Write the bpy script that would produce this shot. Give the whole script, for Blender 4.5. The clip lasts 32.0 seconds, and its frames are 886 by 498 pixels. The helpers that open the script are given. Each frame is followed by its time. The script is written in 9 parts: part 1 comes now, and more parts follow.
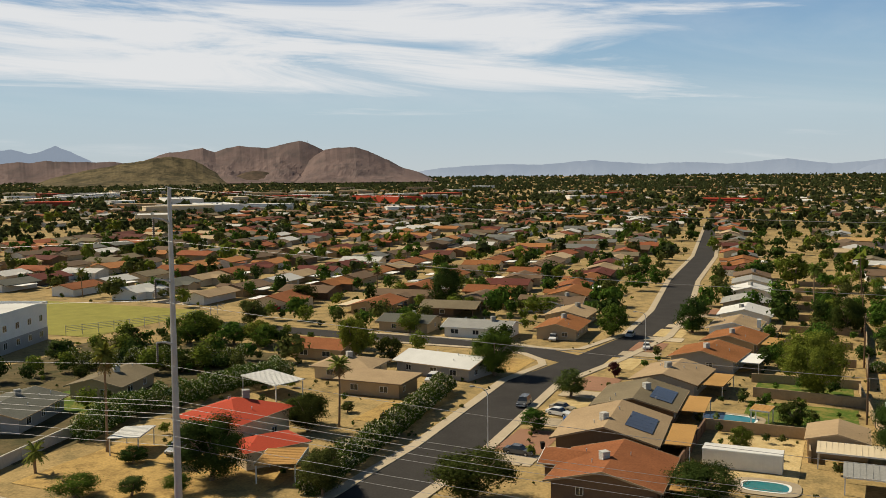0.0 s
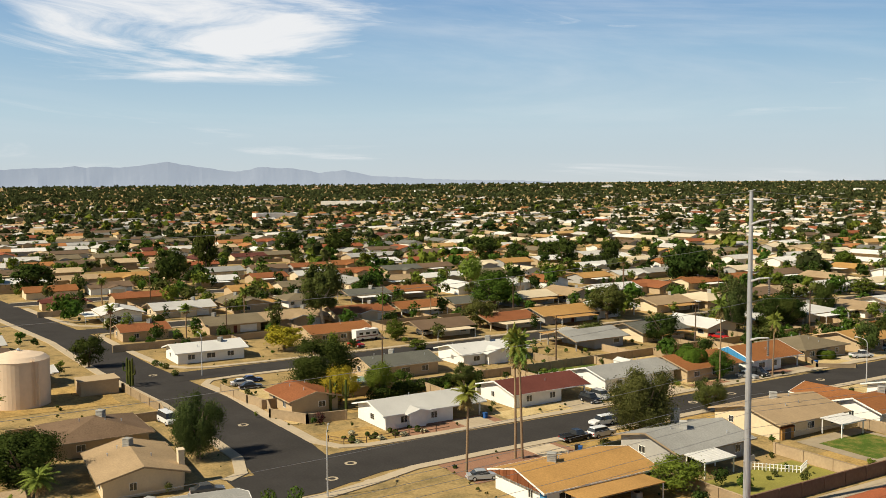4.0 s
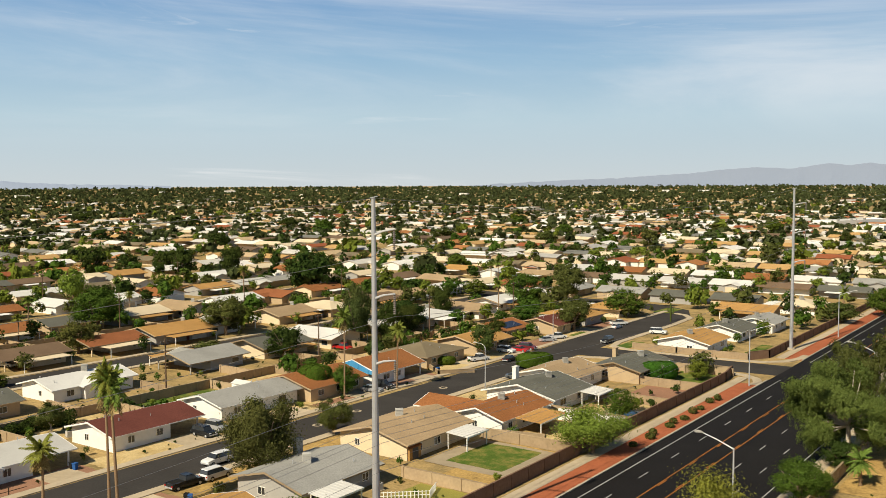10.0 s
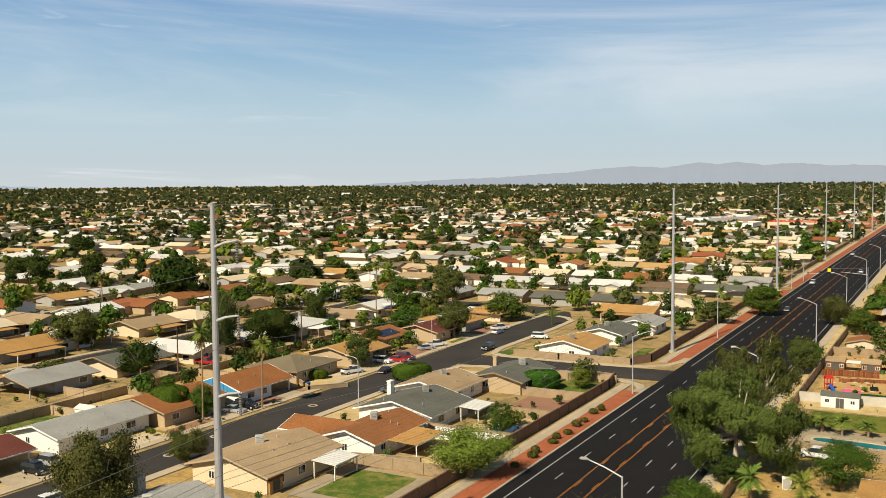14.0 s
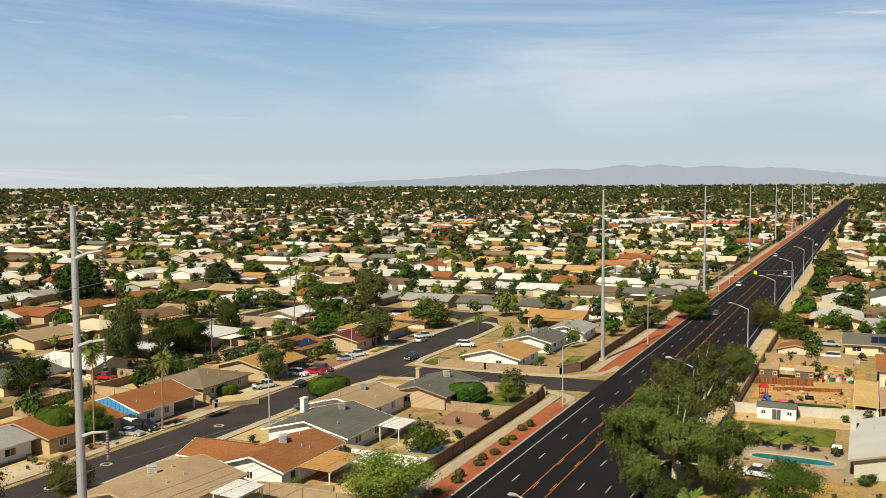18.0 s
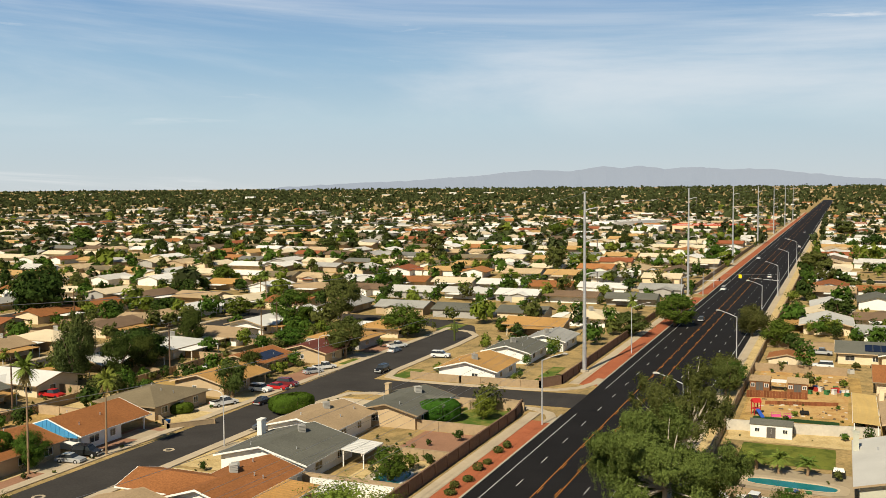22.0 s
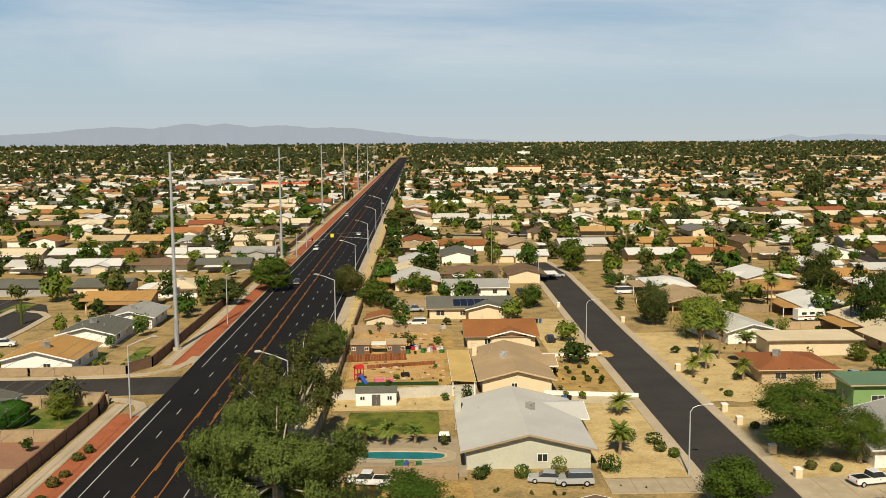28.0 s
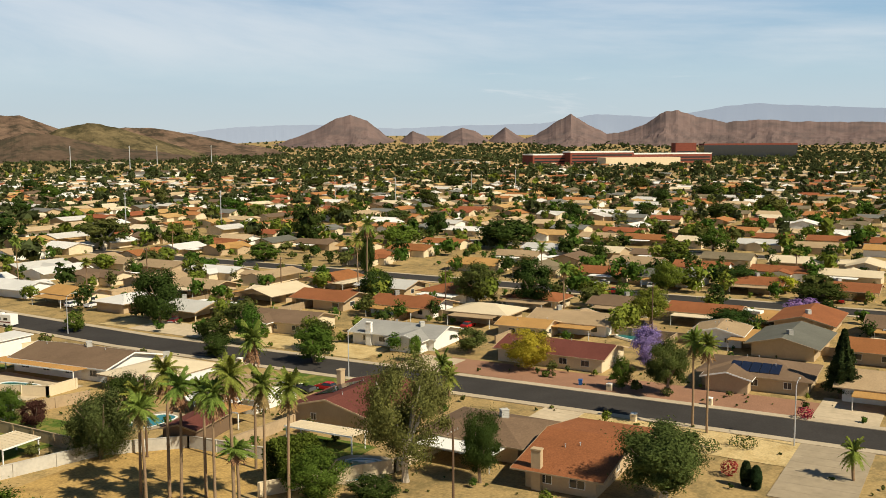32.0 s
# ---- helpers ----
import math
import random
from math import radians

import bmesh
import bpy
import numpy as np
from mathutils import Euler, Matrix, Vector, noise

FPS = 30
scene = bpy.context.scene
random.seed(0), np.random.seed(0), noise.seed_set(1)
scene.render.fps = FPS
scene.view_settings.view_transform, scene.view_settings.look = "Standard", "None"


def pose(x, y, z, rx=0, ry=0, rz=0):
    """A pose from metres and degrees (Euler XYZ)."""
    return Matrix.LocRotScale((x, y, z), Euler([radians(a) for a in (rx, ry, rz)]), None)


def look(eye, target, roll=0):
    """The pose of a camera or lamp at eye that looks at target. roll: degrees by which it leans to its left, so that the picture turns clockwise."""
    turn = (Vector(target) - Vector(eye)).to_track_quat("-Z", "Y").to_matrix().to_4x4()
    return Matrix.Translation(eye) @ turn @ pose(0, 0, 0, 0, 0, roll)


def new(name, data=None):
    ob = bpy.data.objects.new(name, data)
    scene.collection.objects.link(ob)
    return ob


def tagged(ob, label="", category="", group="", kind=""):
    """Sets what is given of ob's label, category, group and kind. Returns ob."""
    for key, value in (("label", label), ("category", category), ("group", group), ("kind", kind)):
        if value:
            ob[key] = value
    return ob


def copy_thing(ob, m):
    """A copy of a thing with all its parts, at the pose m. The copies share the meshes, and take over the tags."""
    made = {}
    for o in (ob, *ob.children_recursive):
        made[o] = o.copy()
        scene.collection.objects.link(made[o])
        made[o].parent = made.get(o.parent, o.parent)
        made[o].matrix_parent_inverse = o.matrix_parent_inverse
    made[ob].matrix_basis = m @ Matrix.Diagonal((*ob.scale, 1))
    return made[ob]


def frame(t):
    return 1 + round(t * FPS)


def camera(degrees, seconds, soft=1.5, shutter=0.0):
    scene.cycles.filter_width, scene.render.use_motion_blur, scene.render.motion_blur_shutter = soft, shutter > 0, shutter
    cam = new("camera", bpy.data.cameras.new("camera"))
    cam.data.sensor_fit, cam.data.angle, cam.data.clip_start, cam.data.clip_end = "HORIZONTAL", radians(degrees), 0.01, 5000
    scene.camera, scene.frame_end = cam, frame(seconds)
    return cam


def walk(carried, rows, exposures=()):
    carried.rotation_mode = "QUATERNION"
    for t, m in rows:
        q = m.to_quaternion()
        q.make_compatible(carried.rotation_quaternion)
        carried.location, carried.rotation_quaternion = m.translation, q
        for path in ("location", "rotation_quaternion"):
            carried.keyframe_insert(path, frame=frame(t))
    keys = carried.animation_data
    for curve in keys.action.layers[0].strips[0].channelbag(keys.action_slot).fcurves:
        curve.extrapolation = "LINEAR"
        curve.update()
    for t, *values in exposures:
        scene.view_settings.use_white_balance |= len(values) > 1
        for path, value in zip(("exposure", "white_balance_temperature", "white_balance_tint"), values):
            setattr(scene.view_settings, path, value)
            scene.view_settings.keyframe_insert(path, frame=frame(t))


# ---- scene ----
cam = camera(50.40, 32.0, soft=0.8)


def aim(x, y, z, bearing, down, roll=0.0):
    """Pose of a level camera: bearing in degrees clockwise from +Y, tilt below the horizon."""
    return pose(x, y, z, 90 - down, 0, -bearing) @ pose(0, 0, 0, 0, 0, roll)


walk(cam, [
    (0, aim(71.93, -28.10, 42.73, -113.53, 4.52, -0.46)),
    (0.5, aim(70.47, -28.19, 42.75, -103.64, 4.49, -0.39)),
    (1, aim(68.96, -27.90, 42.79, -93.50, 4.46, -0.33)),
    (1.5, aim(67.54, -27.48, 42.78, -82.85, 4.38, -0.36)),
    (2, aim(66.26, -26.66, 42.75, -72.77, 4.30, -0.40)),
    (2.5, aim(64.98, -26.00, 42.80, -64.68, 4.23, -0.39)),
    (3, aim(63.97, -25.12, 42.85, -61.20, 4.20, -0.41)),
    (3.5, aim(62.86, -24.19, 42.88, -59.53, 4.16, -0.42)),
    (4, aim(61.92, -23.15, 42.85, -58.30, 4.08, -0.42)),
    (4.5, aim(61.04, -22.24, 42.87, -57.23, 4.08, -0.47)),
    (6.5, aim(56.41, -18.30, 43.37, -54.80, 4.25, -0.29)),
    (7, aim(55.30, -17.57, 43.37, -52.98, 4.23, -0.28)),
    (7.5, aim(54.24, -16.30, 43.46, -50.75, 4.25, -0.25)),
    (8, aim(53.13, -14.81, 43.43, -48.16, 4.22, -0.22)),
    (8.5, aim(52.24, -13.49, 43.34, -45.05, 4.18, -0.18)),
    (9, aim(51.46, -12.13, 43.19, -41.75, 4.09, -0.27)),
    (9.5, aim(50.64, -10.89, 43.06, -38.11, 3.99, -0.23)),
    (10, aim(49.91, -9.57, 42.86, -35.72, 3.91, -0.27)),
    (10.5, aim(49.27, -8.06, 42.69, -34.75, 3.92, -0.24)),
    (11, aim(48.70, -6.48, 42.78, -34.02, 3.91, -0.28)),
    (11.5, aim(48.12, -5.02, 42.97, -32.99, 3.93, -0.22)),
    (12, aim(47.37, -3.34, 43.02, -32.01, 3.95, -0.37)),
    (12.5, aim(46.78, -1.68, 43.10, -31.32, 3.96, -0.43)),
    (13, aim(46.30, 0.00, 43.20, -30.97, 4.00, -0.43)),
    (13.5, aim(45.58, 1.29, 43.15, -30.11, 3.98, -0.46)),
    (14, aim(44.82, 2.78, 43.22, -28.66, 3.99, -0.48)),
    (14.5, aim(44.18, 4.35, 43.31, -27.49, 4.03, -0.34)),
    (16.5, aim(42.74, 9.69, 43.51, -26.34, 4.12, -0.50)),
    (17, aim(41.93, 11.39, 43.40, -26.00, 4.09, -0.46)),
    (17.5, aim(41.03, 13.21, 43.20, -25.28, 4.01, -0.43)),
    (18, aim(40.37, 14.64, 43.07, -24.25, 3.93, -0.35)),
    (18.5, aim(39.94, 16.13, 43.00, -23.82, 3.91, -0.35)),
    (19, aim(39.47, 17.75, 43.00, -23.66, 3.93, -0.37)),
    (19.5, aim(38.84, 19.33, 42.97, -23.49, 3.97, -0.34)),
    (20, aim(38.40, 20.88, 42.93, -23.41, 3.92, -0.24)),
    (20.5, aim(37.95, 22.48, 43.00, -23.28, 3.91, -0.39)),
    (21, aim(37.60, 24.06, 43.10, -23.22, 3.89, -0.36)),
    (21.5, aim(37.27, 25.68, 43.12, -23.18, 3.88, -0.38)),
    (22, aim(36.87, 27.15, 43.08, -23.08, 3.82, -0.49)),
    (22.5, aim(36.44, 28.53, 43.07, -22.99, 3.83, -0.55)),
    (23, aim(35.96, 29.75, 43.09, -22.92, 3.85, -0.45)),
    (23.5, aim(35.83, 31.11, 43.19, -23.00, 4.60, -0.53)),
    (24, aim(35.51, 32.44, 43.16, -23.01, 5.68, -0.53)),
    (24.5, aim(35.04, 33.48, 43.06, -22.85, 6.64, -0.63)),
    (26.5, aim(32.93, 37.76, 43.08, -20.59, 6.63, -0.25)),
    (27, aim(32.79, 38.79, 43.21, -15.82, 6.61, -0.31)),
    (27.5, aim(32.91, 39.90, 43.38, -8.03, 6.56, -0.31)),
    (28, aim(33.16, 41.02, 43.46, 1.61, 6.54, -0.37)),
    (28.5, aim(33.73, 42.28, 43.63, 11.73, 6.55, -0.44)),
    (29, aim(34.41, 43.48, 43.66, 21.88, 6.54, -0.42)),
    (29.5, aim(35.44, 44.47, 43.62, 31.91, 6.50, -0.43)),
    (30, aim(36.61, 45.48, 43.63, 41.02, 6.47, -0.41)),
    (30.5, aim(37.92, 46.38, 43.58, 48.72, 6.41, -0.40)),
    (31, aim(39.20, 47.04, 43.62, 54.72, 6.40, -0.44)),
    (31.5, aim(40.60, 47.54, 43.71, 57.76, 6.37, -0.38)),
    (32, aim(41.92, 48.08, 43.79, 59.49, 6.32, -0.32)),
], exposures=[(0, 0.04), (1.5, 0.18), (3, 0.22), (26, 0.2), (28, 0.06), (29.5, 0.05), (31, 0.18), (32, 0.2)])

# ---- world, sun ----
SUN_BEARING, SUN_UP = 187.0, 43.0
world = bpy.data.worlds.new("desert_sky")
scene.world = world
world.use_nodes = True
wn, wl = world.node_tree.nodes, world.node_tree.links
wn.clear()
w_out = wn.new("ShaderNodeOutputWorld")
w_bg = wn.new("ShaderNodeBackground")
w_sky = wn.new("ShaderNodeTexSky")
w_sky.sky_type, w_sky.sun_disc = "NISHITA", False
w_sky.sun_elevation, w_sky.sun_rotation = radians(SUN_UP), radians(SUN_BEARING)
w_sky.altitude, w_sky.air_density, w_sky.dust_density, w_sky.ozone_density = 1500, 0.55, 0.05, 2.0
w_tc = wn.new("ShaderNodeTexCoord")
w_sep = wn.new("ShaderNodeSeparateXYZ")
wl.new(w_tc.outputs["Generated"], w_sep.inputs[0])


def w_math(op, a, b=0.5, clamp=False):
    n = wn.new("ShaderNodeMath")
    n.operation, n.use_clamp = op, clamp
    for k, v in enumerate((a, b)):
        if isinstance(v, (int, float)):
            n.inputs[k].default_value = v
        else:
            wl.new(v, n.inputs[k])
    return n.outputs[0]


# cirrus: streaks by bearing and height, thick in the south-west, a large cloud in the west, a thin veil elsewhere
w_b = w_math("ARCTAN2", w_sep.outputs[0], w_sep.outputs[1])
w_z = w_sep.outputs[2]


def w_noise(su, sv, tilt, scale, rough, twist, at):
    c = wn.new("ShaderNodeCombineXYZ")
    wl.new(w_math("MULTIPLY", w_b, su), c.inputs[0])
    wl.new(w_math("ADD", w_math("MULTIPLY", w_z, sv), w_math("MULTIPLY", w_b, tilt)), c.inputs[1])
    c.inputs[2].default_value = at
    q = wn.new("ShaderNodeTexNoise")
    q.inputs["Scale"].default_value, q.inputs["Detail"].default_value, q.inputs["Roughness"].default_value = scale, 9, rough
    q.inputs["Distortion"].default_value = twist
    wl.new(c.outputs[0], q.inputs["Vector"])
    return q.outputs["Fac"]


def w_step(v, lo, hi):
    n = wn.new("ShaderNodeMapRange")
    n.interpolation_type = "SMOOTHSTEP"
    n.inputs["From Min"].default_value, n.inputs["From Max"].default_value = lo, hi
    wl.new(v, n.inputs["Value"])
    return n.outputs[0]


w_streak = w_noise(3.0, 26.0, 1.1, 1.0, 0.62, 0.9, 2.3)
w_south = w_math("MULTIPLY", w_step(w_b, radians(-86), radians(-112)), w_step(w_z, 0.05, 0.10))
w_dx = w_math("DIVIDE", w_math("ADD", w_b, radians(73.5)), radians(10.5))
w_dz = w_math("DIVIDE", w_math("SUBTRACT", w_z, 0.15), 0.05)
w_puff = w_step(w_math("ADD", w_math("MULTIPLY", w_dx, w_dx), w_math("MULTIPLY", w_dz, w_dz)), 1.9, 0.0)
w_dense = w_math("ADD", w_streak, w_math("ADD", w_math("MULTIPLY", w_south, 0.23), w_math("MULTIPLY", w_puff, 0.24)))
w_veil = w_math("MULTIPLY", w_math("MULTIPLY", w_step(w_noise(1.3, 9.0, 0.5, 1.0, 0.6, 0.5, 7.7), 0.36, 0.68), w_step(w_z, 0.03, 0.11)), 0.52)
w_thin = w_step(w_z, 0.50, 0.22)  # the cirrus lies low over the plain; overhead the sky is clear
w_cl2 = w_math("MULTIPLY", w_math("MAXIMUM", w_math("MULTIPLY", w_step(w_dense, 0.58, 0.84), 0.92), w_veil), w_thin)
w_mix = wn.new("ShaderNodeMixRGB")
w_mix.inputs["Color2"].default_value = (19.0, 19.0, 19.0, 1)
wl.new(w_cl2, w_mix.inputs["Fac"])
# dust haze over the plain: pale at the horizon, clearing to blue higher up
w_haze = wn.new("ShaderNodeValToRGB")
for k, (at, c) in enumerate(((0.0, (0.63, 0.69, 0.71)), (0.07, (0.51, 0.665, 0.75)), (0.13, (0.34, 0.535, 0.715)), (0.20, (0.20, 0.38, 0.64)), (0.30, (0.05, 0.11, 0.21)))):
    e = w_haze.color_ramp.elements[k] if k < 2 else w_haze.color_ramp.elements.new(at)
    e.position, e.color = at, (*c, 1)
wl.new(w_sep.outputs[2], w_haze.inputs[0])
w_gain = wn.new("ShaderNodeVectorMath")
w_gain.operation = "SCALE"
w_gain.inputs["Scale"].default_value = 1 / 0.05
wl.new(w_haze.outputs[0], w_gain.inputs[0])
w_low = w_math("MULTIPLY", w_math("SUBTRACT", w_sep.outputs[2], 0.3), 0.8, True)
w_inv = w_math("SUBTRACT", 1.0, w_low)
w_mix2 = wn.new("ShaderNodeMixRGB")
wl.new(w_inv, w_mix2.inputs["Fac"]), wl.new(w_sky.outputs[0], w_mix2.inputs["Color1"]), wl.new(w_gain.outputs[0], w_mix2.inputs["Color2"])
wl.new(w_mix2.outputs[0], w_mix.inputs["Color1"])
wl.new(w_mix.outputs[0], w_bg.inputs["Color"])
w_bg.inputs["Strength"].default_value = 0.0405
wl.new(w_bg.outputs[0], w_out.inputs["Surface"])

sun_data = bpy.data.lights.new("sun", "SUN")
sun_data.energy, sun_data.angle, sun_data.color = 5.2, radians(0.53), (1.0, 0.885, 0.665)
sun = new("sun", sun_data)
sb = radians(SUN_BEARING)
sun.matrix_world = look((math.sin(sb) * 100, math.cos(sb) * 100, 100 * math.tan(radians(SUN_UP))), (0, 0, 0))

# ---- materials ----
MATS = {}


def surface(name, color, rough=0.8, grain=2.0, vary=0.25, bump=0.0, metal=0.0, stain=0.15, stain_scale=0.15, each=0.0, island=0.0, spec=0.06, other=None, other_scale=0.25):
    """A weathered surface: fine grain and broad stains over a base colour; each / island: how far single objects / pieces differ."""
    if name in MATS:
        return MATS[name]
    m = bpy.data.materials.new(name)
    m.use_nodes = True
    nt = m.node_tree
    n, l = nt.nodes, nt.links
    b = n["Principled BSDF"]
    b.inputs["Roughness"].default_value, b.inputs["Metallic"].default_value = rough, metal
    b.inputs["Specular IOR Level"].default_value = spec
    tc = n.new("ShaderNodeTexCoord")
    geo = n.new("ShaderNodeNewGeometry")
    n1 = n.new("ShaderNodeTexNoise")
    n1.inputs["Scale"].default_value, n1.inputs["Detail"].default_value = grain, 4
    n2 = n.new("ShaderNodeTexNoise")
    n2.inputs["Scale"].default_value, n2.inputs["Detail"].default_value, n2.inputs["Roughness"].default_value = stain_scale, 5, 0.65
    for q in (n1, n2):
        l.new(geo.outputs["Position"], q.inputs["Vector"])
    val = n.new("ShaderNodeMath")
    val.operation = "MULTIPLY_ADD"
    val.inputs[1].default_value, val.inputs[2].default_value = 2 * vary, 1 - vary
    l.new(n1.outputs["Fac"], val.inputs[0])
    val2 = n.new("ShaderNodeMath")
    val2.operation = "MULTIPLY_ADD"
    val2.inputs[1].default_value, val2.inputs[2].default_value = 4 * stain, 1 - 2 * stain
    l.new(n2.outputs["Fac"], val2.inputs[0])
    mul = n.new("ShaderNodeMath")
    mul.operation = "MULTIPLY"
    l.new(val.outputs[0], mul.inputs[0]), l.new(val2.outputs[0], mul.inputs[1])
    out = mul.outputs[0]
    for amount, source in ((each, "each"), (island, "island")):
        if amount:
            r = n.new("ShaderNodeObjectInfo").outputs["Random"] if source == "each" else geo.outputs["Random Per Island"]
            k = n.new("ShaderNodeMath")
            k.operation = "MULTIPLY_ADD"
            k.inputs[1].default_value, k.inputs[2].default_value = 2 * amount, 1 - amount
            l.new(r, k.inputs[0])
            k2 = n.new("ShaderNodeMath")
            k2.operation = "MULTIPLY"
            l.new(out, k2.inputs[0]), l.new(k.outputs[0], k2.inputs[1])
            out = k2.outputs[0]
    hsv = n.new("ShaderNodeHueSaturation")
    hsv.inputs["Color"].default_value = (*color, 1)
    l.new(out, hsv.inputs["Value"])
    l.new(hsv.outputs[0], b.inputs["Base Color"])
    if other:  # patches of a second colour
        n3, ramp, mix = n.new("ShaderNodeTexNoise"), n.new("ShaderNodeValToRGB"), n.new("ShaderNodeMixRGB")
        n3.inputs["Scale"].default_value, n3.inputs["Detail"].default_value, n3.inputs["Roughness"].default_value = other_scale, 6, 0.7
        l.new(geo.outputs["Position"], n3.inputs["Vector"]), l.new(n3.outputs["Fac"], ramp.inputs[0])
        ramp.color_ramp.elements[0].position, ramp.color_ramp.elements[1].position = 0.46, 0.60
        mix.inputs["Color1"].default_value, mix.inputs["Color2"].default_value = (*color, 1), (*other, 1)
        l.new(ramp.outputs[0], mix.inputs["Fac"]), l.new(mix.outputs[0], hsv.inputs["Color"])
    if bump:
        bp = n.new("ShaderNodeBump")
        bp.inputs["Strength"].default_value, bp.inputs["Distance"].default_value = bump, 0.05
        l.new(n1.outputs["Fac"], bp.inputs["Height"])
        l.new(bp.outputs[0], b.inputs["Normal"])
    MATS[name] = m
    return m


def palette(name, colors, rough=0.85, by="each", vary=0.15, spec=0.06):
    """A surface whose colour is picked at random from a palette, one for each object or each joined piece."""
    m = surface(name, (0.5, 0.5, 0.5), rough, 2.5, 2 * vary, stain=0.12, stain_scale=0.4, spec=spec)
    nt = m.node_tree
    n, l = nt.nodes, nt.links
    hsv = next(q for q in n if q.bl_idname == "ShaderNodeHueSaturation")
    ramp = n.new("ShaderNodeValToRGB")
    ramp.color_ramp.interpolation = "CONSTANT"
    el = ramp.color_ramp.elements
    while len(el) < len(colors):
        el.new(0.5)
    for k, c in enumerate(colors):
        el[k].position, el[k].color = k / len(colors), (*c, 1)
    src = n.new("ShaderNodeObjectInfo").outputs["Random"] if by == "each" else n.new("ShaderNodeNewGeometry").outputs["Random Per Island"]
    l.new(src, ramp.inputs[0]), l.new(ramp.outputs[0], hsv.inputs["Color"])
    return m


def foliage(name, color, through_leaf=0.21, vary=0.32):
    m = bpy.data.materials.new(name)
    m.use_nodes = True
    nt = m.node_tree
    n, l = nt.nodes, nt.links
    n.clear()
    out, mix = n.new("ShaderNodeOutputMaterial"), n.new("ShaderNodeMixShader")
    d, t = n.new("ShaderNodeBsdfDiffuse"), n.new("ShaderNodeBsdfTranslucent")
    mix.inputs[0].default_value = through_leaf
    geo, hsv, k = n.new("ShaderNodeNewGeometry"), n.new("ShaderNodeHueSaturation"), n.new("ShaderNodeMath")
    k.operation = "MULTIPLY_ADD"
    k.inputs[1].default_value, k.inputs[2].default_value = 2 * vary, 1 - vary
    info, k2 = n.new("ShaderNodeObjectInfo"), n.new("ShaderNodeMath")
    k2.operation = "MULTIPLY_ADD"
    k2.inputs[1].default_value, k2.inputs[2].default_value = 0.06, 0.47
    l.new(info.outputs["Random"], k2.inputs[0]), l.new(k2.outputs[0], hsv.inputs["Hue"])
    l.new(geo.outputs["Random Per Island"], k.inputs[0]), l.new(k.outputs[0], hsv.inputs["Value"])
    hsv.inputs["Color"].default_value = (*color, 1)
    lit = n.new("ShaderNodeHueSaturation")
    lit.inputs["Hue"].default_value, lit.inputs["Value"].default_value = 0.488, 1.45
    l.new(hsv.outputs[0], lit.inputs["Color"])
    l.new(hsv.outputs[0], d.inputs[0]), l.new(lit.outputs[0], t.inputs[0])
    l.new(d.outputs[0], mix.inputs[1]), l.new(t.outputs[0], mix.inputs[2]), l.new(mix.outputs[0], out.inputs[0])
    MATS[name] = m
    return m


M_GROUND = surface("desert_ground", (0.37, 0.262, 0.115), 0.95, 2.2, 0.5, 0.4, stain=0.2, stain_scale=0.06, other=(0.24, 0.18, 0.082), other_scale=0.22)
M_ASPHALT = surface("street_asphalt", (0.050, 0.046, 0.043), 0.9, 3.0, 0.3, 0.3, stain=0.2, stain_scale=0.12)
M_TAR = surface("fresh_asphalt", (0.016, 0.0148, 0.0148), 0.8, 3.0, 0.25, 0.3, stain=0.16, stain_scale=0.1)
M_KERB = surface("kerb_concrete", (0.42, 0.37, 0.29), 0.9, 2.0, 0.15, stain=0.1)
M_WALK = surface("pavement_concrete", (0.46, 0.38, 0.27), 0.9, 2.0, 0.15, stain=0.12)
M_DRIVE = surface("driveway_concrete", (0.44, 0.36, 0.25), 0.9, 1.0, 0.15, stain=0.15, stain_scale=0.3, each=0.25)
M_REDROCK = surface("red_gravel", (0.36, 0.115, 0.055), 0.95, 5.0, 0.35, 0.5, stain=0.15, stain_scale=0.3)
M_PINKROCK = surface("pink_gravel", (0.30, 0.165, 0.105), 0.95, 5.0, 0.35, 0.5, stain=0.15)
M_GRAVEL = surface("tan_gravel", (0.55, 0.42, 0.21), 0.95, 3.0, 0.4, 0.5, stain=0.12, other=(0.46, 0.335, 0.15), other_scale=0.35)
M_DIRT = surface("bare_dirt", (0.46, 0.305, 0.11), 0.95, 2.5, 0.5, 0.3, stain=0.2, other=(0.28, 0.185, 0.07), other_scale=0.3)
M_LAWN = surface("lawn_grass", (0.085, 0.135, 0.024), 0.95, 6.0, 0.4, 0.5, stain=0.2, stain_scale=0.3, other=(0.20, 0.18, 0.05), other_scale=0.3)
M_DRYLAWN = surface("dry_lawn", (0.26, 0.24, 0.06), 0.95, 4.0, 0.3, 0.4, stain=0.2, stain_scale=0.2)
M_WHITELINE = surface("white_road_paint", (0.45, 0.45, 0.43), 0.7, 3.0, 0.25)
M_ORANGELINE = surface("yellow_road_paint", (0.48, 0.19, 0.035), 0.7, 3.0, 0.2)
M_STEEL = surface("galvanised_steel", (0.50, 0.51, 0.53), 0.55, 1.0, 0.12, metal=0.35, stain=0.1)
M_POLE = surface("weathered_pole_steel", (0.46, 0.47, 0.49), 0.5, 1.0, 0.14, metal=0.5, stain=0.12)
M_DISC = surface("brown_grey_porcelain", (0.16, 0.14, 0.125), 0.35, 2.0, 0.1, spec=0.4)
M_WIRE = surface("wire_metal", (0.30, 0.30, 0.31), 0.5, 1.0, 0.1, metal=0.5)
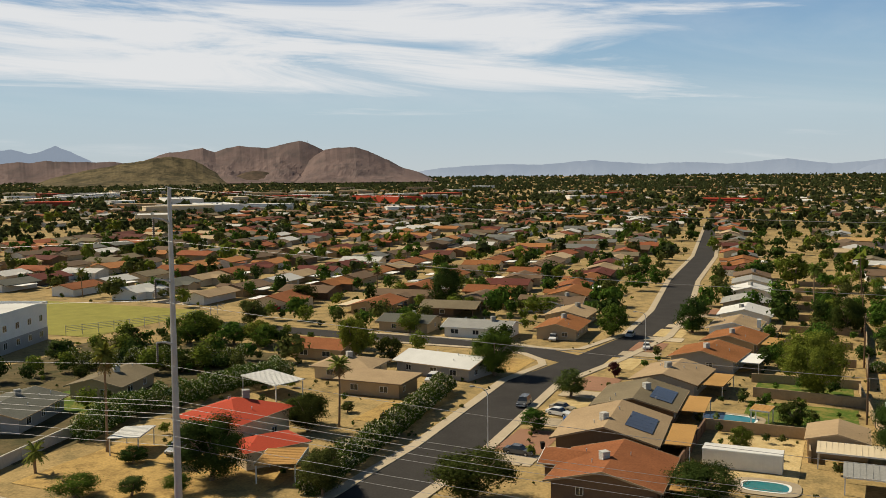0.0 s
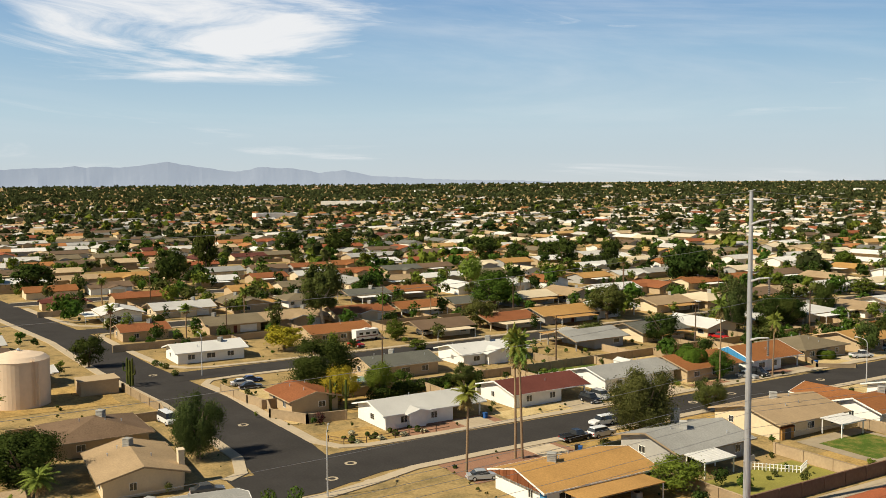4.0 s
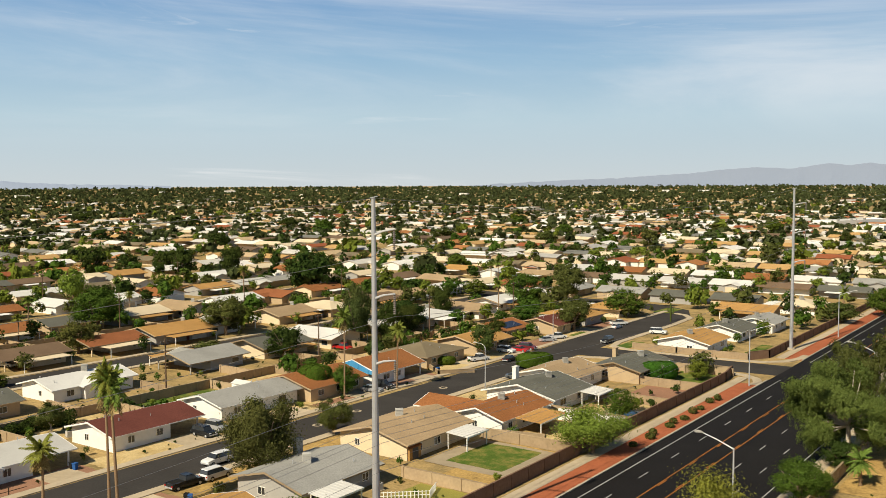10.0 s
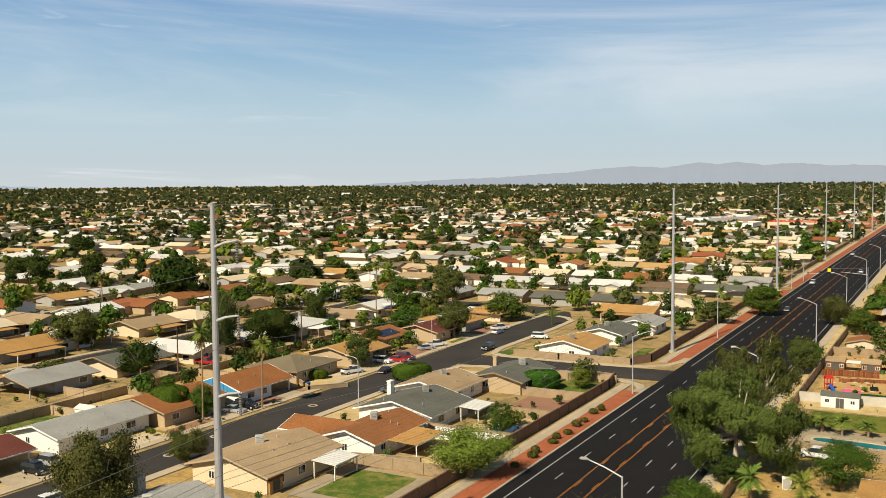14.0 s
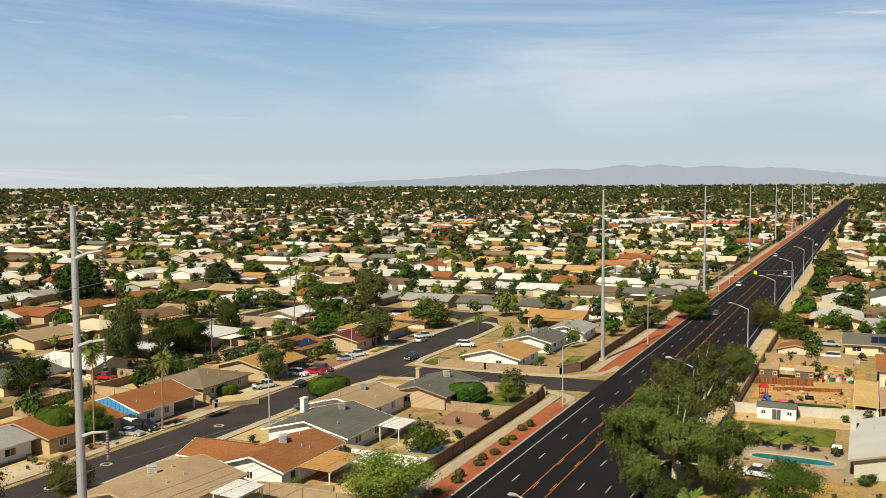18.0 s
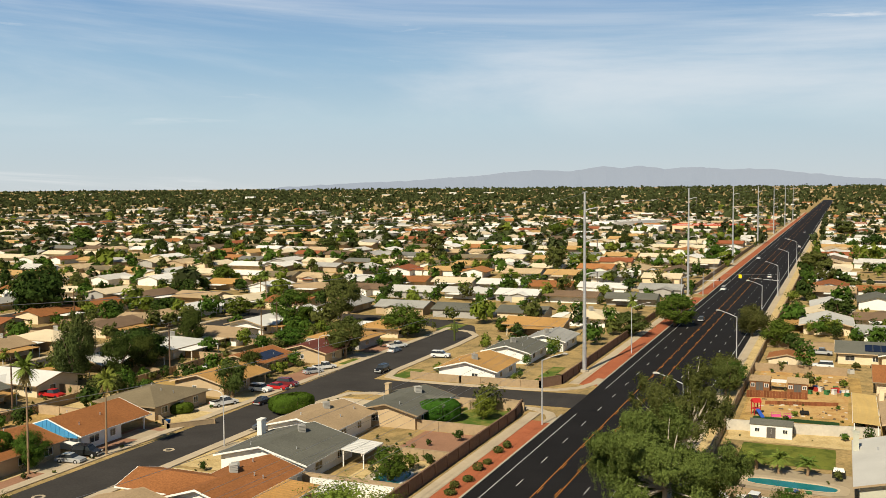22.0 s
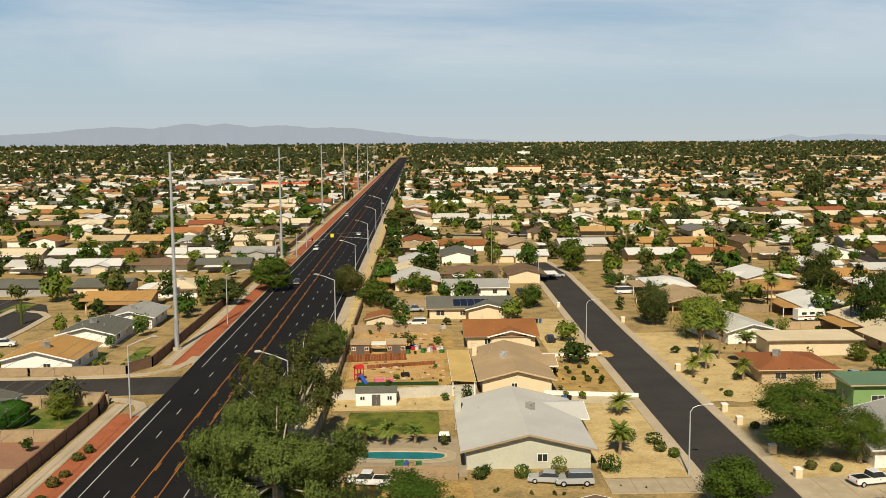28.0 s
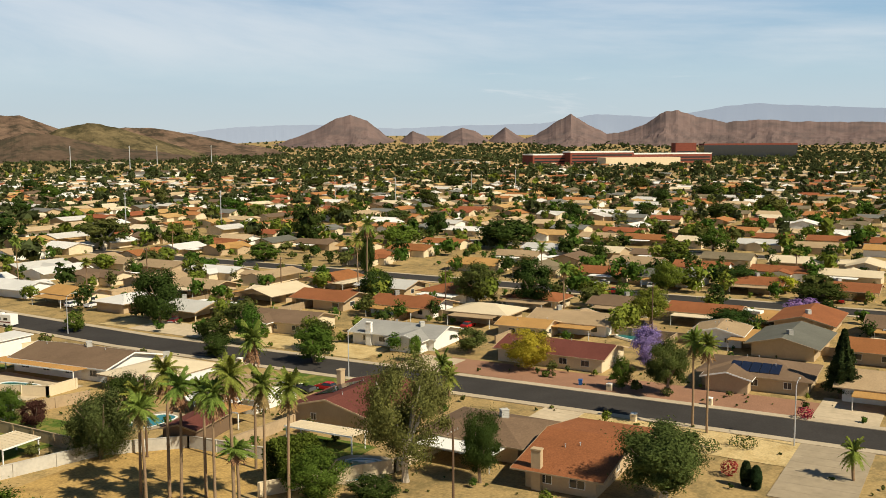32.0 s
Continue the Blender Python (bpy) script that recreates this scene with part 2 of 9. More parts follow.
M_BLOCK = surface("tan_block_wall", (0.36, 0.27, 0.17), 0.95, 2.5, 0.2, 0.3, stain=0.14, stain_scale=0.4, each=0.2)
M_BROWNBLOCK = surface("brown_block_wall", (0.20, 0.125, 0.085), 0.95, 2.5, 0.2, 0.3, stain=0.12, stain_scale=0.4)
M_WHITE = surface("white_paint", (0.78, 0.77, 0.73), 0.7, 2.0, 0.06, stain=0.06, stain_scale=0.4)
M_CREAM = surface("cream_stucco", (0.66, 0.55, 0.38), 0.9, 3.0, 0.1, 0.2, stain=0.07, stain_scale=0.4)
M_BEIGE = surface("beige_stucco", (0.46, 0.35, 0.22), 0.9, 3.0, 0.1, 0.2, stain=0.08, stain_scale=0.4)
M_GREYWALL = surface("grey_stucco", (0.36, 0.35, 0.33), 0.9, 3.0, 0.1, 0.2, stain=0.08, stain_scale=0.4)
M_GREENWALL = surface("green_metal_siding", (0.19, 0.32, 0.13), 0.6, 2.0, 0.1, stain=0.08)
M_GLASS = surface("dark_window_glass", (0.03, 0.035, 0.04), 0.08, 1.0, 0.05, spec=0.8)
M_POOL = surface("pool_water", (0.018, 0.19, 0.21), 0.05, 0.8, 0.1, 0.15, spec=0.6)
M_SOLAR = surface("solar_panel_glass", (0.012, 0.016, 0.035), 0.15, 1.0, 0.1, spec=0.7)
# far ranges: air haze is painted in as blue-grey colour and a faint glow
M_FARHAZE = bpy.data.materials.new("far_range_haze_glow")
M_FARHAZE.use_nodes = True
fr_b = M_FARHAZE.node_tree.nodes["Principled BSDF"]
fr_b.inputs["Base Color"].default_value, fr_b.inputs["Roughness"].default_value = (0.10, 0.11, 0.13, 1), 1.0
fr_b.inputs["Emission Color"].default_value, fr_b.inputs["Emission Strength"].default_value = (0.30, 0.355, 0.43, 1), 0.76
# the northern range has the same painted haze with a weaker glow
M_NORTHHAZE = M_FARHAZE.copy()
M_NORTHHAZE.name = "hazy_north_range"
M_NORTHHAZE.node_tree.nodes["Principled BSDF"].inputs["Emission Strength"].default_value = 0.62
M_BLUE = surface("blue_painted_boards", (0.068, 0.270, 0.510), 0.7, 2.0, 0.1)
M_FASCIA = surface("tan_painted_trim", (0.40, 0.30, 0.19), 0.8, 2.0, 0.1, stain=0.1, each=0.35)
M_GREYBLOCK = surface("grey_block_wall", (0.50, 0.47, 0.41), 0.95, 2.5, 0.15, 0.3, stain=0.14, stain_scale=0.4)
M_COOLER = surface("cooler_grey_paint", (0.40, 0.39, 0.36), 0.6, 2.0, 0.1, stain=0.12, each=0.3)
M_WOODPOLE = surface("creosote_wood", (0.13, 0.085, 0.055), 0.9, 4.0, 0.25)
M_RUBBER = surface("tyre_rubber", (0.02, 0.02, 0.02), 0.9, 4.0, 0.1)
M_BARK = surface("grey_bark", (0.22, 0.16, 0.11), 0.95, 4.0, 0.3, 0.4)
M_PALEBARK = surface("pale_gum_bark", (0.48, 0.42, 0.34), 0.9, 4.0, 0.25)
M_PALMBARK = surface("palm_trunk_bark", (0.26, 0.18, 0.11), 0.95, 5.0, 0.3)
M_TANK = surface("tank_pink_paint", (0.74, 0.58, 0.43), 0.7, 1.0, 0.06, stain=0.08, stain_scale=0.3)
ROOF = {
    "tan": surface("tan_shingles", (0.36, 0.26, 0.155), 0.95, 4.0, 0.36, 0.4, stain=0.17, each=0.1),
    "brown": surface("brown_shingles", (0.17, 0.115, 0.075), 0.95, 4.0, 0.38, 0.4, stain=0.17),
    "orange": surface("orange_brown_shingles", (0.275, 0.114, 0.044), 0.95, 4.0, 0.58, 0.4, stain=0.17),
    "rust": surface("rust_shingles", (0.255, 0.098, 0.043), 0.95, 4.0, 0.5, 0.4, stain=0.17),
    "maroon": surface("maroon_shingles", (0.135, 0.047, 0.037), 0.95, 4.0, 0.38, 0.4, stain=0.17),
    "gold": surface("golden_shingles", (0.42, 0.24, 0.085), 0.95, 4.0, 0.36, 0.4, stain=0.17),
    "grey": surface("grey_shingles", (0.31, 0.305, 0.285), 0.95, 4.0, 0.30, 0.4, stain=0.17),
    "slate": surface("slate_grey_shingles", (0.128, 0.128, 0.108), 0.95, 4.0, 0.34, 0.4, stain=0.17),
    "olive": surface("olive_brown_shingles", (0.19, 0.155, 0.10), 0.95, 4.0, 0.34, 0.4, stain=0.17),
    "white": surface("white_roof_coating", (0.62, 0.61, 0.58), 0.8, 3.0, 0.08, 0.1, stain=0.1),
    "redtile": surface("red_clay_tiles", (0.46, 0.075, 0.04), 0.8, 4.0, 0.2, 0.3, stain=0.08),
    "green": surface("green_metal_roof", (0.12, 0.20, 0.12), 0.5, 2.0, 0.1, stain=0.08),
    "pale": surface("pale_grey_shingles", (0.50, 0.49, 0.46), 0.9, 6.0, 0.14, 0.3, stain=0.1),
    "cream": surface("cream_roof_coating", (0.62, 0.52, 0.36), 0.8, 3.0, 0.08, 0.1, stain=0.1),
}
# the brown boards are darkened to hold the shade on gable ends
WALL = {"pale": surface("pale_grey_stucco", (0.47, 0.47, 0.39), 0.9, 3.0, 0.1, 0.2, stain=0.08, stain_scale=0.4), "white": M_WHITE, "cream": M_CREAM, "beige": M_BEIGE, "grey": M_GREYWALL, "brown": surface("shade_dark_brown_boards", (0.17, 0.115, 0.075), 0.9, 3.0, 0.15, 0.2, stain=0.1), "green": M_GREENWALL}
LEAF = {
    "dark": foliage("dark_green_leaves", (0.046, 0.066, 0.016)),
    "round": foliage("green_leaves", (0.074, 0.114, 0.019)),
    "light": foliage("yellow_green_leaves", (0.135, 0.175, 0.028)),
    "olive": foliage("olive_leaves", (0.085, 0.102, 0.028)),
    "mesq": foliage("mesquite_leaves", (0.074, 0.114, 0.019)),
    "yellow": foliage("yellow_blossom", (0.330, 0.301, 0.029)),
    "gum": foliage("gum_leaves", (0.084, 0.100, 0.029)),
    "palo": foliage("palo_verde_leaves", (0.190, 0.225, 0.038)),
    "willow": foliage("willow_leaves", (0.080, 0.096, 0.030)),
    "conifer": foliage("pine_needles", (0.040, 0.062, 0.022)),
    "cypress": foliage("cypress_leaves", (0.033, 0.055, 0.022)),
    "plum": foliage("plum_leaves", (0.071, 0.029, 0.025)),
    "jaca": foliage("jacaranda_blossom", (0.291, 0.194, 0.407)),
    "palm": foliage("palm_fronds", (0.165, 0.205, 0.042)),
    "dead": foliage("dead_fronds", (0.291, 0.194, 0.097)),
    "rose": foliage("bougainvillea_bloom", (0.30, 0.045, 0.055)),
    "bronze": foliage("bronze_gum_leaves", (0.140, 0.128, 0.042)),
    "bloom": foliage("oleander_leaves_and_bloom", (0.48, 0.47, 0.30), vary=0.9),
    "far": foliage("distant_tree_leaves", (0.072, 0.079, 0.031), vary=0.4),
}


# ---- mesh helpers ----
class Shape:
    """Collects vertices and faces of one mesh."""

    def __init__(self):
        self.v, self.f = [], []

    def add(self, verts, faces):
        k = len(self.v)
        self.v.extend(verts)
        self.f.extend(tuple(i + k for i in face) for face in faces)
        return self

    def box(self, x0, y0, z0, x1, y1, z1, taper=0.0):
        a, t = [(x0, y0), (x1, y0), (x1, y1), (x0, y1)], taper
        b = [(x0 + t, y0 + t), (x1 - t, y0 + t), (x1 - t, y1 - t), (x0 + t, y1 - t)]
        return self.add([(*p, z0) for p in a] + [(*p, z1) for p in b],
                        [(3, 2, 1, 0), (4, 5, 6, 7), (0, 1, 5, 4), (1, 2, 6, 5), (2, 3, 7, 6), (3, 0, 4, 7)])

    def tube(self, points, radii, sides=8, cap=True):
        rings = []
        for k, p in enumerate(points):
            p = Vector(p)
            way = Vector(points[min(k + 1, len(points) - 1)]) - Vector(points[max(k - 1, 0)])
            q = way.to_track_quat("Z", "Y")
            rings.append([tuple(p + q @ Vector((math.cos(a) * radii[k], math.sin(a) * radii[k], 0))) for a in (2 * math.pi * i / sides for i in range(sides))])
        faces = []
        for k in range(len(rings) - 1):
            for i in range(sides):
                j = (i + 1) % sides
                faces.append((k * sides + i, k * sides + j, (k + 1) * sides + j, (k + 1) * sides + i))
        if cap:
            faces += [tuple(range(sides))[::-1], tuple((len(rings) - 1) * sides + i for i in range(sides))]
        return self.add([p for r in rings for p in r], faces)

    def slab(self, corners, thick):
        """A plate below the given top corners (anticlockwise from above)."""
        n = len(corners)
        low = [(x, y, z - thick) for x, y, z in corners]
        return self.add(list(corners) + low, [tuple(range(n)), tuple(range(2 * n - 1, n - 1, -1))] + [(i, i + n, (i + 1) % n + n, (i + 1) % n) for i in range(n)])

    def mesh(self, name, material):
        me = bpy.data.meshes.new(name)
        me.from_pydata(self.v, [], self.f)
        me.materials.append(material)
        return me


def part(name, shape, material, parent, label=""):
    ob = new(name, shape if isinstance(shape, bpy.types.Mesh) else shape.mesh(name, material))
    ob.parent = parent
    return tagged(ob, label)


def thing(name, m, label, category, group="", kind=""):
    ob = new(name)
    ob.empty_display_size = 0.3
    ob.matrix_world = m
    return tagged(ob, label, category, group, kind)


def solid(name, shape, material, label="", category="", group="", kind="", m=None):
    ob = new(name, shape.mesh(name, material))
    if m is not None:
        ob.matrix_world = m
    return tagged(ob, label, category, group, kind)


def quads(name, centers, normals, size, rng, material, stretch=1.6, sides=4):
    """Many small leaf blades, one quad or triangle each."""
    n = len(centers)
    a = np.cross(normals, rng.normal(size=(n, 3)))
    a /= np.linalg.norm(a, axis=1, keepdims=True) + 1e-9
    b = np.cross(normals, a)
    s = size * rng.uniform(0.6, 1.3, (n, 1))
    a, b = a * s * stretch * 0.5, b * s * 0.5
    v = np.stack([centers - a, centers - b, centers + a, centers + b][:4] if sides == 4 else [centers - a - b * 0.8, centers + a - b * 0.8, centers + b * 1.3], 1).reshape(-1, 3)
    me = bpy.data.meshes.new(name)
    me.vertices.add(sides * n), me.loops.add(sides * n), me.polygons.add(n)
    me.vertices.foreach_set("co", v.astype(np.float32).ravel())
    me.loops.foreach_set("vertex_index", np.arange(sides * n, dtype=np.int32))
    me.polygons.foreach_set("loop_start", np.arange(0, sides * n, sides, dtype=np.int32))
    me.polygons.foreach_set("loop_total", np.full(n, sides, np.int32))
    me.update(calc_edges=True)
    me.materials.append(material)
    return me


# ---- ground, hills, distance ----
def ground_rise(x, y):
    """The plain climbs very gently towards the far rim, and more towards the hills in the east."""
    r, b = math.hypot(x - 50, y - 10), math.degrees(math.atan2(x - 50, y - 10))
    east = max(0.0, min(1.0, (b - 42) / 12)) if b < 120 else max(0.0, (150 - b) / 30)
    return 34.0 * max(0.0, (r - 2600) / 2300) ** 1.5 + 38.0 * east * max(0.0, (r - 3300) / 1100) ** 1.3


def build_ground():
    s = Shape()
    rings = [0, 60, 150, 300, 600, 1000, 1500, 2000, 2600, 3000, 3400, 3800, 4200, 4600, 4950]
    n = 180
    for r in rings:
        for k in range(n):
            a = 2 * math.pi * k / n
            x, y = r * math.sin(a) + 50, r * math.cos(a) + 10
            s.v.append((x, y, ground_rise(x, y) - 0.03))
    for i in range(len(rings) - 1):
        for k in range(n):
            j = (k + 1) % n
            s.f.append((i * n + k, (i + 1) * n + k, (i + 1) * n + j, i * n + j))
    solid("ground", s, M_GROUND, "dry tan desert soil of a wide flat suburb", "ground", kind="structure")


def mountain(name, crest_line, dist, depth, material, label, rough=0.06, foot=0.0, step=0.16, seed=3.0, gully=300, relief=1.9):
    """A range round the plain: its crest line as (bearing, elevation in degrees over the eye height)."""
    lo, hi = crest_line[0][0], crest_line[-1][0]
    cols, rows = int((hi - lo) / step) + 2, 40
    s = Shape()
    deg = dist * math.pi / 180
    for i in range(cols):
        b = lo + i * step
        top = float(np.interp(b, [p[0] for p in crest_line], [p[1] for p in crest_line]))
        edge = max(0.0, min(1.0, (b - lo) / 0.8, (hi - b) / 0.8))
        top = top + rough * noise.fractal(Vector((b * 1.6, 0.5, seed)), 0.9, 2.1, 6) * edge
        crest = max(0.0, 43 - foot + top * deg)
        for j in range(rows):
            u = j / (rows - 1)
            d = dist - depth * (1 - u) ** 1.3 if u < 0.75 else dist + depth * (u - 0.75)
            up = min(1.0, u / 0.75)
            spur = noise.ridged_multi_fractal(Vector((b * deg / gully, d / (gully * 2.2), seed + 7)), 0.9, 2.1, 6, 1.0, 2.0) * 0.42
            rise = up ** 1.3
            shape = max(0.0, rise + (spur - 0.55) * relief * up * (1 - up) * (1.2 - up)) if u <= 0.75 else 1 - (u - 0.75) * 3.9
            a = radians(b)
            s.v.append((50 + d * math.sin(a), 10 + d * math.cos(a), foot - 6 + (crest + 6) * max(0, shape)))
    for i in range(cols - 1):
        for j in range(rows - 1):
            s.f.append((i * rows + j, i * rows + j + 1, (i + 1) * rows + j + 1, (i + 1) * rows + j))
    return solid(name, s, material, label, "mountain", kind="structure")


build_ground()
M_HILL = surface("desert_hill_rock", (0.150, 0.100, 0.070), 0.95, 0.05, 0.5, stain=0.3, stain_scale=0.012, other=(0.058, 0.046, 0.032), other_scale=0.018)
M_OLIVEHILL = surface("scrub_covered_hill", (0.135, 0.105, 0.055), 0.95, 0.06, 0.5, stain=0.3, stain_scale=0.012, other=(0.058, 0.050, 0.026), other_scale=0.016)
# rock tone lifted towards pale mauve, so distance haze lies in the colour
M_HAZEHILL = surface("hazed_hill_rock", (0.185, 0.132, 0.122), 0.95, 0.04, 0.3, stain=0.22, stain_scale=0.01, other=(0.110, 0.084, 0.080), other_scale=0.010)
M_KNOLL = surface("ochre_hill_rock", (0.215, 0.150, 0.080), 0.95, 0.06, 0.4, stain=0.3, stain_scale=0.02, other=(0.095, 0.075, 0.040), other_scale=0.022)
M_DARKHILL = surface("dark_hill_rock", (0.115, 0.080, 0.056), 0.95, 0.05, 0.5, stain=0.3, stain_scale=0.014, other=(0.050, 0.042, 0.028), other_scale=0.014)
BLUE = "pale blue mountain range on the horizon"
mountain("backdrop_hill_south_west", [(-133.5, -0.2), (-131.5, 0.99), (-130.24, 1.35), (-129.29, 1.48), (-128.33, 1.63), (-127.62, 1.38), (-126.98, 1.63), (-126.25, 1.75), (-125.52, 1.69), (-124.63, 1.6), (-123.73, 1.82), (-122.66, 2.05), (-122.05, 1.87), (-121.29, 1.49), (-120.2, 0.7), (-119, -0.2)], 4450, 800, M_HAZEHILL, "brown rocky desert mountain beyond the suburb", 0.04, 22, 0.1, seed=1.3)
mountain("backdrop_dome_south_west", [(-123.2, -0.3), (-122.39, 0.7), (-121.76, 1.2), (-121.2, 1.52), (-120.5, 1.63), (-119.4, 1.66), (-118.61, 1.43), (-118.14, 1.2), (-117.34, 0.87), (-116.54, 0.43), (-115.57, 0.17), (-114.6, -0.3)], 4250, 700, M_HAZEHILL, "rounded brown desert mountain beyond the suburb", 0.03, 22, 0.1, seed=1.9)
mountain("backdrop_knob_south_west", [(-137.4, -0.3), (-136.43, 0.03), (-134.32, 0.46), (-131.59, 0.96), (-130.18, 1.15), (-128.8, 0.92), (-127.66, 0.25), (-127.0, -0.3)], 4000, 600, M_OLIVEHILL, "low scrub-covered hill dotted with houses", 0.05, 14, 0.1, seed=2.6)
mountain("backdrop_foothill_south_west", [(-126.9, -0.4), (-126.46, 0.03), (-126.01, 0.22), (-125.42, 0.31), (-124.83, 0.27), (-123.94, 0.01), (-123.4, -0.4)], 3950, 300, M_DARKHILL, "small dark foothill before a desert mountain", 0.03, 14, 0.1, seed=2.9)
mountain("backdrop_ridge_south_west", [(-146, 0.3), (-141, 0.7), (-138.6, 0.79), (-136.69, 0.9), (-135.14, 0.88), (-133.22, 0.87), (-131.51, 0.44), (-130.5, -0.2)], 4500, 500, M_HAZEHILL, "dusky desert ridge before blue peaks", 0.06, 24, 0.1, seed=3.4)
mountain("backdrop_peaks_south_west", [(-147, 0.9), (-141, 1.3), (-138.57, 1.56), (-138.15, 1.5), (-137.58, 1.36), (-137.04, 1.44), (-136.28, 1.74), (-135.7, 1.5), (-135.12, 1.26), (-134.33, 0.87), (-132, -0.2)], 4800, 120, M_FARHAZE, "bluish jagged desert peaks far away", 0.08, 30, seed=2.1)
mountain("backdrop_range_south", [(-117, 0.0), (-114, 0.4), (-111, 0.6), (-108, 0.55), (-105, 0.8), (-102, 0.55), (-99.5, 0.62), (-97, 0.5), (-94, 0.78), (-91.5, 0.45), (-88.5, 0.7), (-87, 0.5), (-85.5, 0.1)], 4800, 120, M_FARHAZE, BLUE, 0.04, 32, seed=4.4)
mountain("backdrop_range_west", [(-91, 0.0), (-89, 0.5), (-87, 0.9), (-83.5, 0.85), (-80, 1.0), (-77.5, 0.95), (-74.9, 1.3), (-73, 0.95), (-71, 0.7), (-69.5, 0.98), (-67.5, 0.85), (-66, 0.6), (-64.5, 0.75), (-62.5, 0.35), (-58, 0.15), (-52, 0.0)], 4780, 120, M_FARHAZE, BLUE, 0.06, 32, seed=5.7)
mountain("backdrop_range_north", [(-34, -0.05), (-29, 0.2), (-25, 0.38), (-21, 0.6), (-18, 0.92), (-15.5, 0.85), (-13.5, 1.12), (-12.5, 1.0), (-11.4, 1.12), (-10, 0.9), (-8.4, 1.0), (-6.5, 0.85), (-4.2, 0.85), (-1.5, 0.5), (1.5, 0.2), (5, 0.0)], 4780, 120, M_NORTHHAZE, "hazy blue-violet mountain range on the horizon", 0.05, 32, seed=6.2)
mountain("backdrop_hill_north", [(17, -0.1), (20.3, 0.02), (21.4, 0.28), (22.4, 0.1), (24.5, 0.28), (27, 0.12), (31, 0.0)], 4800, 120, M_FARHAZE, "small blue hills on the horizon", 0.03, 32, seed=7.7)
mountain("backdrop_hill_north_east", [(26.5, -0.5), (28.34, -0.16), (28.96, 0.2), (29.8, 0.54), (30.4, 0.92), (31.29, 1.41), (31.79, 1.76), (32.31, 1.9), (33.04, 1.93), (33.63, 1.77), (34.5, 1.65), (35.08, 1.72), (35.66, 1.48), (36.67, 1.12), (38.52, 0.31), (41, -0.55)], 3650, 800, M_HILL, "dark brown rocky hill at the edge of the suburb", 0.04, 2, 0.08, seed=8.1)
mountain("backdrop_ridge_north_east", [(34.6, -0.4), (35.88, 0.45), (36.87, 0.98), (38.52, 1.33), (39.18, 1.26), (40.5, 0.95), (42.51, 0.31), (44.19, -0.25), (45.5, -0.6)], 3450, 500, M_OLIVEHILL, "olive scrub-covered ridge beside a brown hill", 0.03, 2, 0.08, seed=8.9)
mountain("backdrop_hill_behind_ridge", [(38.2, 0.2), (39.17, 0.75), (40.51, 1.07), (42.18, 1.03), (43, 0.9), (44.21, 0.67), (45.3, 0.46), (46.58, 0.18), (48.29, -0.04), (50, -0.5)], 3700, 500, M_HILL, "brown hill behind an olive ridge", 0.04, 4, 0.08, seed=12.2)
mountain("backdrop_spur_north_east", [(31.4, -0.9), (32.32, -0.55), (33.3, 0.08), (34.27, 0.55), (35.4, 0.82), (36.7, 0.67), (38.16, 0.33), (39.81, -0.06), (41.82, -0.23), (43.85, -0.51), (45, -0.8)], 3150, 420, M_DARKHILL, "dark rocky spur of a desert hill", 0.04, 2, 0.08, seed=12.9)
mountain("backdrop_knoll_north_east", [(27.0, -0.8), (28.02, -0.5), (28.94, -0.13), (30.02, 0.09), (30.78, 0.03), (31.39, -0.22), (32.31, -0.7), (32.8, -0.9)], 2950, 330, M_KNOLL, "low ochre knoll at the foot of a hill", 0.05, 2, 0.08, seed=13.7)
mountain("backdrop_butte_east", [(48, -0.2), (49.7, 0.3), (51.4, 0.92), (52.6, 1.55), (53.5, 1.8), (54.5, 1.47), (55.7, 0.5), (56.4, 0.25), (57.2, 0.82), (57.9, 0.6), (58.5, 0.22), (59.5, 0.75), (60.2, 1.03), (61.0, 0.8), (61.8, 0.28), (62.8, 1.05), (63.5, 0.55), (64.4, 0.15), (66, 0.0)], 4500, 620, M_HAZEHILL, "brown cone-shaped desert butte", 0.04, 24, 0.1, seed=9.3)
mountain("backdrop_hills_east", [(62.6, -0.1), (63.8, 0.25), (64.6, 0.55), (65.9, 1.36), (66.7, 1.8), (67.7, 1.12), (68.8, 0.62), (69.8, 0.7), (70.9, 1.05), (72.2, 1.88), (72.9, 1.92), (73.9, 1.55), (75.6, 1.2), (77.3, 1.32), (79.3, 1.2), (83, 1.1), (88, 0.9), (92, 0.2)], 4450, 620, M_HAZEHILL, "brown desert hills in a row", 0.06, 24, 0.1, seed=10.2)
mountain("backdrop_range_east", [(40, 0.1), (42.8, 0.56), (44.8, 0.9), (46.8, 1.12), (49.5, 1.2), (52.2, 1.25), (56.2, 0.98), (58.3, 1.08), (61.6, 1.2), (65, 1.25), (67.2, 1.62), (68.2, 1.78), (71.3, 1.6), (73.8, 1.82), (75.6, 2.15), (77.3, 2.28), (79.3, 2.15), (84, 1.9), (92, 1.2)], 4850, 90, M_FARHAZE, "blue mountain range behind brown hills", 0.04, 33, seed=11.2)


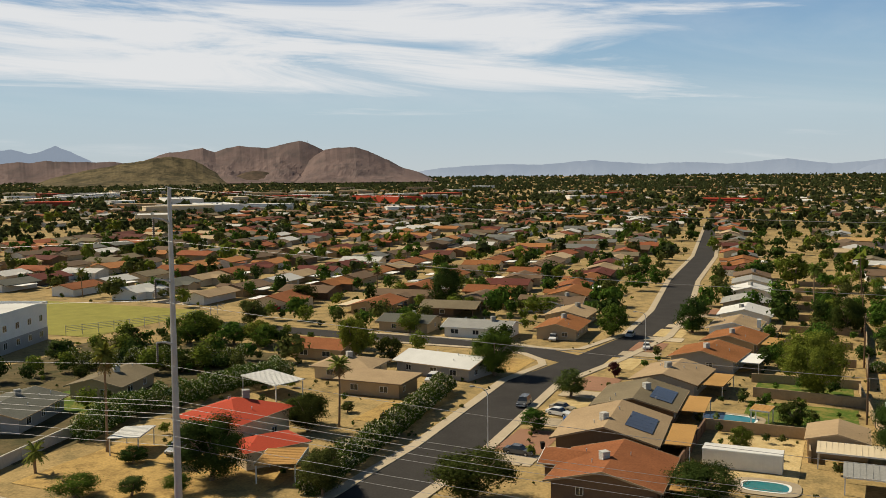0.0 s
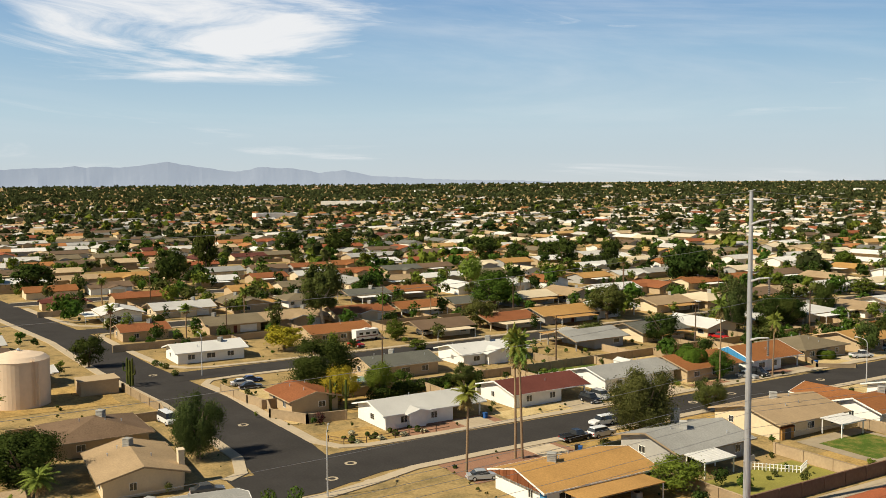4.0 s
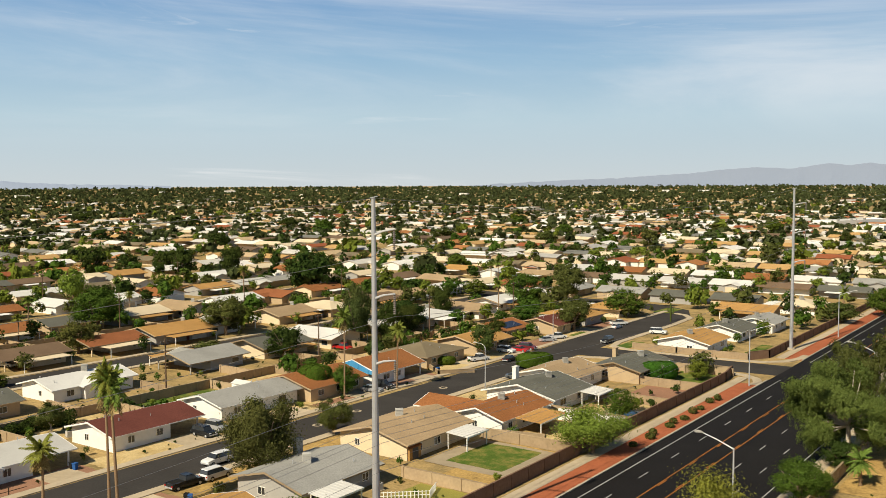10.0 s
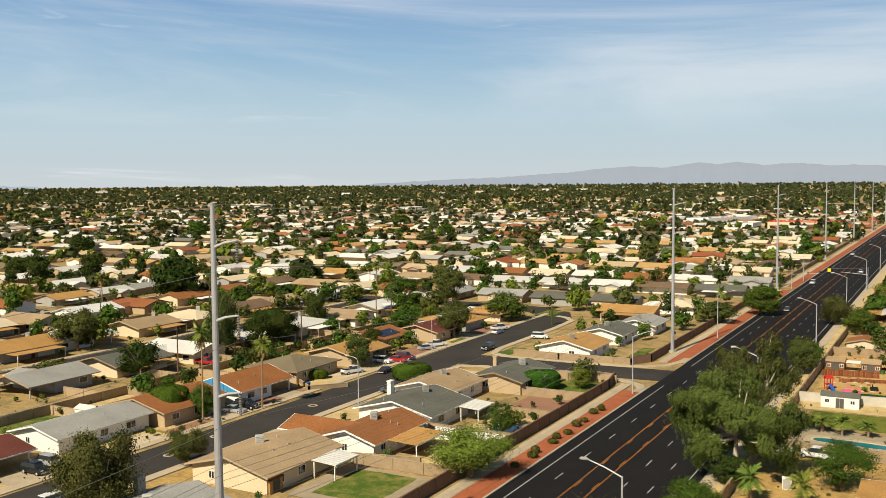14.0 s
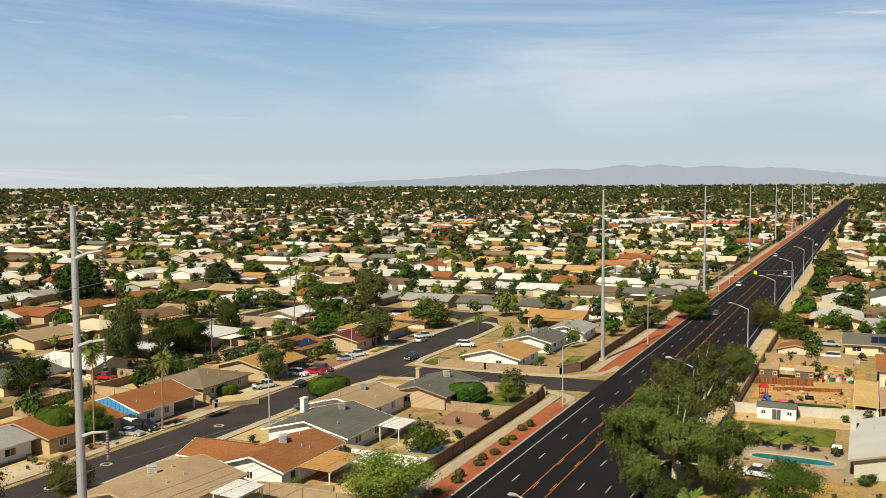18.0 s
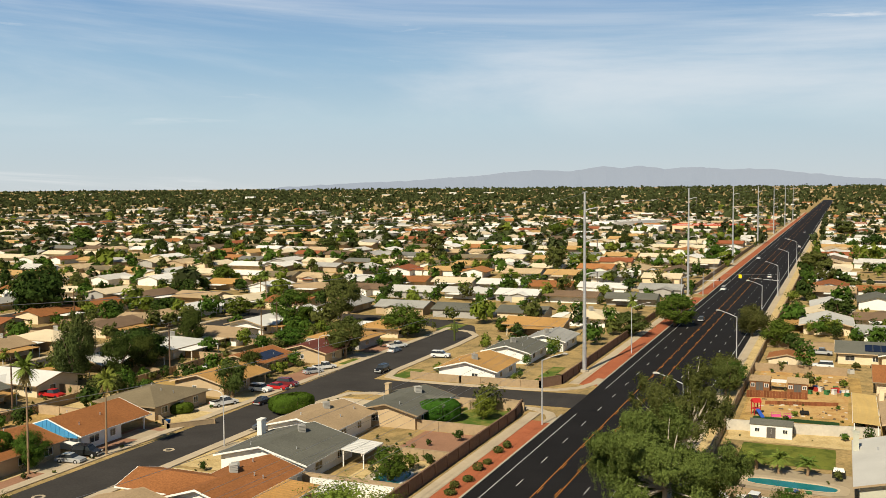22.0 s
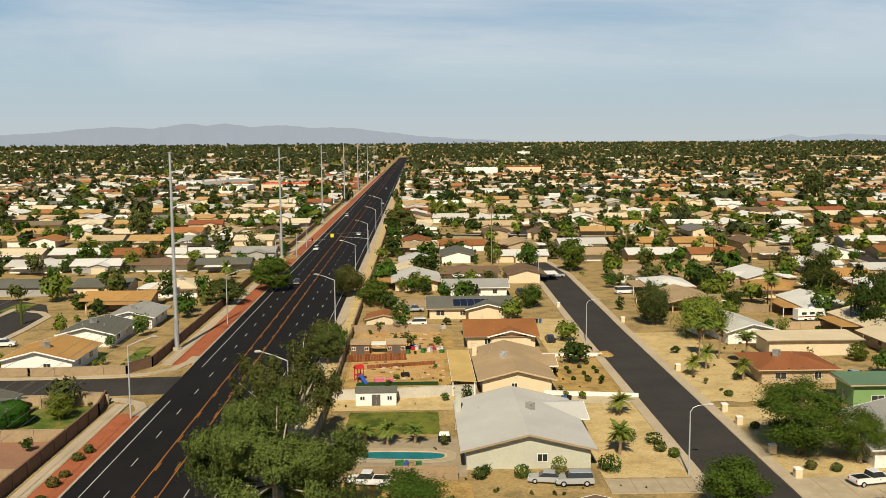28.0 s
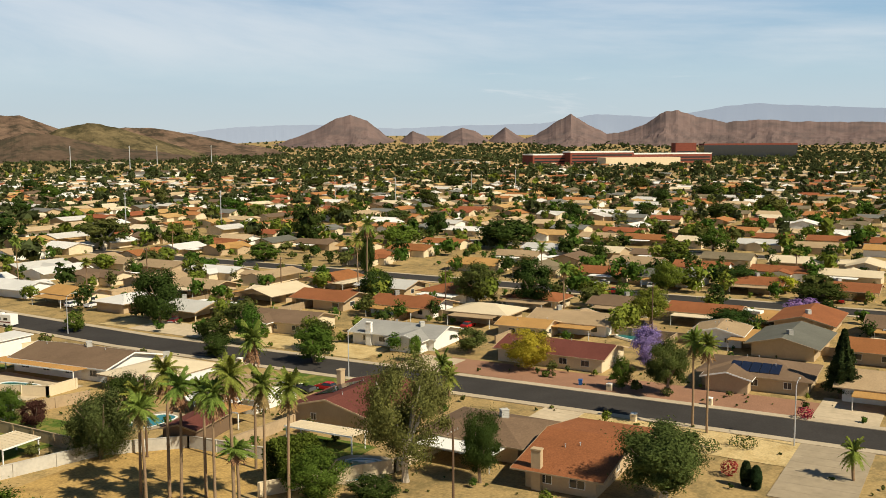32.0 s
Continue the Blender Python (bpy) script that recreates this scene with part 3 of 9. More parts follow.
def summit_masts():
    for b, h in ((-122.75, 26), (-122.55, 18), (-122.2, 24)):
        a = radians(b)
        x, y, z = 50 + 4450 * math.sin(a), 10 + 4450 * math.cos(a), 186.0
        root = thing("radio_mast", pose(x, y, z), "thin steel radio mast on a mountain top", "mast", "radio masts")
        part("mast", Shape().tube([(0, 0, -12), (0, 0, h)], [1.0, 0.5], 6), M_STEEL, root)
        part("dish", Shape().box(-2.2, -0.6, h * 0.5, 2.2, 0.6, h * 0.5 + 1.6), M_STEEL, root)


# ---- roads ----
def strip(name, x0, y0, x1, y1, z0, z1, material, label, category, parent=None):
    s = Shape().box(x0, y0, z0, x1, y1, z1)
    if parent is not None:
        return part(name, s, material, parent, label)
    return solid(name, s, material, label, category, kind="structure")


def path_strip(name, pts, half, z, thick, material, label, category):
    """A road bed along a line of points."""
    s = Shape()
    n = len(pts)
    for k, p in enumerate(pts):
        a, b = Vector(pts[max(k - 1, 0)]), Vector(pts[min(k + 1, n - 1)])
        d = (b - a).normalized()
        o = Vector((-d.y, d.x)) * half
        for q in (Vector(p) + o, Vector(p) - o):
            s.v += [(q.x, q.y, z), (q.x, q.y, z - thick)]
    for k in range(n - 1):
        a, b = 4 * k, 4 * k + 4
        s.f += [(a, a + 2, b + 2, b), (a, b, b + 1, a + 1), (a + 2, a + 3, b + 3, b + 2)]
    return solid(name, s, material, label, category, kind="structure")


BED_Z = [0.02]
ROADS = []  # street beds, for keeping plants off them


def on_road(x, y, gap=3.0):
    p = Vector((x, y))
    for a, b, half in ROADS:
        d = b - a
        u = max(0.0, min(1.0, (p - a).dot(d) / d.length_squared))
        if (a + d * u - p).length < half + gap:
            return True
    return -19.5 - gap < x < 19 + gap


def street(name, pts, half=5.0, walks=()):
    """A street bed; walks: stretches of sidewalk beside it, as (side, first point, last point) with their own points."""
    BED_Z[0] += 0.0011
    ROADS.extend((Vector(a), Vector(b), half) for a, b in zip(pts, pts[1:]))
    path_strip("road_" + name, pts, half, BED_Z[0], 0.09, M_ASPHALT, "grey asphalt residential street", "road")
    for side in [q for q in (walks or (1, -1)) if q]:
        off = []
        for k, p in enumerate(pts):
            a, b = Vector(pts[max(k - 1, 0)]), Vector(pts[min(k + 1, len(pts) - 1)])
            d = (b - a).normalized()
            off.append(tuple(Vector(p) + Vector((-d.y, d.x)) * side * (half + 0.95)))
        path_strip("pavement_" + name, off, 0.9, 0.13, 0.2, M_WALK, "pale concrete sidewalk with rolled kerb", "pavement")


def walkway(pts, half=0.95):
    path_strip("pavement", pts, half, 0.13, 0.2, M_WALK, "pale concrete sidewalk with rolled kerb", "pavement")


arterial = strip("road_arterial", -11, -400, 13.4, 4300, -0.3, 0.015, M_TAR, "fresh black asphalt six-lane avenue", "road")
for k in range(-4, 50):
    for x in (-5.75, 4.2, 8.0):
        y = 142.6 + 12.2 * k
        strip("lane_dash", x - 0.07, y - 1.6, x + 0.07, y + 1.6, 0.013, 0.024, M_WHITELINE, "", "", arterial)
strip("edge_line", -8.95, -400, -8.8, 198, 0.013, 0.024, M_WHITELINE, "", "", arterial)
strip("edge_line", -8.95, 222, -8.8, 2500, 0.013, 0.024, M_WHITELINE, "", "", arterial)
strip("edge_line", 11.6, -400, 11.75, 2500, 0.013, 0.024, M_WHITELINE, "", "", arterial)
for x, s in ((-2.3, 1), (0.9, -1)):
    strip("centre_line", x - 0.06, -400, x + 0.06, 2500, 0.013, 0.024, M_ORANGELINE, "", "", arterial)
    for k in range(-4, 28):
        strip("turn_lane_dash", x + s * 0.3 - 0.06, 139 + 12.2 * k, x + s * 0.3 + 0.06, 142.2 + 12.2 * k, 0.013, 0.024, M_ORANGELINE, "", "", arterial)
for k, (ya, yb) in enumerate(((-400, 196), (224, 392), (404, 1500))):
    strip("kerb_west", -11.35, ya, -11, yb, -0.2, 0.16, M_KERB, "concrete kerb of the avenue", "kerb")
    strip("verge_west", -15.2, ya, -11.35, yb - (6 if k == 0 else 0), -0.2, 0.11, M_REDROCK, "red crushed-rock verge beside the avenue", "verge")
    strip("pavement_west", -17.4, ya, -15.2, yb, -0.2, 0.13, M_WALK, "pale concrete sidewalk along the avenue", "pavement")
strip("kerb_east", 13.4, -400, 13.75, 1500, -0.2, 0.16, M_KERB, "concrete kerb of the avenue", "kerb")
strip("pavement_east", 13.75, -400, 15.6, 1500, -0.2, 0.13, M_WALK, "pale concrete sidewalk along the avenue", "pavement")
strip("verge_east", 15.6, -400, 18.0, 1500, -0.2, 0.1, M_GRAVEL, "tan gravel verge beside the avenue", "verge")

BED = (0,)
street("north_west", [(-66, 44), (-65.6, 80), (-64.7, 115), (-64.7, 165), (-65.6, 205), (-66, 230), (-66, 262), (-67, 280), (-72, 292), (-82, 299), (-100, 301), (-140, 301), (-290, 298)], 6.0, BED)
street("elbow", [(-66, 46), (-65.8, 40), (-64, 34), (-62, 28.5), (-62, 20)], 6.3, BED)
street("elbow_west", [(-92, 32), (-80, 32), (-70, 31), (-58, 30)], 6.4, BED)
street("south_west", [(-78, 32), (-120, 32), (-160, 28), (-210, 26), (-260, 20), (-316, 14), (-420, 4), (-560, -14)], 6.0, BED)
walkway([(-73, 290), (-73, 230), (-73, 120), (-73, 58), (-73.3, 46), (-75, 41.5), (-80, 39.2), (-100, 39.0), (-120, 39), (-134, 37.8), (-137.5, 40), (-138.6, 46), (-139, 160), (-139, 290)])
walkway([(-151.5, 290), (-151.5, 60), (-152, 46), (-154, 40), (-160, 36), (-190, 33.5), (-212, 32.8), (-216, 34), (-218, 40), (-218, 160), (-218, 290)])
walkway([(-230, 290), (-230, 50), (-232, 38), (-238, 31), (-260, 27), (-290, 24)])
walkway([(-54.5, 20), (-54.0, 30), (-56, 38), (-58.6, 46), (-59.1, 60), (-59.1, 120), (-59.1, 190), (-57.5, 198), (-53, 200.2), (-35, 199.9), (-22, 199.6), (-17, 198.6), (-13.6, 196.2), (-12.1, 192.6), (-12.0, 189)])
walkway([(-12.0, 231), (-12.2, 226), (-14, 220.5), (-18, 216.6), (-24, 215.2), (-40, 214.1), (-52, 214.2), (-57.5, 216.5), (-59.1, 223), (-59.1, 262), (-60, 278), (-64, 284), (-68, 286)])
walkway([(-68, 20), (-70, 23), (-78, 25.2), (-120, 25.1), (-160, 21.2), (-210, 19.2), (-260, 13.2), (-316, 7.2), (-420, -3)])
street("side_link", [(-60, 207), (-35, 207), (-22, 207.6), (-14, 208.4), (-10.9, 208.4)], 6.2, BED)
street("south", [(-10, -86), (-60, -85), (-110, -88), (-140, -82), (-175, -77), (-220, -79), (-306, -89), (-420, -97), (-740, -135), (-1100, -170)], 4.8, BED)
walkway([(-14, -80.3), (-60, -79.2), (-110, -82.2), (-139, -76.2), (-175, -71.2), (-220, -73.2), (-306, -83.2), (-420, -91.2), (-740, -129)])
walkway([(-14, -91.8), (-60, -90.8), (-110, -93.8), (-128, -91), (-133, -93), (-139, -99), (-141.8, -112), (-141.8, -150)])
walkway([(-152.3, -150), (-152.3, -112), (-148, -99), (-147, -92), (-150, -88), (-175, -82.8), (-220, -84.8), (-306, -94.8), (-420, -102.8), (-740, -141)])
street("cul_de_sac", [(-136, -86), (-143, -97), (-147, -112), (-147, -150), (-150, -200)], 4.5, BED)
street("east", [(75, 40), (75, 160), (75.5, 250), (77, 345), (73, 395), (72, 425), (80, 470), (90, 520)], 4.7)
street("far_east", [(191, -60), (191, 60), (189, 150), (187, 215), (190, 270), (196, 330), (200, 420), (180, 520)], 5.2)
for k in range(1, 9):
    x = -66 - 79 * k
    street("block", [(x, 33 - 6 * (k - 1)), (x, 160), (x, 298)], 5.0, BED if k < 3 else (1, -1))
for k in range(0, 6):
    y = 420 + 140 * k
    street("cross", [(-18, y), (-160, y), (-420, y), (-700, y)], 5.0)
    street("cross_east", [(18, y + 60), (130, y + 40), (300, y + 70), (600, y + 60)], 5.0)
for k in range(1, 5):
    street("block_east", [(191 + 112 * k, -120), (191 + 112 * k, 120), (194 + 112 * k, 400)], 5.0)
street("block_north", [(-90, 430), (-100, 500), (-120, 560)], 5.0)
for k in range(1, 4):
    street("south_block", [(-180, -86 - 85 * k - 70), (-420, -100 - 85 * k - 60), (-760, -140 - 85 * k - 40)], 4.8)

# ---- houses ----
CLEAR = ((-37.5, 104, -20.5, 122), (112, 128, 140, 156), (57, 157, 70, 194), (81, 140, 96, 190), (22, 178, 37, 190), (-84, 41, -74, 52))  # plots with no wild shrubs
TAKEN = []  # centres and half sizes of what stands on the plots
rng_h = random.Random(11)


def free(x, y, rx, ry, gap=1.5):
    if rx < 1 and any(a < x < c and b < y < d for a, b, c, d in CLEAR):
        return False
    return all(abs(x - a) > rx + c + gap or abs(y - b) > ry + d + gap for a, b, c, d in TAKEN)


def window(parent, x, y, z, w, h, face):
    """A window in a wall: face is the direction that it looks to, in local axes."""
    ang = {"-y": 0, "+x": 90, "+y": 180, "-x": 270}[face]
    m = pose(x, y, z, 0, 0, ang)
    fr = Shape()
    for a in ((-w / 2 - 0.07, -h / 2 - 0.07, w / 2 + 0.07, -h / 2), (-w / 2 - 0.07, h / 2, w / 2 + 0.07, h / 2 + 0.07), (-w / 2 - 0.07, -h / 2, -w / 2, h / 2), (w / 2, -h / 2, w / 2 + 0.07, h / 2), (-0.03, -h / 2, 0.03, h / 2)):
        fr.box(a[0], -0.07, a[1], a[2], 0.02, a[3])
    ob = part("window", fr, M_WHITE, parent)
    ob.matrix_local = m
    part("pane", Shape().box(-w / 2, -0.025, -h / 2, w / 2, 0.015, h / 2), M_GLASS, ob)


PANES = {}


def plain_window(parent, x, y, z, w, face):
    """A window further off: frame and dark pane in one mesh, shared by all of one width."""
    if w not in PANES:
        s = Shape().box(-w / 2 - 0.1, -0.05, -0.65, w / 2 + 0.1, 0.03, 0.65)
        n = len(s.f)
        s.box(-w / 2, -0.09, -0.55, w / 2, 0.02, 0.55)
        me = PANES[w] = s.mesh("window", M_WHITE)
        me.materials.append(M_GLASS)
        for k in range(n, len(me.polygons)):
            me.polygons[k].material_index = 1
    ob = part("window", PANES[w], None, parent)
    ob.matrix_local = pose(x, y, z, 0, 0, {"-y": 0, "+x": 90, "+y": 180, "-x": 270}[face])


def cooler(parent, x, y, z, s=1.1):
    q = s / 2
    rings = [(z - 0.5, q * 0.8)]
    for k in range(4):
        u = z + 0.1 + k * s * 0.22
        rings += [(u, q), (u + s * 0.13, q), (u + s * 0.14, q - 0.05), (u + s * 0.21, q - 0.05)]
    rings += [(z + 0.1 + s * 0.88, q + 0.03), (z + 0.1 + s * 0.93, q + 0.03), (z + 0.1 + s * 0.98, q * 0.6)]
    sh = Shape().tube([(x, y, u) for u, _ in rings], [w * 1.414 for _, w in rings], 4)
    part("rooftop_cooler", sh, M_COOLER, parent, "boxy rooftop evaporative cooler")


def roof_shape(L, W, e, pitch, kind, thick=0.16):
    hw, hl = W / 2, L / 2
    r = e + hw * pitch
    s = Shape()
    if kind == "hip":
        i = min(hw, hl - 0.6)
        A, B = (-hl + i, 0, r), (hl - i, 0, r)
        s.slab([(-hl, -hw, e), (hl, -hw, e), B, A], thick), s.slab([(hl, hw, e), (-hl, hw, e), A, B], thick)
        s.slab([(hl, -hw, e), (hl, hw, e), B], thick), s.slab([(-hl, hw, e), (-hl, -hw, e), A], thick)
    elif kind == "flat":
        s.slab([(-hl, -hw, e), (hl, -hw, e), (hl, hw, e + 0.3), (-hl, hw, e + 0.3)], 0.22)
    else:
        s.slab([(-hl, -hw, e), (hl, -hw, e), (hl, 0, r), (-hl, 0, r)], thick), s.slab([(hl, hw, e), (-hl, hw, e), (-hl, 0, r), (hl, 0, r)], thick)
    return s


def wall_shape(L, W, e, pitch, kind, ov, open_end=0.0):
    """House walls; open_end: the length of an open carport under the roof at +x."""
    x, y = L / 2 - ov, W / 2 - ov
    top = e + ov * pitch - 0.12
    s = Shape()
    if kind == "gable":
        r = e + W / 2 * pitch - 0.17
        far = x
        x1 = x - open_end
        s.add([(-x, -y, 0), (x1, -y, 0), (x1, y, 0), (-x, y, 0), (-x, -y, top), (x1, -y, top), (x1, y, top), (-x, y, top), (-x, 0, r), (x1, 0, r)],
              [(0, 1, 5, 4), (1, 2, 6, 9, 5), (2, 3, 7, 6), (3, 0, 4, 8, 7), (3, 2, 1, 0), (4, 5, 9, 8), (6, 7, 8, 9)])
        if open_end:  # beams along both eaves, and a gable frame with two legs at the open end
            k = len(s.v)
            out = [(-y, 0), (-y + 0.3, 0), (-y + 0.3, top - 0.25), (y - 0.3, top - 0.25), (y - 0.3, 0), (y, 0), (y, top - 0.25), (y, top), (0, r), (-y, top), (-y, top - 0.25)]
            n = len(out)
            s.v += [(far - 0.2, p, q) for p, q in out] + [(far, p, q) for p, q in out] + [(x1, -y, top - 0.25), (x1, y, top - 0.25)]
            s.f += [tuple(range(k + n - 1, k - 1, -1)), tuple(range(k + n, k + 2 * n))] + [(k + i, k + (i + 1) % n, k + n + (i + 1) % n, k + n + i) for i in range(n)]
            s.f += [(5, k + 2 * n, k + 10, k + 9), (6, k + 7, k + 6, k + 2 * n + 1)]
    else:
        s.box(-x, -y, 0, x, y, e - 0.1)
    return s


def fascia_shape(L, W, e, pitch, kind):
    s, hw, hl = Shape(), W / 2, L / 2
    r = e + hw * pitch
    for sg in (-1, 1):
        y = sg * hw
        s.box(-hl - 0.03, y - 0.04, e - 0.19, hl + 0.03, y + 0.04, e + 0.0)
        x = sg * hl
        if kind == "gable":
            for t in (-1, 1):
                s.add([(x - 0.04, t * hw, e - 0.24), (x + 0.05, t * hw, e - 0.24), (x + 0.05, t * hw, e + 0.02), (x - 0.04, t * hw, e + 0.02),
                       (x - 0.04, 0, r - 0.24), (x + 0.05, 0, r - 0.24), (x + 0.05, 0, r + 0.02), (x - 0.04, 0, r + 0.02)],
                      [(0, 1, 2, 3), (7, 6, 5, 4), (1, 0, 4, 5), (2, 1, 5, 6), (3, 2, 6, 7), (0, 3, 7, 4)])
        else:
            s.box(x - 0.04, -hw, e - 0.24, x + 0.04, hw, e)
    return s


def house(x, y, L, W, turn, roof, wall, kind="gable", label="", eave=2.75, pitch=0.25, cool=0, chimney=0, garage="", patio="", wing=None, solar="", group="", windows=True, seed=0, ov=0.85, small=False, carport=False, plain=False):
    """A one-storey house; L along its ridge, W across it, turn in degrees from +x; garage and patio name local sides."""
    r = random.Random(int(x * 13 + y * 7) + seed)
    TAKEN.append((x, y, (W if turn % 180 else L) / 2, (L if turn % 180 else W) / 2))
    name = "shed" if small else "house"
    h = thing(name, pose(x, y, 0, 0, 0, turn), label, name, group)
    part("wall", wall_shape(L, W, eave, pitch, kind, 0.4 if small else ov, 6.0 if carport and kind == "gable" else 0.0), WALL[wall] if isinstance(wall, str) else wall, h)
    part("roof", roof_shape(L, W, eave, pitch, kind), ROOF[roof] if isinstance(roof, str) else roof, h)
    part("fascia", fascia_shape(L, W, eave, pitch, kind), M_WHITE if wall == "white" else M_FASCIA, h)
    ov = 0.4 if small else ov
    wx, wy = L / 2 - ov, W / 2 - ov
    if carport and kind == "gable":
        garage = ""
    if windows:
        for side in ("-y", "+y"):
            sg = -1 if side == "-y" else 1
            for k in range(max(1, int(L / 5.5))):
                px = -wx + (k + 0.6 + r.uniform(-0.1, 0.1)) * 2 * wx / max(1, int(L / 5.5) + 0.2)
                if (garage == side or carport) and px > wx - 7:
                    continue
                window(h, px, sg * wy, 1.5, r.choice((1.2, 1.6, 2.0)), 1.1, side)
        for side in ("-x", "+x"):
            sg = -1 if side == "-x" else 1
            if garage == side or (carport and sg > 0):
                continue
            window(h, sg * wx, r.uniform(-0.5, 0.5) * wy, 1.5, r.choice((0.9, 1.3)), 1.0, side)
    if plain:
        for side, px, py in (("-y", -0.45 * L, -wy), ("-y", -0.1 * L, -wy), ("+y", -0.3 * L, wy), ("-x", -wx, 0.25 * wy)):
            if garage != side:
                plain_window(h, max(px, -wx + 1.4) if side != "-x" else px, py, 1.5, r.choice((1.4, 2.0)), side)
    if garage:
        sg = -1 if garage[0] == "-" else 1
        s = Shape()
        if garage[1] == "y":
            s.box(wx - 6.2, sg * wy - 0.05, 0.03, wx - 1.2, sg * wy + 0.05, 2.15)
            for k in range(4):
                s.box(wx - 6.2, sg * wy - 0.07, 0.1 + k * 0.52, wx - 1.2, sg * wy + 0.07, 0.5 + k * 0.52)
        else:
            s.box(sg * wx - 0.05, wy - 6.2, 0.03, sg * wx + 0.05, wy - 1.2, 2.15)
            for k in range(4):
                s.box(sg * wx - 0.07, wy - 6.2, 0.1 + k * 0.52, sg * wx + 0.07, wy - 1.2, 0.5 + k * 0.52)
        part("garage_door", s, M_WHITE if r.random() < 0.6 else M_CREAM, h)
        d = Shape()
        if garage[1] == "y":
            d.box(wx - 8.2, sg * wy - 0.05, 0.03, wx - 7.2, sg * wy + 0.05, 2.1)
        else:
            d.box(sg * wx - 0.05, wy - 8.2, 0.03, sg * wx + 0.05, wy - 7.2, 2.1)
        part("door", d, ROOF["maroon"], h)
    for k in range(cool):
        cx = r.uniform(-0.25, 0.25) * L + k * 2.2
        cy = r.uniform(-0.1, 0.1) * W
        cooler(h, cx, cy, eave + (W / 2 - abs(cy)) * pitch - 0.1, r.uniform(1.0, 1.25))
    if kind != "flat" and not small:
        for k in range(r.randint(2, 4) if windows else 0):
            vx, vy = r.uniform(-0.4, 0.4) * L * (0.5 if kind == "hip" else 1), r.uniform(-0.32, 0.32) * W
            z = eave + (W / 2 - abs(vy)) * pitch
            part("vent_pipe", Shape().tube([(vx, vy, z - 0.2), (vx, vy, z + 0.35), (vx, vy, z + 0.45)], [0.07, 0.07, 0.14], 6), M_STEEL, h)
    if chimney:
        s = Shape().box(wx * 0.5, wy - 0.1, 0, wx * 0.5 + 1.3, wy + 0.75, eave + W / 2 * pitch + 0.5)
        s.box(wx * 0.5 - 0.08, wy - 0.18, eave + W / 2 * pitch + 0.5, wx * 0.5 + 1.38, wy + 0.83, eave + W / 2 * pitch + 0.68)
        part("chimney", s, WALL[wall] if isinstance(wall, str) else wall, h)
    if patio:
        sg = -1 if patio[0] == "-" else 1
        c = part("patio_cover", Shape(), M_CREAM, h, "flat patio cover on slim posts")
        s = Shape()
        if patio[1] == "y":
            x0, x1, y0, y1 = -L * 0.34, L * 0.34, sg * wy, sg * (W / 2 + 4.2)
        else:
            x0, x1, y0, y1 = sg * wx, sg * (L / 2 + 3.6), -W * 0.32, W * 0.32
        xa, xb, ya, yb = min(x0, x1), max(x0, x1), min(y0, y1), max(y0, y1)
        s.box(xa, ya, eave - 0.42, xb, yb, eave - 0.28)
        c.data = s.mesh("patio_cover", r.choice((M_CREAM, M_WHITE, ROOF["gold"], ROOF["tan"], ROOF["gold"])))
        posts = [(xa + 0.2, yb - 0.2 if sg > 0 else ya + 0.2), (xb - 0.2, yb - 0.2 if sg > 0 else ya + 0.2)] if patio[1] == "y" else [(xb - 0.2 if sg > 0 else xa + 0.2, ya + 0.2), (xb - 0.2 if sg > 0 else xa + 0.2, yb - 0.2)]
        for px, py in posts:
            part("post", Shape().box(px - 0.07, py - 0.07, 0, px + 0.07, py + 0.07, eave - 0.4), M_WHITE, c)
    if wing:
        ox, oy, wl, ww = wing
        w = part("wing_roof", Shape(), ROOF[roof] if isinstance(roof, str) else roof, h)
        s, ws = roof_shape(wl, ww, eave + 0.02, pitch, "gable"), wall_shape(wl, ww, eave, pitch, "gable", ov)
        w.data = s.mesh("wing_roof", ROOF[roof] if isinstance(roof, str) else roof)
        w.matrix_local = pose(ox, oy, 0, 0, 0, 90)
        part("wing_wall", ws, WALL[wall] if isinstance(wall, str) else wall, w)
        part("wing_fascia", fascia_shape(wl, ww, eave + 0.02, pitch, "gable"), M_WHITE, w)
    if solar:
        sg = -1 if solar[0] == "-" else 1
        for k in range(5):
            s = Shape()
            y0, y1 = 0.15 * W, 0.40 * W
            xa = -4.2 + k * 1.75
            z = lambda q: eave + (W / 2 - q) * pitch + 0.12
            c4 = [(xa, sg * y0, z(y0)), (xa + 1.65, sg * y0, z(y0)), (xa + 1.65, sg * y1, z(y1)), (xa, sg * y1, z(y1))]
            s.slab(c4 if sg > 0 else c4[::-1], 0.05)
            part("solar_panel", s, M_SOLAR, h)
    return h


RANCH = "single-storey ranch house with {} roof and {} walls"
ROOF_WORD = {"tan": "tan shingle", "brown": "dark brown shingle", "orange": "orange-brown shingle", "rust": "rust-red shingle", "maroon": "dark maroon shingle", "gold": "golden tan shingle", "grey": "pale grey shingle",
             "slate": "slate grey shingle", "olive": "olive brown shingle", "white": "white coated", "redtile": "red clay tile", "green": "green metal", "cream": "flat cream", "pale": "pale grey shingle"}
WALL_WORD = {"pale": "pale stucco", "brown": "dark brown", "white": "white painted", "cream": "cream stucco", "beige": "beige stucco", "grey": "grey stucco", "green": "green metal"}


def ranch(x, y, L, W, turn, roof, wall, kind="gable", **more):
    return house(x, y, L, W, turn, roof, wall, kind, more.pop("label", RANCH.format(ROOF_WORD[roof], WALL_WORD[wall])), **more)


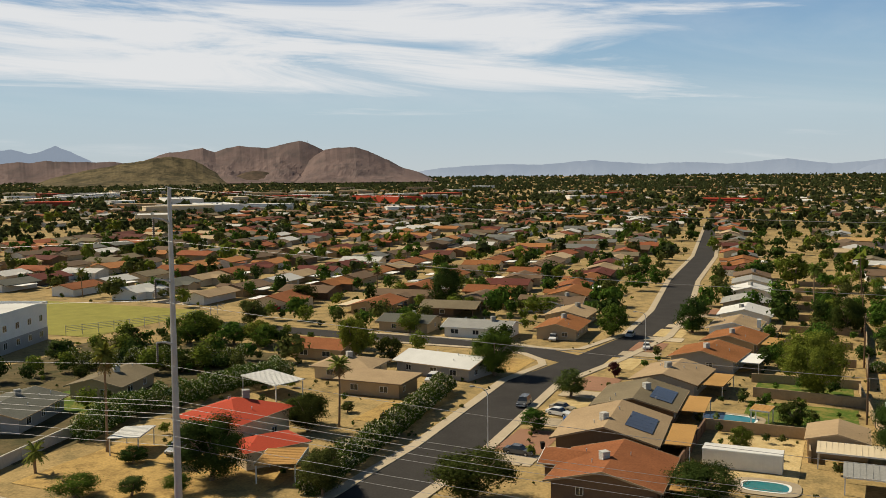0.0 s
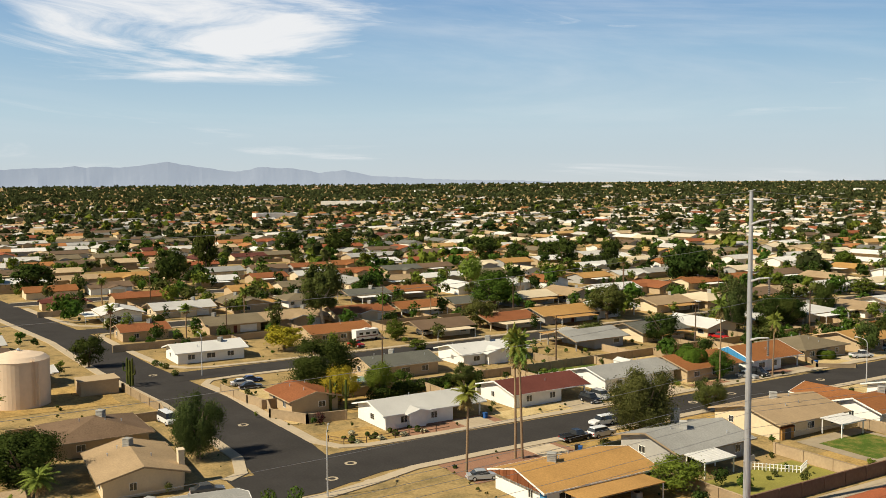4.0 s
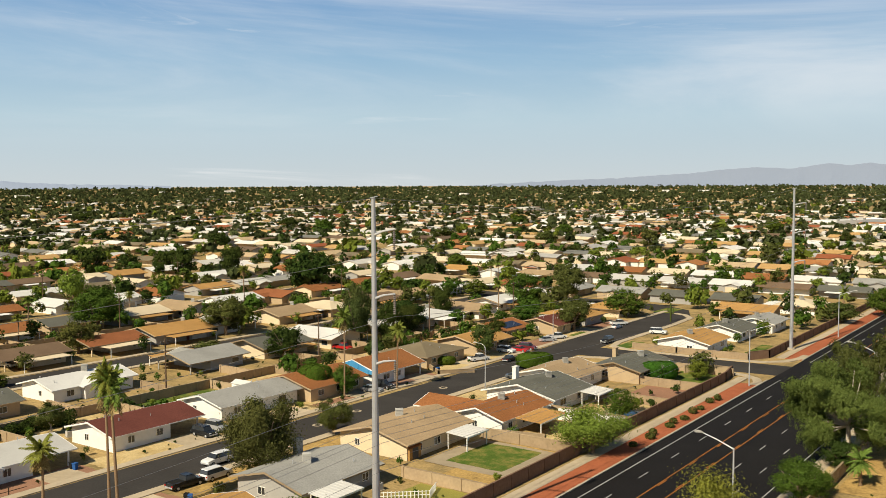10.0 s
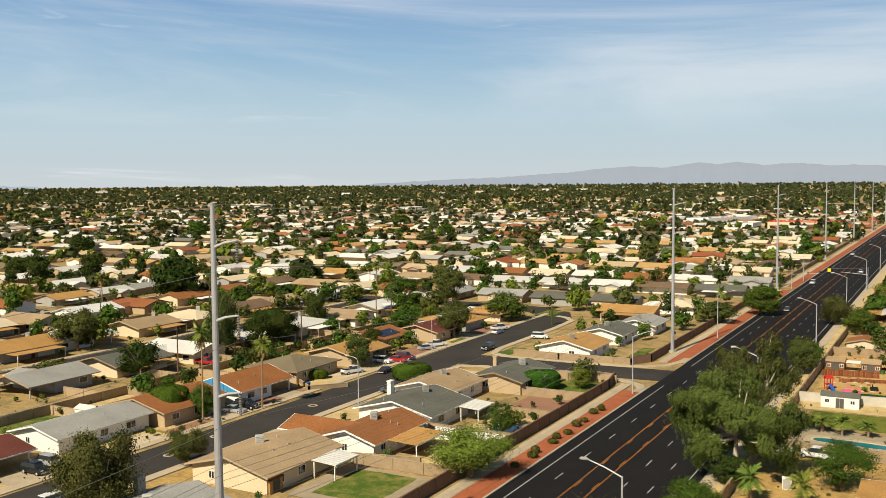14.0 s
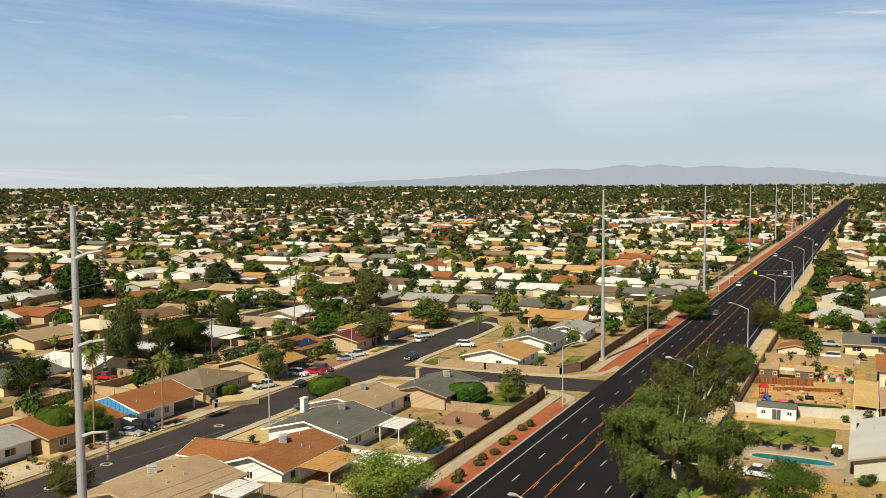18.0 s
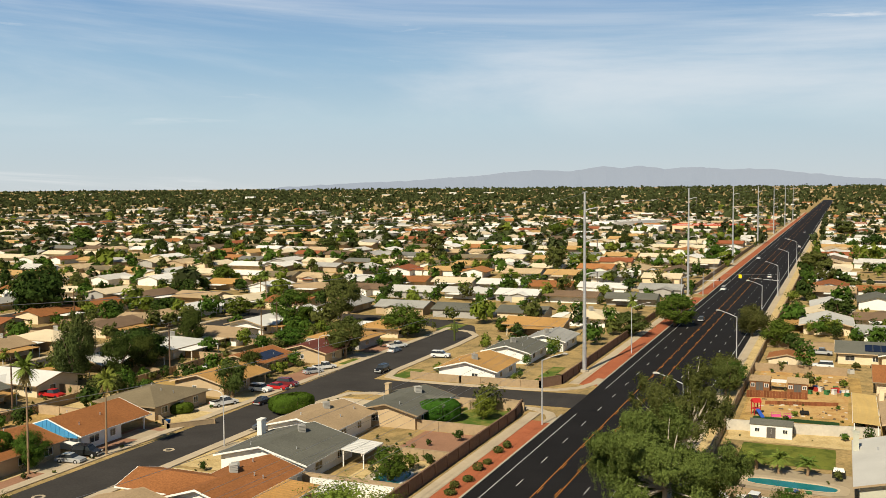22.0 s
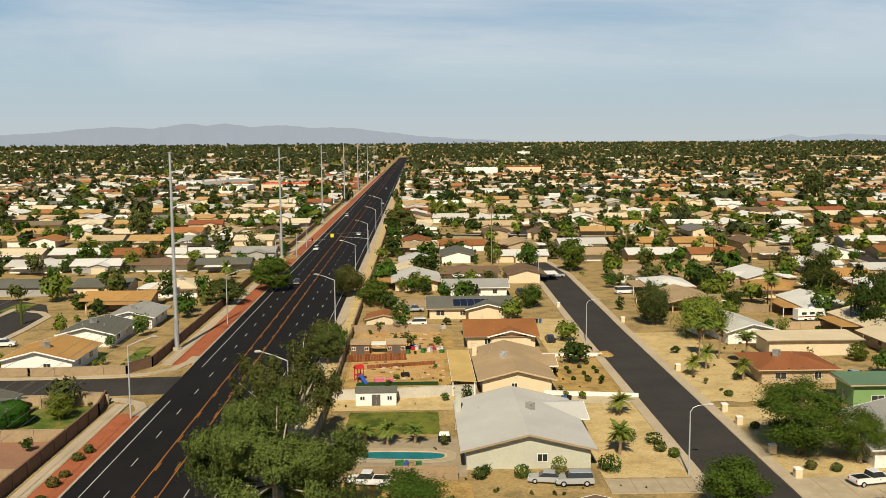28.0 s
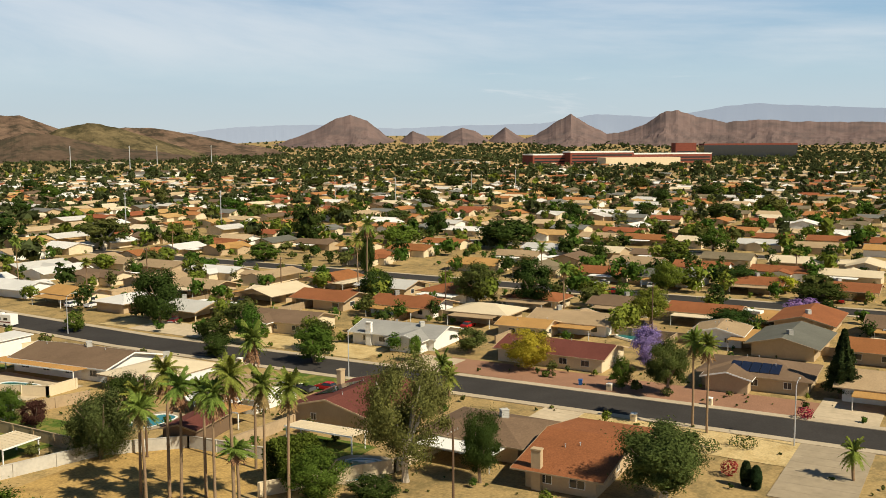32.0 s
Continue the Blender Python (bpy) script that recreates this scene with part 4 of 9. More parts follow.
# south street, north side; the brown walls include the shade of east gables
ranch(-52.0, -57, 16, 15.5, 2, "rust", "brown", cool=1, wing=(-3, -6, 9, 8), patio="+y")
ranch(-72.8, -62.0, 18, 16.5, 4, "tan", "brown", cool=1, solar="+y", pitch=0.28, patio="+y")
ranch(-93.8, -62.0, 17, 15, 2, "olive", "brown", cool=1, solar="+y", patio="+y")
ranch(-116.1, -60.2, 17, 13.5, -4, "tan", "grey", cool=1, patio="+y")
ranch(-140.9, -56.4, 16, 15, -6, "orange", "grey", cool=1, patio="+y")
ranch(-163.9, -53.5, 16, 13.3, -6, "orange", "beige", cool=1, patio="+y")
ranch(-184.3, -55.4, 16, 13.3, -2, "tan", "white", chimney=1, patio="+y")
ranch(-208.2, -55.4, 16, 15, 2, "white", "white", cool=1)
ranch(-232.4, -57.7, 16, 15, 4, "grey", "grey", cool=1)
ranch(-262, -59.4, 16, 15, 6, "white", "white", cool=1)
ranch(-288, -61.4, 16, 14, 6, "grey", "white")
ranch(-311, -63.5, 16, 14, 6, "brown", "beige", cool=1)
# corner of the south-west street
ranch(-75.6, 8.9, 17, 12.5, -4, "tan", "cream", cool=1, chimney=1)
ranch(-98.5, 8.0, 15, 16, 0, "brown", "beige", "hip", cool=1, wing=(3, -5, 8, 7))
ranch(-50.0, 6.5, 20, 15, 82, "grey", "white", cool=1)
ranch(-66.8, -12.4, 11, 9, 90, "tan", "beige")
ranch(-81.6, -29.3, 9.5, 9.2, 0, "tan", "beige", windows=False, small=True, label="beige stucco backyard workshop with tan gable roof")
# west side of the north-west street
ranch(-85.0, 62.3, 21.5, 12.2, 90, "pale", "white", wing=(-4, -4.2, 6, 5), cool=0, carport=True)
ranch(-86.0, 89.0, 19, 13, 90, "maroon", "white", carport=True)
ranch(-86.8, 113.6, 21, 12.4, 90, "grey", "white", cool=0)
ranch(-85.6, 132.3, 17.6, 15.5, 90, "orange", "beige")
BLUE_HOUSE = ranch(-84.3, 151.6, 17, 14.6, 90, "orange", "white", carport=True, pitch=0.32)
ranch(-87.0, 172.5, 17, 15, 90, "olive", "beige", "hip")
ranch(-86.0, 193.0, 17, 14, 90, "gold", "beige", carport=True)
ranch(-92.0, 214.0, 16, 14, 90, "orange", "beige", solar="-y")
ranch(-85.0, 232.0, 16, 14, 90, "maroon", "beige", carport=True)
# east side of the north-west street
ranch(-38.6, 60.2, 20.5, 13, 90, "gold", "white", cool=1, patio="-y")
ranch(-42.0, 85.4, 17, 14, 90, "grey", "grey", cool=1, chimney=1)
ranch(-45.6, 112.2, 18.5, 15.5, 90, "tan", "cream", cool=1)
ranch(-39.2, 132.3, 17.5, 11.5, 90, "orange", "white", cool=2, pitch=0.3, wing=(-2.5, 7, 15, 9.5))
ranch(-42.3, 150.6, 16, 16.5, 90, "slate", "white", cool=1, chimney=1)
ranch(-46.8, 168.3, 16, 14, 90, "tan", "white", cool=1)
ranch(-38.0, 184.5, 18, 13, 90, "slate", "beige", cool=1, chimney=1, wing=(3, -4, 8, 8))
ranch(-39.0, 225.0, 16, 15, 90, "gold", "white", cool=1)
ranch(-38.0, 249.0, 16, 13, 90, "slate", "white", cool=1)
ranch(-34.5, 268.0, 15, 12, 90, "grey", "white", cool=1)
# behind the west row
ranch(-122.8, 77.8, 18, 13, 90, "slate", "beige", cool=1)
ranch(-125.5, 103.7, 20, 13, 90, "white", "white", cool=1, wing=(0, -4, 8, 8))
ranch(-104, 47.5, 13, 11, 0, "rust", "beige")
ranch(-164.4, 47.5, 18, 12, 90, "white", "white", cool=1)
ranch(-172.7, 86.0, 19, 13, 90, "orange", "beige")
ranch(-204.3, 42, 14, 12, 90, "rust", "beige", cool=1)
# east of the avenue
ranch(47.8, 173.6, 25, 18.3, 90, "pale", "pale", cool=1, wing=(6.5, -5, 11, 10), chimney=1, pitch=0.24)
ranch(50.2, 210.5, 25, 13.6, 90, "tan", "cream", chimney=1, cool=1, wing=(2, -4, 9, 9))
ranch(50.8, 243.0, 16, 17, 0, "orange", "cream", wing=(2, -3, 12, 10))
ranch(46.3, 275.4, 22, 15, 0, "slate", "cream", solar="-y", wing=(4, -3, 13, 11))
ranch(49.6, 307.1, 19, 13, 0, "grey", "white", wing=(-4, -3, 11, 9))
ranch(25.4, 259.0, 8, 8.8, 90, "orange", "cream", small=True, label="small cream stucco guest house with orange gable roof")
# beyond the east street
ranch(103.7, 166.7, 21, 16, 90, "grey", "white", cool=1, wing=(-2, 5, 12, 11))
ranch(110.8, 191.0, 16, 8, 0, "green", "green", "flat", eave=4.0, label="light green metal workshop with green roof")
ranch(101.1, 209.7, 15, 14, 0, "rust", "beige", "hip", cool=1)
ranch(113.0, 228.5, 20, 9, 0, "cream", "cream", "flat", eave=3.4, windows=False, label="long cream stucco building with flat roof")
ranch(163.5, 202.0, 26, 15, 95, "brown", "white", cool=2)
ranch(128.0, 187.5, 16, 8.5, 0, "grey", "white", label="low outbuilding with pale grey gable roof")
ranch(105.0, 127.0, 14, 11, 62, "rust", "beige", cool=1)
ranch(159.3, 94.2, 12.5, 25, 92, "rust", "beige", chimney=1, pitch=0.16, ov=1.5)
ranch(165.0, 136.5, 20, 16, 2, "maroon", "beige", solar="+y", chimney=1)
ranch(161.0, 158.0, 15, 13, 92, "tan", "white", cool=1, patio="+y")
ranch(142.4, 150.6, 10.8, 6.2, 14, "maroon", "brown", windows=False, small=True, label="low brown garden house with maroon roof beside a pool")
ranch(165.0, 229.4, 9.5, 6.0, 4, "white", "white", "flat", eave=3.5, windows=False, small=True, label="white flat-roofed annexe at the end of a cream wall")
ranch(161.5, 249.0, 20, 14, 65, "slate", "white", cool=1, wing=(-3, -5, 9, 8))
ranch(103.5, 246.5, 20, 12.5, 98, "pale", "white", cool=1, wing=(4, 4, 9, 8))
ranch(216.0, 194.0, 20, 14, 96, "brown", "cream", wing=(4, 4, 12, 9))
ranch(216.2, 160.5, 22, 14, 94, "grey", "white", cool=1, chimney=1, wing=(-5, 5, 11, 9))
ranch(216.0, 123.0, 24, 14, 90, "maroon", "cream")
ranch(236.5, 140.0, 13, 10, 92, "gold", "cream")
ranch(250.5, 99.4, 13, 12, 4, "tan", "white")
ranch(217.6, 84.0, 20, 15, 92, "brown", "beige", "hip", solar="+y", wing=(4, 5, 12, 9))
# south-west plots beside the avenue
ranch(-52.8, -119.6, 15, 13.4, -4, "redtile", "cream", "hip", eave=4.6, pitch=0.32, cool=1, label="two-storey cream house with red clay tile hip roof")
ranch(-45.5, -108.5, 11, 8.0, -30, "redtile", "cream", "hip", eave=2.7, pitch=0.32, windows=False, small=True, label="low cream annexe with red clay tile roof")
ranch(-91.5, -113.5, 14.9, 10, 90, "tan", "beige", "flat", eave=3.0, label="low beige stucco house with flat tan roof")


ranch(-47.0, -163.0, 18, 13, 20, "slate", "grey", cool=1)
ranch(-72.0, -163.0, 16, 12, 15, "olive", "beige", cool=1)
ranch(-103.0, -126.0, 14, 12, 95, "tan", "cream", "hip", cool=1)
ranch(-113.0, -108.0, 20, 13, 80, "white", "grey", cool=0)
ranch(-120.0, -142.0, 15, 12, 90, "rust", "beige")
ranch(-160.0, -118.0, 19, 12, 92, "grey", "white", cool=1)
ranch(-168.0, -98.0, 18, 12, 4, "orange", "beige", cool=1)
ranch(-162.0, -140.0, 16, 12, 92, "slate", "beige", cool=1)
ranch(-190.0, -102.0, 17, 13, 2, "tan", "beige", cool=1)


# plots further off: a set of house types, repeated along the streets


def house_forms():
    forms = []
    for k in range(14):
        L, W = rng_h.uniform(17, 21), rng_h.uniform(12.5, 15)
        kind = "hip" if k % 5 == 4 else "gable"
        forms.append(dict(L=L, W=W, kind=kind, wing=(rng_h.uniform(-4, 4), rng_h.choice((-4, 4)), 9, 8) if k % 3 == 0 and kind == "gable" else None, cool=1 if k % 2 else 0, garage=rng_h.choice(("-y", "+y")), seed=k, carport=k % 4 != 3, patio=rng_h.choice(("+y", "-y", "-y", "+y"))))
    return forms


def seen_from_above(x, y):
    b = math.degrees(math.atan2(x - 50, y - 10))
    return -146 < b < 93


def plots():
    """Plots along the streets, near ones first."""
    out = []
    for k in range(0, 12):
        xs = -66 - 79 * k
        for x in (xs + 20, xs - 20):
            if k == 0:
                rows = list(np.arange(250, 290, 21.5)) if x < -70 else list(np.arange(290, 292, 21.5))
            else:
                rows = list(np.arange(56 - 6 * k, 290, 21.5))
            out += [(x, y, 90) for y in rows]
    for k in range(0, 40):
        x = -335 - 21.5 * k
        out += [(x, -66 - 0.12 * (-335 - x) * -1 * -1 - 0.0, 6)] if k < 1 else [(x, -70 - 0.13 * (-335 - x) * -1 * -1, 6)]
    for k in range(0, 22):
        x = -158 - 21.5 * k
        out.append((x, 3 - 0.095 * max(0, -160 - x), 4))
    for k in range(0, 45):
        x = -105 - 21.5 * k
        tilt = 0.11 * max(0, -200 - x)
        if k > 4:
            out.append((x, -112 - tilt, 5))
        for j in range(1, 13):
            yy = -112 - tilt - 27 - 31 * (j - 1)
            if x < -185 or yy < -300:
                out.append((x, yy + (0 if j % 2 else 4), 5))
    for j in range(0, 26):
        y0 = 318 + j * 41
        for k in range(0, 44):
            out.append((-36 - 21.5 * k + (j % 3) * 4, y0 + (3 if j % 2 else -3), 0))
        for k in range(0, 40):
            out.append((44 + 23 * k + (j % 3) * 4, y0 + 20 + (3 if j % 2 else -3), 0))
    for k in range(0, 9):
        xs = 191 + 112 * k
        for x in (xs - 29, xs + 26) + ((xs - 56,) if k else ()):
            out += [(x, y, 90) for y in np.arange(-150, 345, 23.5)]
    out += [(33, y, 90) for y in np.arange(322, 1000, 21.5)]
    out += [(48, y, 0) for y in (134, 336, 112, 88)] + [(104, y, 90) for y in (134, 262, 284, 306, 328, 110)] + [(135, y, 90) for y in (226, 250, 274, 298, 322)]
    return out


ROOF_AREAS = {
    "south": (("rust", 5), ("orange", 4), ("brown", 4), ("tan", 2), ("maroon", 3), ("olive", 2), ("slate", 1), ("pale", 1)),
    "west": (("white", 6), ("pale", 4), ("cream", 5), ("tan", 5), ("grey", 3), ("slate", 2), ("orange", 3), ("gold", 3), ("brown", 2), ("rust", 2), ("olive", 1)),
    "far_east": (("rust", 4), ("brown", 3), ("orange", 4), ("tan", 5), ("gold", 4), ("olive", 1), ("cream", 2), ("pale", 2), ("white", 2), ("slate", 1)),
    "south_west": (("tan", 5), ("brown", 4), ("rust", 3), ("orange", 3), ("pale", 2), ("white", 3), ("slate", 2), ("olive", 3), ("gold", 2), ("grey", 2), ("maroon", 1)),
    "east": (("tan", 6), ("gold", 4), ("brown", 3), ("orange", 3), ("cream", 4), ("white", 4), ("pale", 3), ("slate", 1), ("rust", 2)),
}
WALL_AREAS = {"south": ("beige", "beige", "cream", "brown", "white"), "west": ("white", "white", "cream", "cream", "beige", "grey"), "east": ("cream", "cream", "white", "beige", "beige"), "far_east": ("cream", "cream", "beige", "beige", "white"), "south_west": ("white", "cream", "beige", "beige", "grey")}


def district(x, y):
    b = math.degrees(math.atan2(x - 45, y - 15))
    return "south" if b < -98 else ("south_west" if b < -64 else ("west" if b < 2 else ("east" if b < 44 else "far_east")))


def dress(root, x, y, r):
    """Give one house of the suburb its own roof and wall colours."""
    names, weights = zip(*ROOF_AREAS[district(x, y)])
    roof, wall = r.choices(names, weights)[0], r.choice(WALL_AREAS[district(x, y)])
    for o in root.children_recursive:
        kind = o.name.split(".")[0]
        m = ROOF[roof] if kind in ("roof", "wing_roof") else (WALL[wall] if kind in ("wall", "wing_wall", "chimney") else None)
        if m is not None:
            o.material_slots[0].link = "OBJECT"
            o.material_slots[0].material = m
    return tagged(root, RANCH.format(ROOF_WORD[roof], WALL_WORD[wall]))


def cross_gable(L, W, e, p, wing, place=lambda u, v, h: (u, v, h)):
    """Roof and wall shapes of a plain house, half sizes L and W, with a front wing (along, half width, depth, side) and a deep porch eave."""
    roof, walls = Shape(), Shape()
    if wing:
        u, w, d, sg = wing
        q = e + (p - e) * w / W
        v = [(-L, -sg * W, e), (L, -sg * W, e), (L, 0, p), (-L, 0, p), (L, sg * W, e), (u + w, sg * W, e), (u - w, sg * W, e), (-L, sg * W, e), (u - w, sg * (W + d), e), (u, sg * (W + d), q), (u + w, sg * (W + d), e), (u, sg * (W - w), q)]
        f = [(0, 1, 2, 3), (3, 2, 4, 5, 6, 7), (6, 8, 9, 11), (5, 11, 9, 10)]
    else:
        sg = 1
        v = [(-L, -W, e), (L, -W, e), (L, 0, p), (-L, 0, p), (L, W, e), (-L, W, e)]
        f = [(0, 1, 2, 3), (3, 2, 4, 5)]
    n = len(v)
    low = [(a, b, c - 0.2) for a, b, c in v]
    rim = [(0, 1), (1, 2), (2, 4), (4, 5), (5, 10), (10, 9), (9, 8), (8, 6), (6, 7), (7, 3), (3, 0)] if wing else [(0, 1), (1, 2), (2, 4), (4, 5), (5, 3), (3, 0)]
    roof.add([place(*c) for c in v + low], f + [(a, b, b + n, a + n) for a, b in rim])
    x, y0, y1 = L - 0.6, -W + 0.6, W - 0.6
    if sg > 0:
        y0 += 1.6
    else:
        y1 -= 1.6
    k = (p - e) / W
    g = lambda y: e + (W - abs(y)) * k - 0.12
    walls.add([place(*c) for c in ((-x, y0, 0), (x, y0, 0), (x, y1, 0), (-x, y1, 0), (-x, y0, g(y0)), (x, y0, g(y0)), (x, y1, g(y1)), (-x, y1, g(y1)), (-x, 0, p - 0.12), (x, 0, p - 0.12))],
              [(0, 1, 5, 4), (1, 2, 6, 9, 5), (2, 3, 7, 6), (3, 0, 4, 8, 7)])
    if wing:
        a, b, y, y2 = u - w + 0.5, u + w - 0.5, sg * (W + d - 0.5), sg * (W - 0.6)
        t = e + 0.5 * k - 0.12
        walls.add([place(*c) for c in ((a, y2, 0), (a, y, 0), (b, y, 0), (b, y2, 0), (a, y2, t), (a, y, t), (b, y, t), (b, y2, t), (u, y, q - 0.12))], [(0, 1, 5, 4), (1, 2, 6, 8, 5), (2, 3, 7, 6)])
    return roof, walls


def further_forms():
    out = []
    r = random.Random(19)
    for k in range(9):
        L, W = r.uniform(8.0, 10.5), r.uniform(5.6, 6.8)
        wing = (r.uniform(-0.45, 0.45) * L, r.uniform(3.0, 3.8), r.uniform(2.0, 4.5), r.choice((-1, 1))) if k % 4 else None
        roof, walls = cross_gable(L, W, 2.7, 2.7 + W * 0.27, wing)
        door = Shape()
        u = (wing[0] if wing else L * 0.5)
        y = wing[3] * (W + wing[2] - 0.5) if wing else -W + 2.2
        door.box(u - 2.3, y - 0.06, 0.05, u + 2.3, y + 0.06, 2.1)
        patio = Shape().box(-L * 0.6, -4.0 - W if not wing or wing[3] > 0 else W - 0.3, 2.25, L * 0.3, -W + 0.3 if not wing or wing[3] > 0 else W + 4.0, 2.4)
        out.append((roof.mesh("roof", ROOF["tan"]), walls.mesh("wall", M_CREAM), door.mesh("garage_door", M_CREAM), patio.mesh("patio_cover", M_WHITE) if k % 3 else None))
    return out


def build_plots():
    forms, simple = house_forms(), further_forms()
    made = {}
    far = []
    rd = random.Random(23)
    for x, y, turn in sorted(plots(), key=lambda p: (p[0] - 45) ** 2 + (p[1] - 20) ** 2):
        x, y = float(x) + rng_h.uniform(-1.5, 1.5), float(y) + rng_h.uniform(-2, 2)
        d = math.hypot(x - 45, y - 20)
        keep = rng_h.random()
        if not seen_from_above(x, y) or abs(x) < 26 or (-165 < x < -100 and -290 < y < -150) or (-150 < x < -112 and -14 < y < 20) or (-140 < x < -108 and 36 < y < 62) or (148 < x < 188 and 46 < y < 84) or (-100 < x < -20 and -180 < y < -100):
            continue
        if not free(x, y, 8 if turn == 90 else 10, 10 if turn == 90 else 8, -2.5):
            continue
        if d < 310:
            k = rng_h.randrange(len(forms))
            t = turn + rng_h.choice((0, 0, 180, 90)) + rng_h.uniform(-2, 2)
            if k in made:
                TAKEN.append((x, y, 7.5, 9.0))
                ob = copy_thing(made[k], pose(x, y, 0, 0, 0, t))
            else:
                f = forms[k]
                ob = made[k] = house(x, y, f["L"], f["W"], t, "tan", "cream", f["kind"], "", cool=f["cool"], garage=f["garage"], wing=f["wing"], carport=f["carport"], patio=f["patio"], windows=False, plain=True, ov=1.35, seed=f["seed"], group="houses of the suburb")
            dress(ob, x, y, rd)
        elif d < 440 and keep < 0.96:
            TAKEN.append((x, y, 7.5, 9.0))
            f = simple[rd.randrange(len(simple))]
            root = thing("house", pose(x, y, 0, 0, 0, turn + rd.choice((0, 0, 180, 90)) + rd.uniform(-3, 3)), "", "house", "houses of the suburb")
            for name, me in zip(("roof", "wall", "garage_door", "patio_cover"), f):
                if me and (name != "garage_door" or d < 380):
                    part(name, me, None, root)
            dress(root, x, y, rd)
        elif keep < 0.96:
            TAKEN.append((x, y, 7.5, 9.0))
            far.append((x + rng_h.uniform(-2, 2), y + rng_h.uniform(-4, 4), turn + rng_h.choice((0, 0, 90))))
    return far


FAR_PLOTS = build_plots()


def far_houses():
    """Houses too far off to tell apart singly, district by district."""
    r = random.Random(5)
    spots = [(x, y, t) for x, y, t in FAR_PLOTS]
    for k in range(7500):
        d = 900 + 3500 * r.random() ** 1.1
        b = radians(r.uniform(-144, 92))
        spots.append((50 + d * math.sin(b), 10 + d * math.cos(b), r.choice((0, 90))))
    sets = {k: (Shape(), Shape()) for k in ROOF_AREAS}
    for x, y, t in spots:
        if abs(x) < 24:
            continue
        d = math.hypot(x - 50, y - 10)
        if d > 2600 and r.random() < (0.55 if math.atan2(x - 50, y - 10) < 0.75 else 0.9):
            continue
        z = ground_rise(x, y)
        if d > 900 and r.random() < (0.15 if d < 1300 else (0.5 if d < 2000 else 0.7)):
            continue
        L, W = r.uniform(7.6, 10.6), r.uniform(5.8, 7.2)
        e, p = 2.8, 2.8 + W * 0.26
        wing = (r.uniform(-0.5, 0.5) * L, r.uniform(2.8, 3.8), r.uniform(2, 5), r.choice((-1, 1))) if r.random() < 0.65 and d < 2600 else None
        if d > 1500 and r.random() < 0.04:
            L, W, e, p, wing = r.uniform(15, 45), r.uniform(12, 25), 6, 6.3, None
        a = radians(t + r.uniform(-6, 6))
        c, s = math.cos(a), math.sin(a)
        place = lambda u, v, h: (x + c * u - s * v, y + s * u + c * v, z + h)
        roofs, walls = sets[district(x, y)]
        one, two = cross_gable(L, W, e, p, wing, place)
        roofs.add(one.v, one.f), walls.add(two.v, two.f)
        if d < 1000 and r.random() < 0.55:  # a patio roof or carport beside it
            u0, v0, sg = r.uniform(-0.6, 0.2) * L, W - 0.4, r.choice((-1, 1))
            roofs.slab([place(u0, sg * v0, 2.4), place(u0 + 6.5, sg * v0, 2.4), place(u0 + 6.5, sg * (v0 + 4), 2.3), place(u0, sg * (v0 + 4), 2.3)], 0.15)
    for k, (roofs, walls) in sets.items():
        colors = [tuple(c) for name, w in ROOF_AREAS[k] for c in [ROOF_TINT[name]] * max(1, w // 2)]
        top = solid("distant_houses", roofs, palette("distant_roofs_" + k, colors, by="island"), "countless low shingle roofs of the suburb far off", "houses", kind="stuff")
        part("walls", walls, palette("distant_walls_" + k, [WALL_TINT[w] for w in WALL_AREAS[k]], by="island"), top)


ROOF_TINT = {"tan": (0.48, 0.36, 0.22), "brown": (0.15, 0.105, 0.07), "orange": (0.38, 0.17, 0.065), "rust": (0.28, 0.095, 0.045), "maroon": (0.12, 0.045, 0.035), "gold": (0.46, 0.29, 0.12), "grey": (0.38, 0.37, 0.35), "slate": (0.17, 0.17, 0.155),
             "olive": (0.19, 0.155, 0.10), "white": (0.70, 0.68, 0.64), "pale": (0.54, 0.52, 0.48), "cream": (0.64, 0.54, 0.38)}
WALL_TINT = {"white": (0.76, 0.74, 0.68), "cream": (0.66, 0.55, 0.38), "beige": (0.46, 0.35, 0.22), "grey": (0.36, 0.35, 0.33), "brown": (0.20, 0.14, 0.09)}
far_houses()

# ---- trees ----


def outward(v):
    return v / (np.linalg.norm(v, axis=1, keepdims=True) + 1e-6)


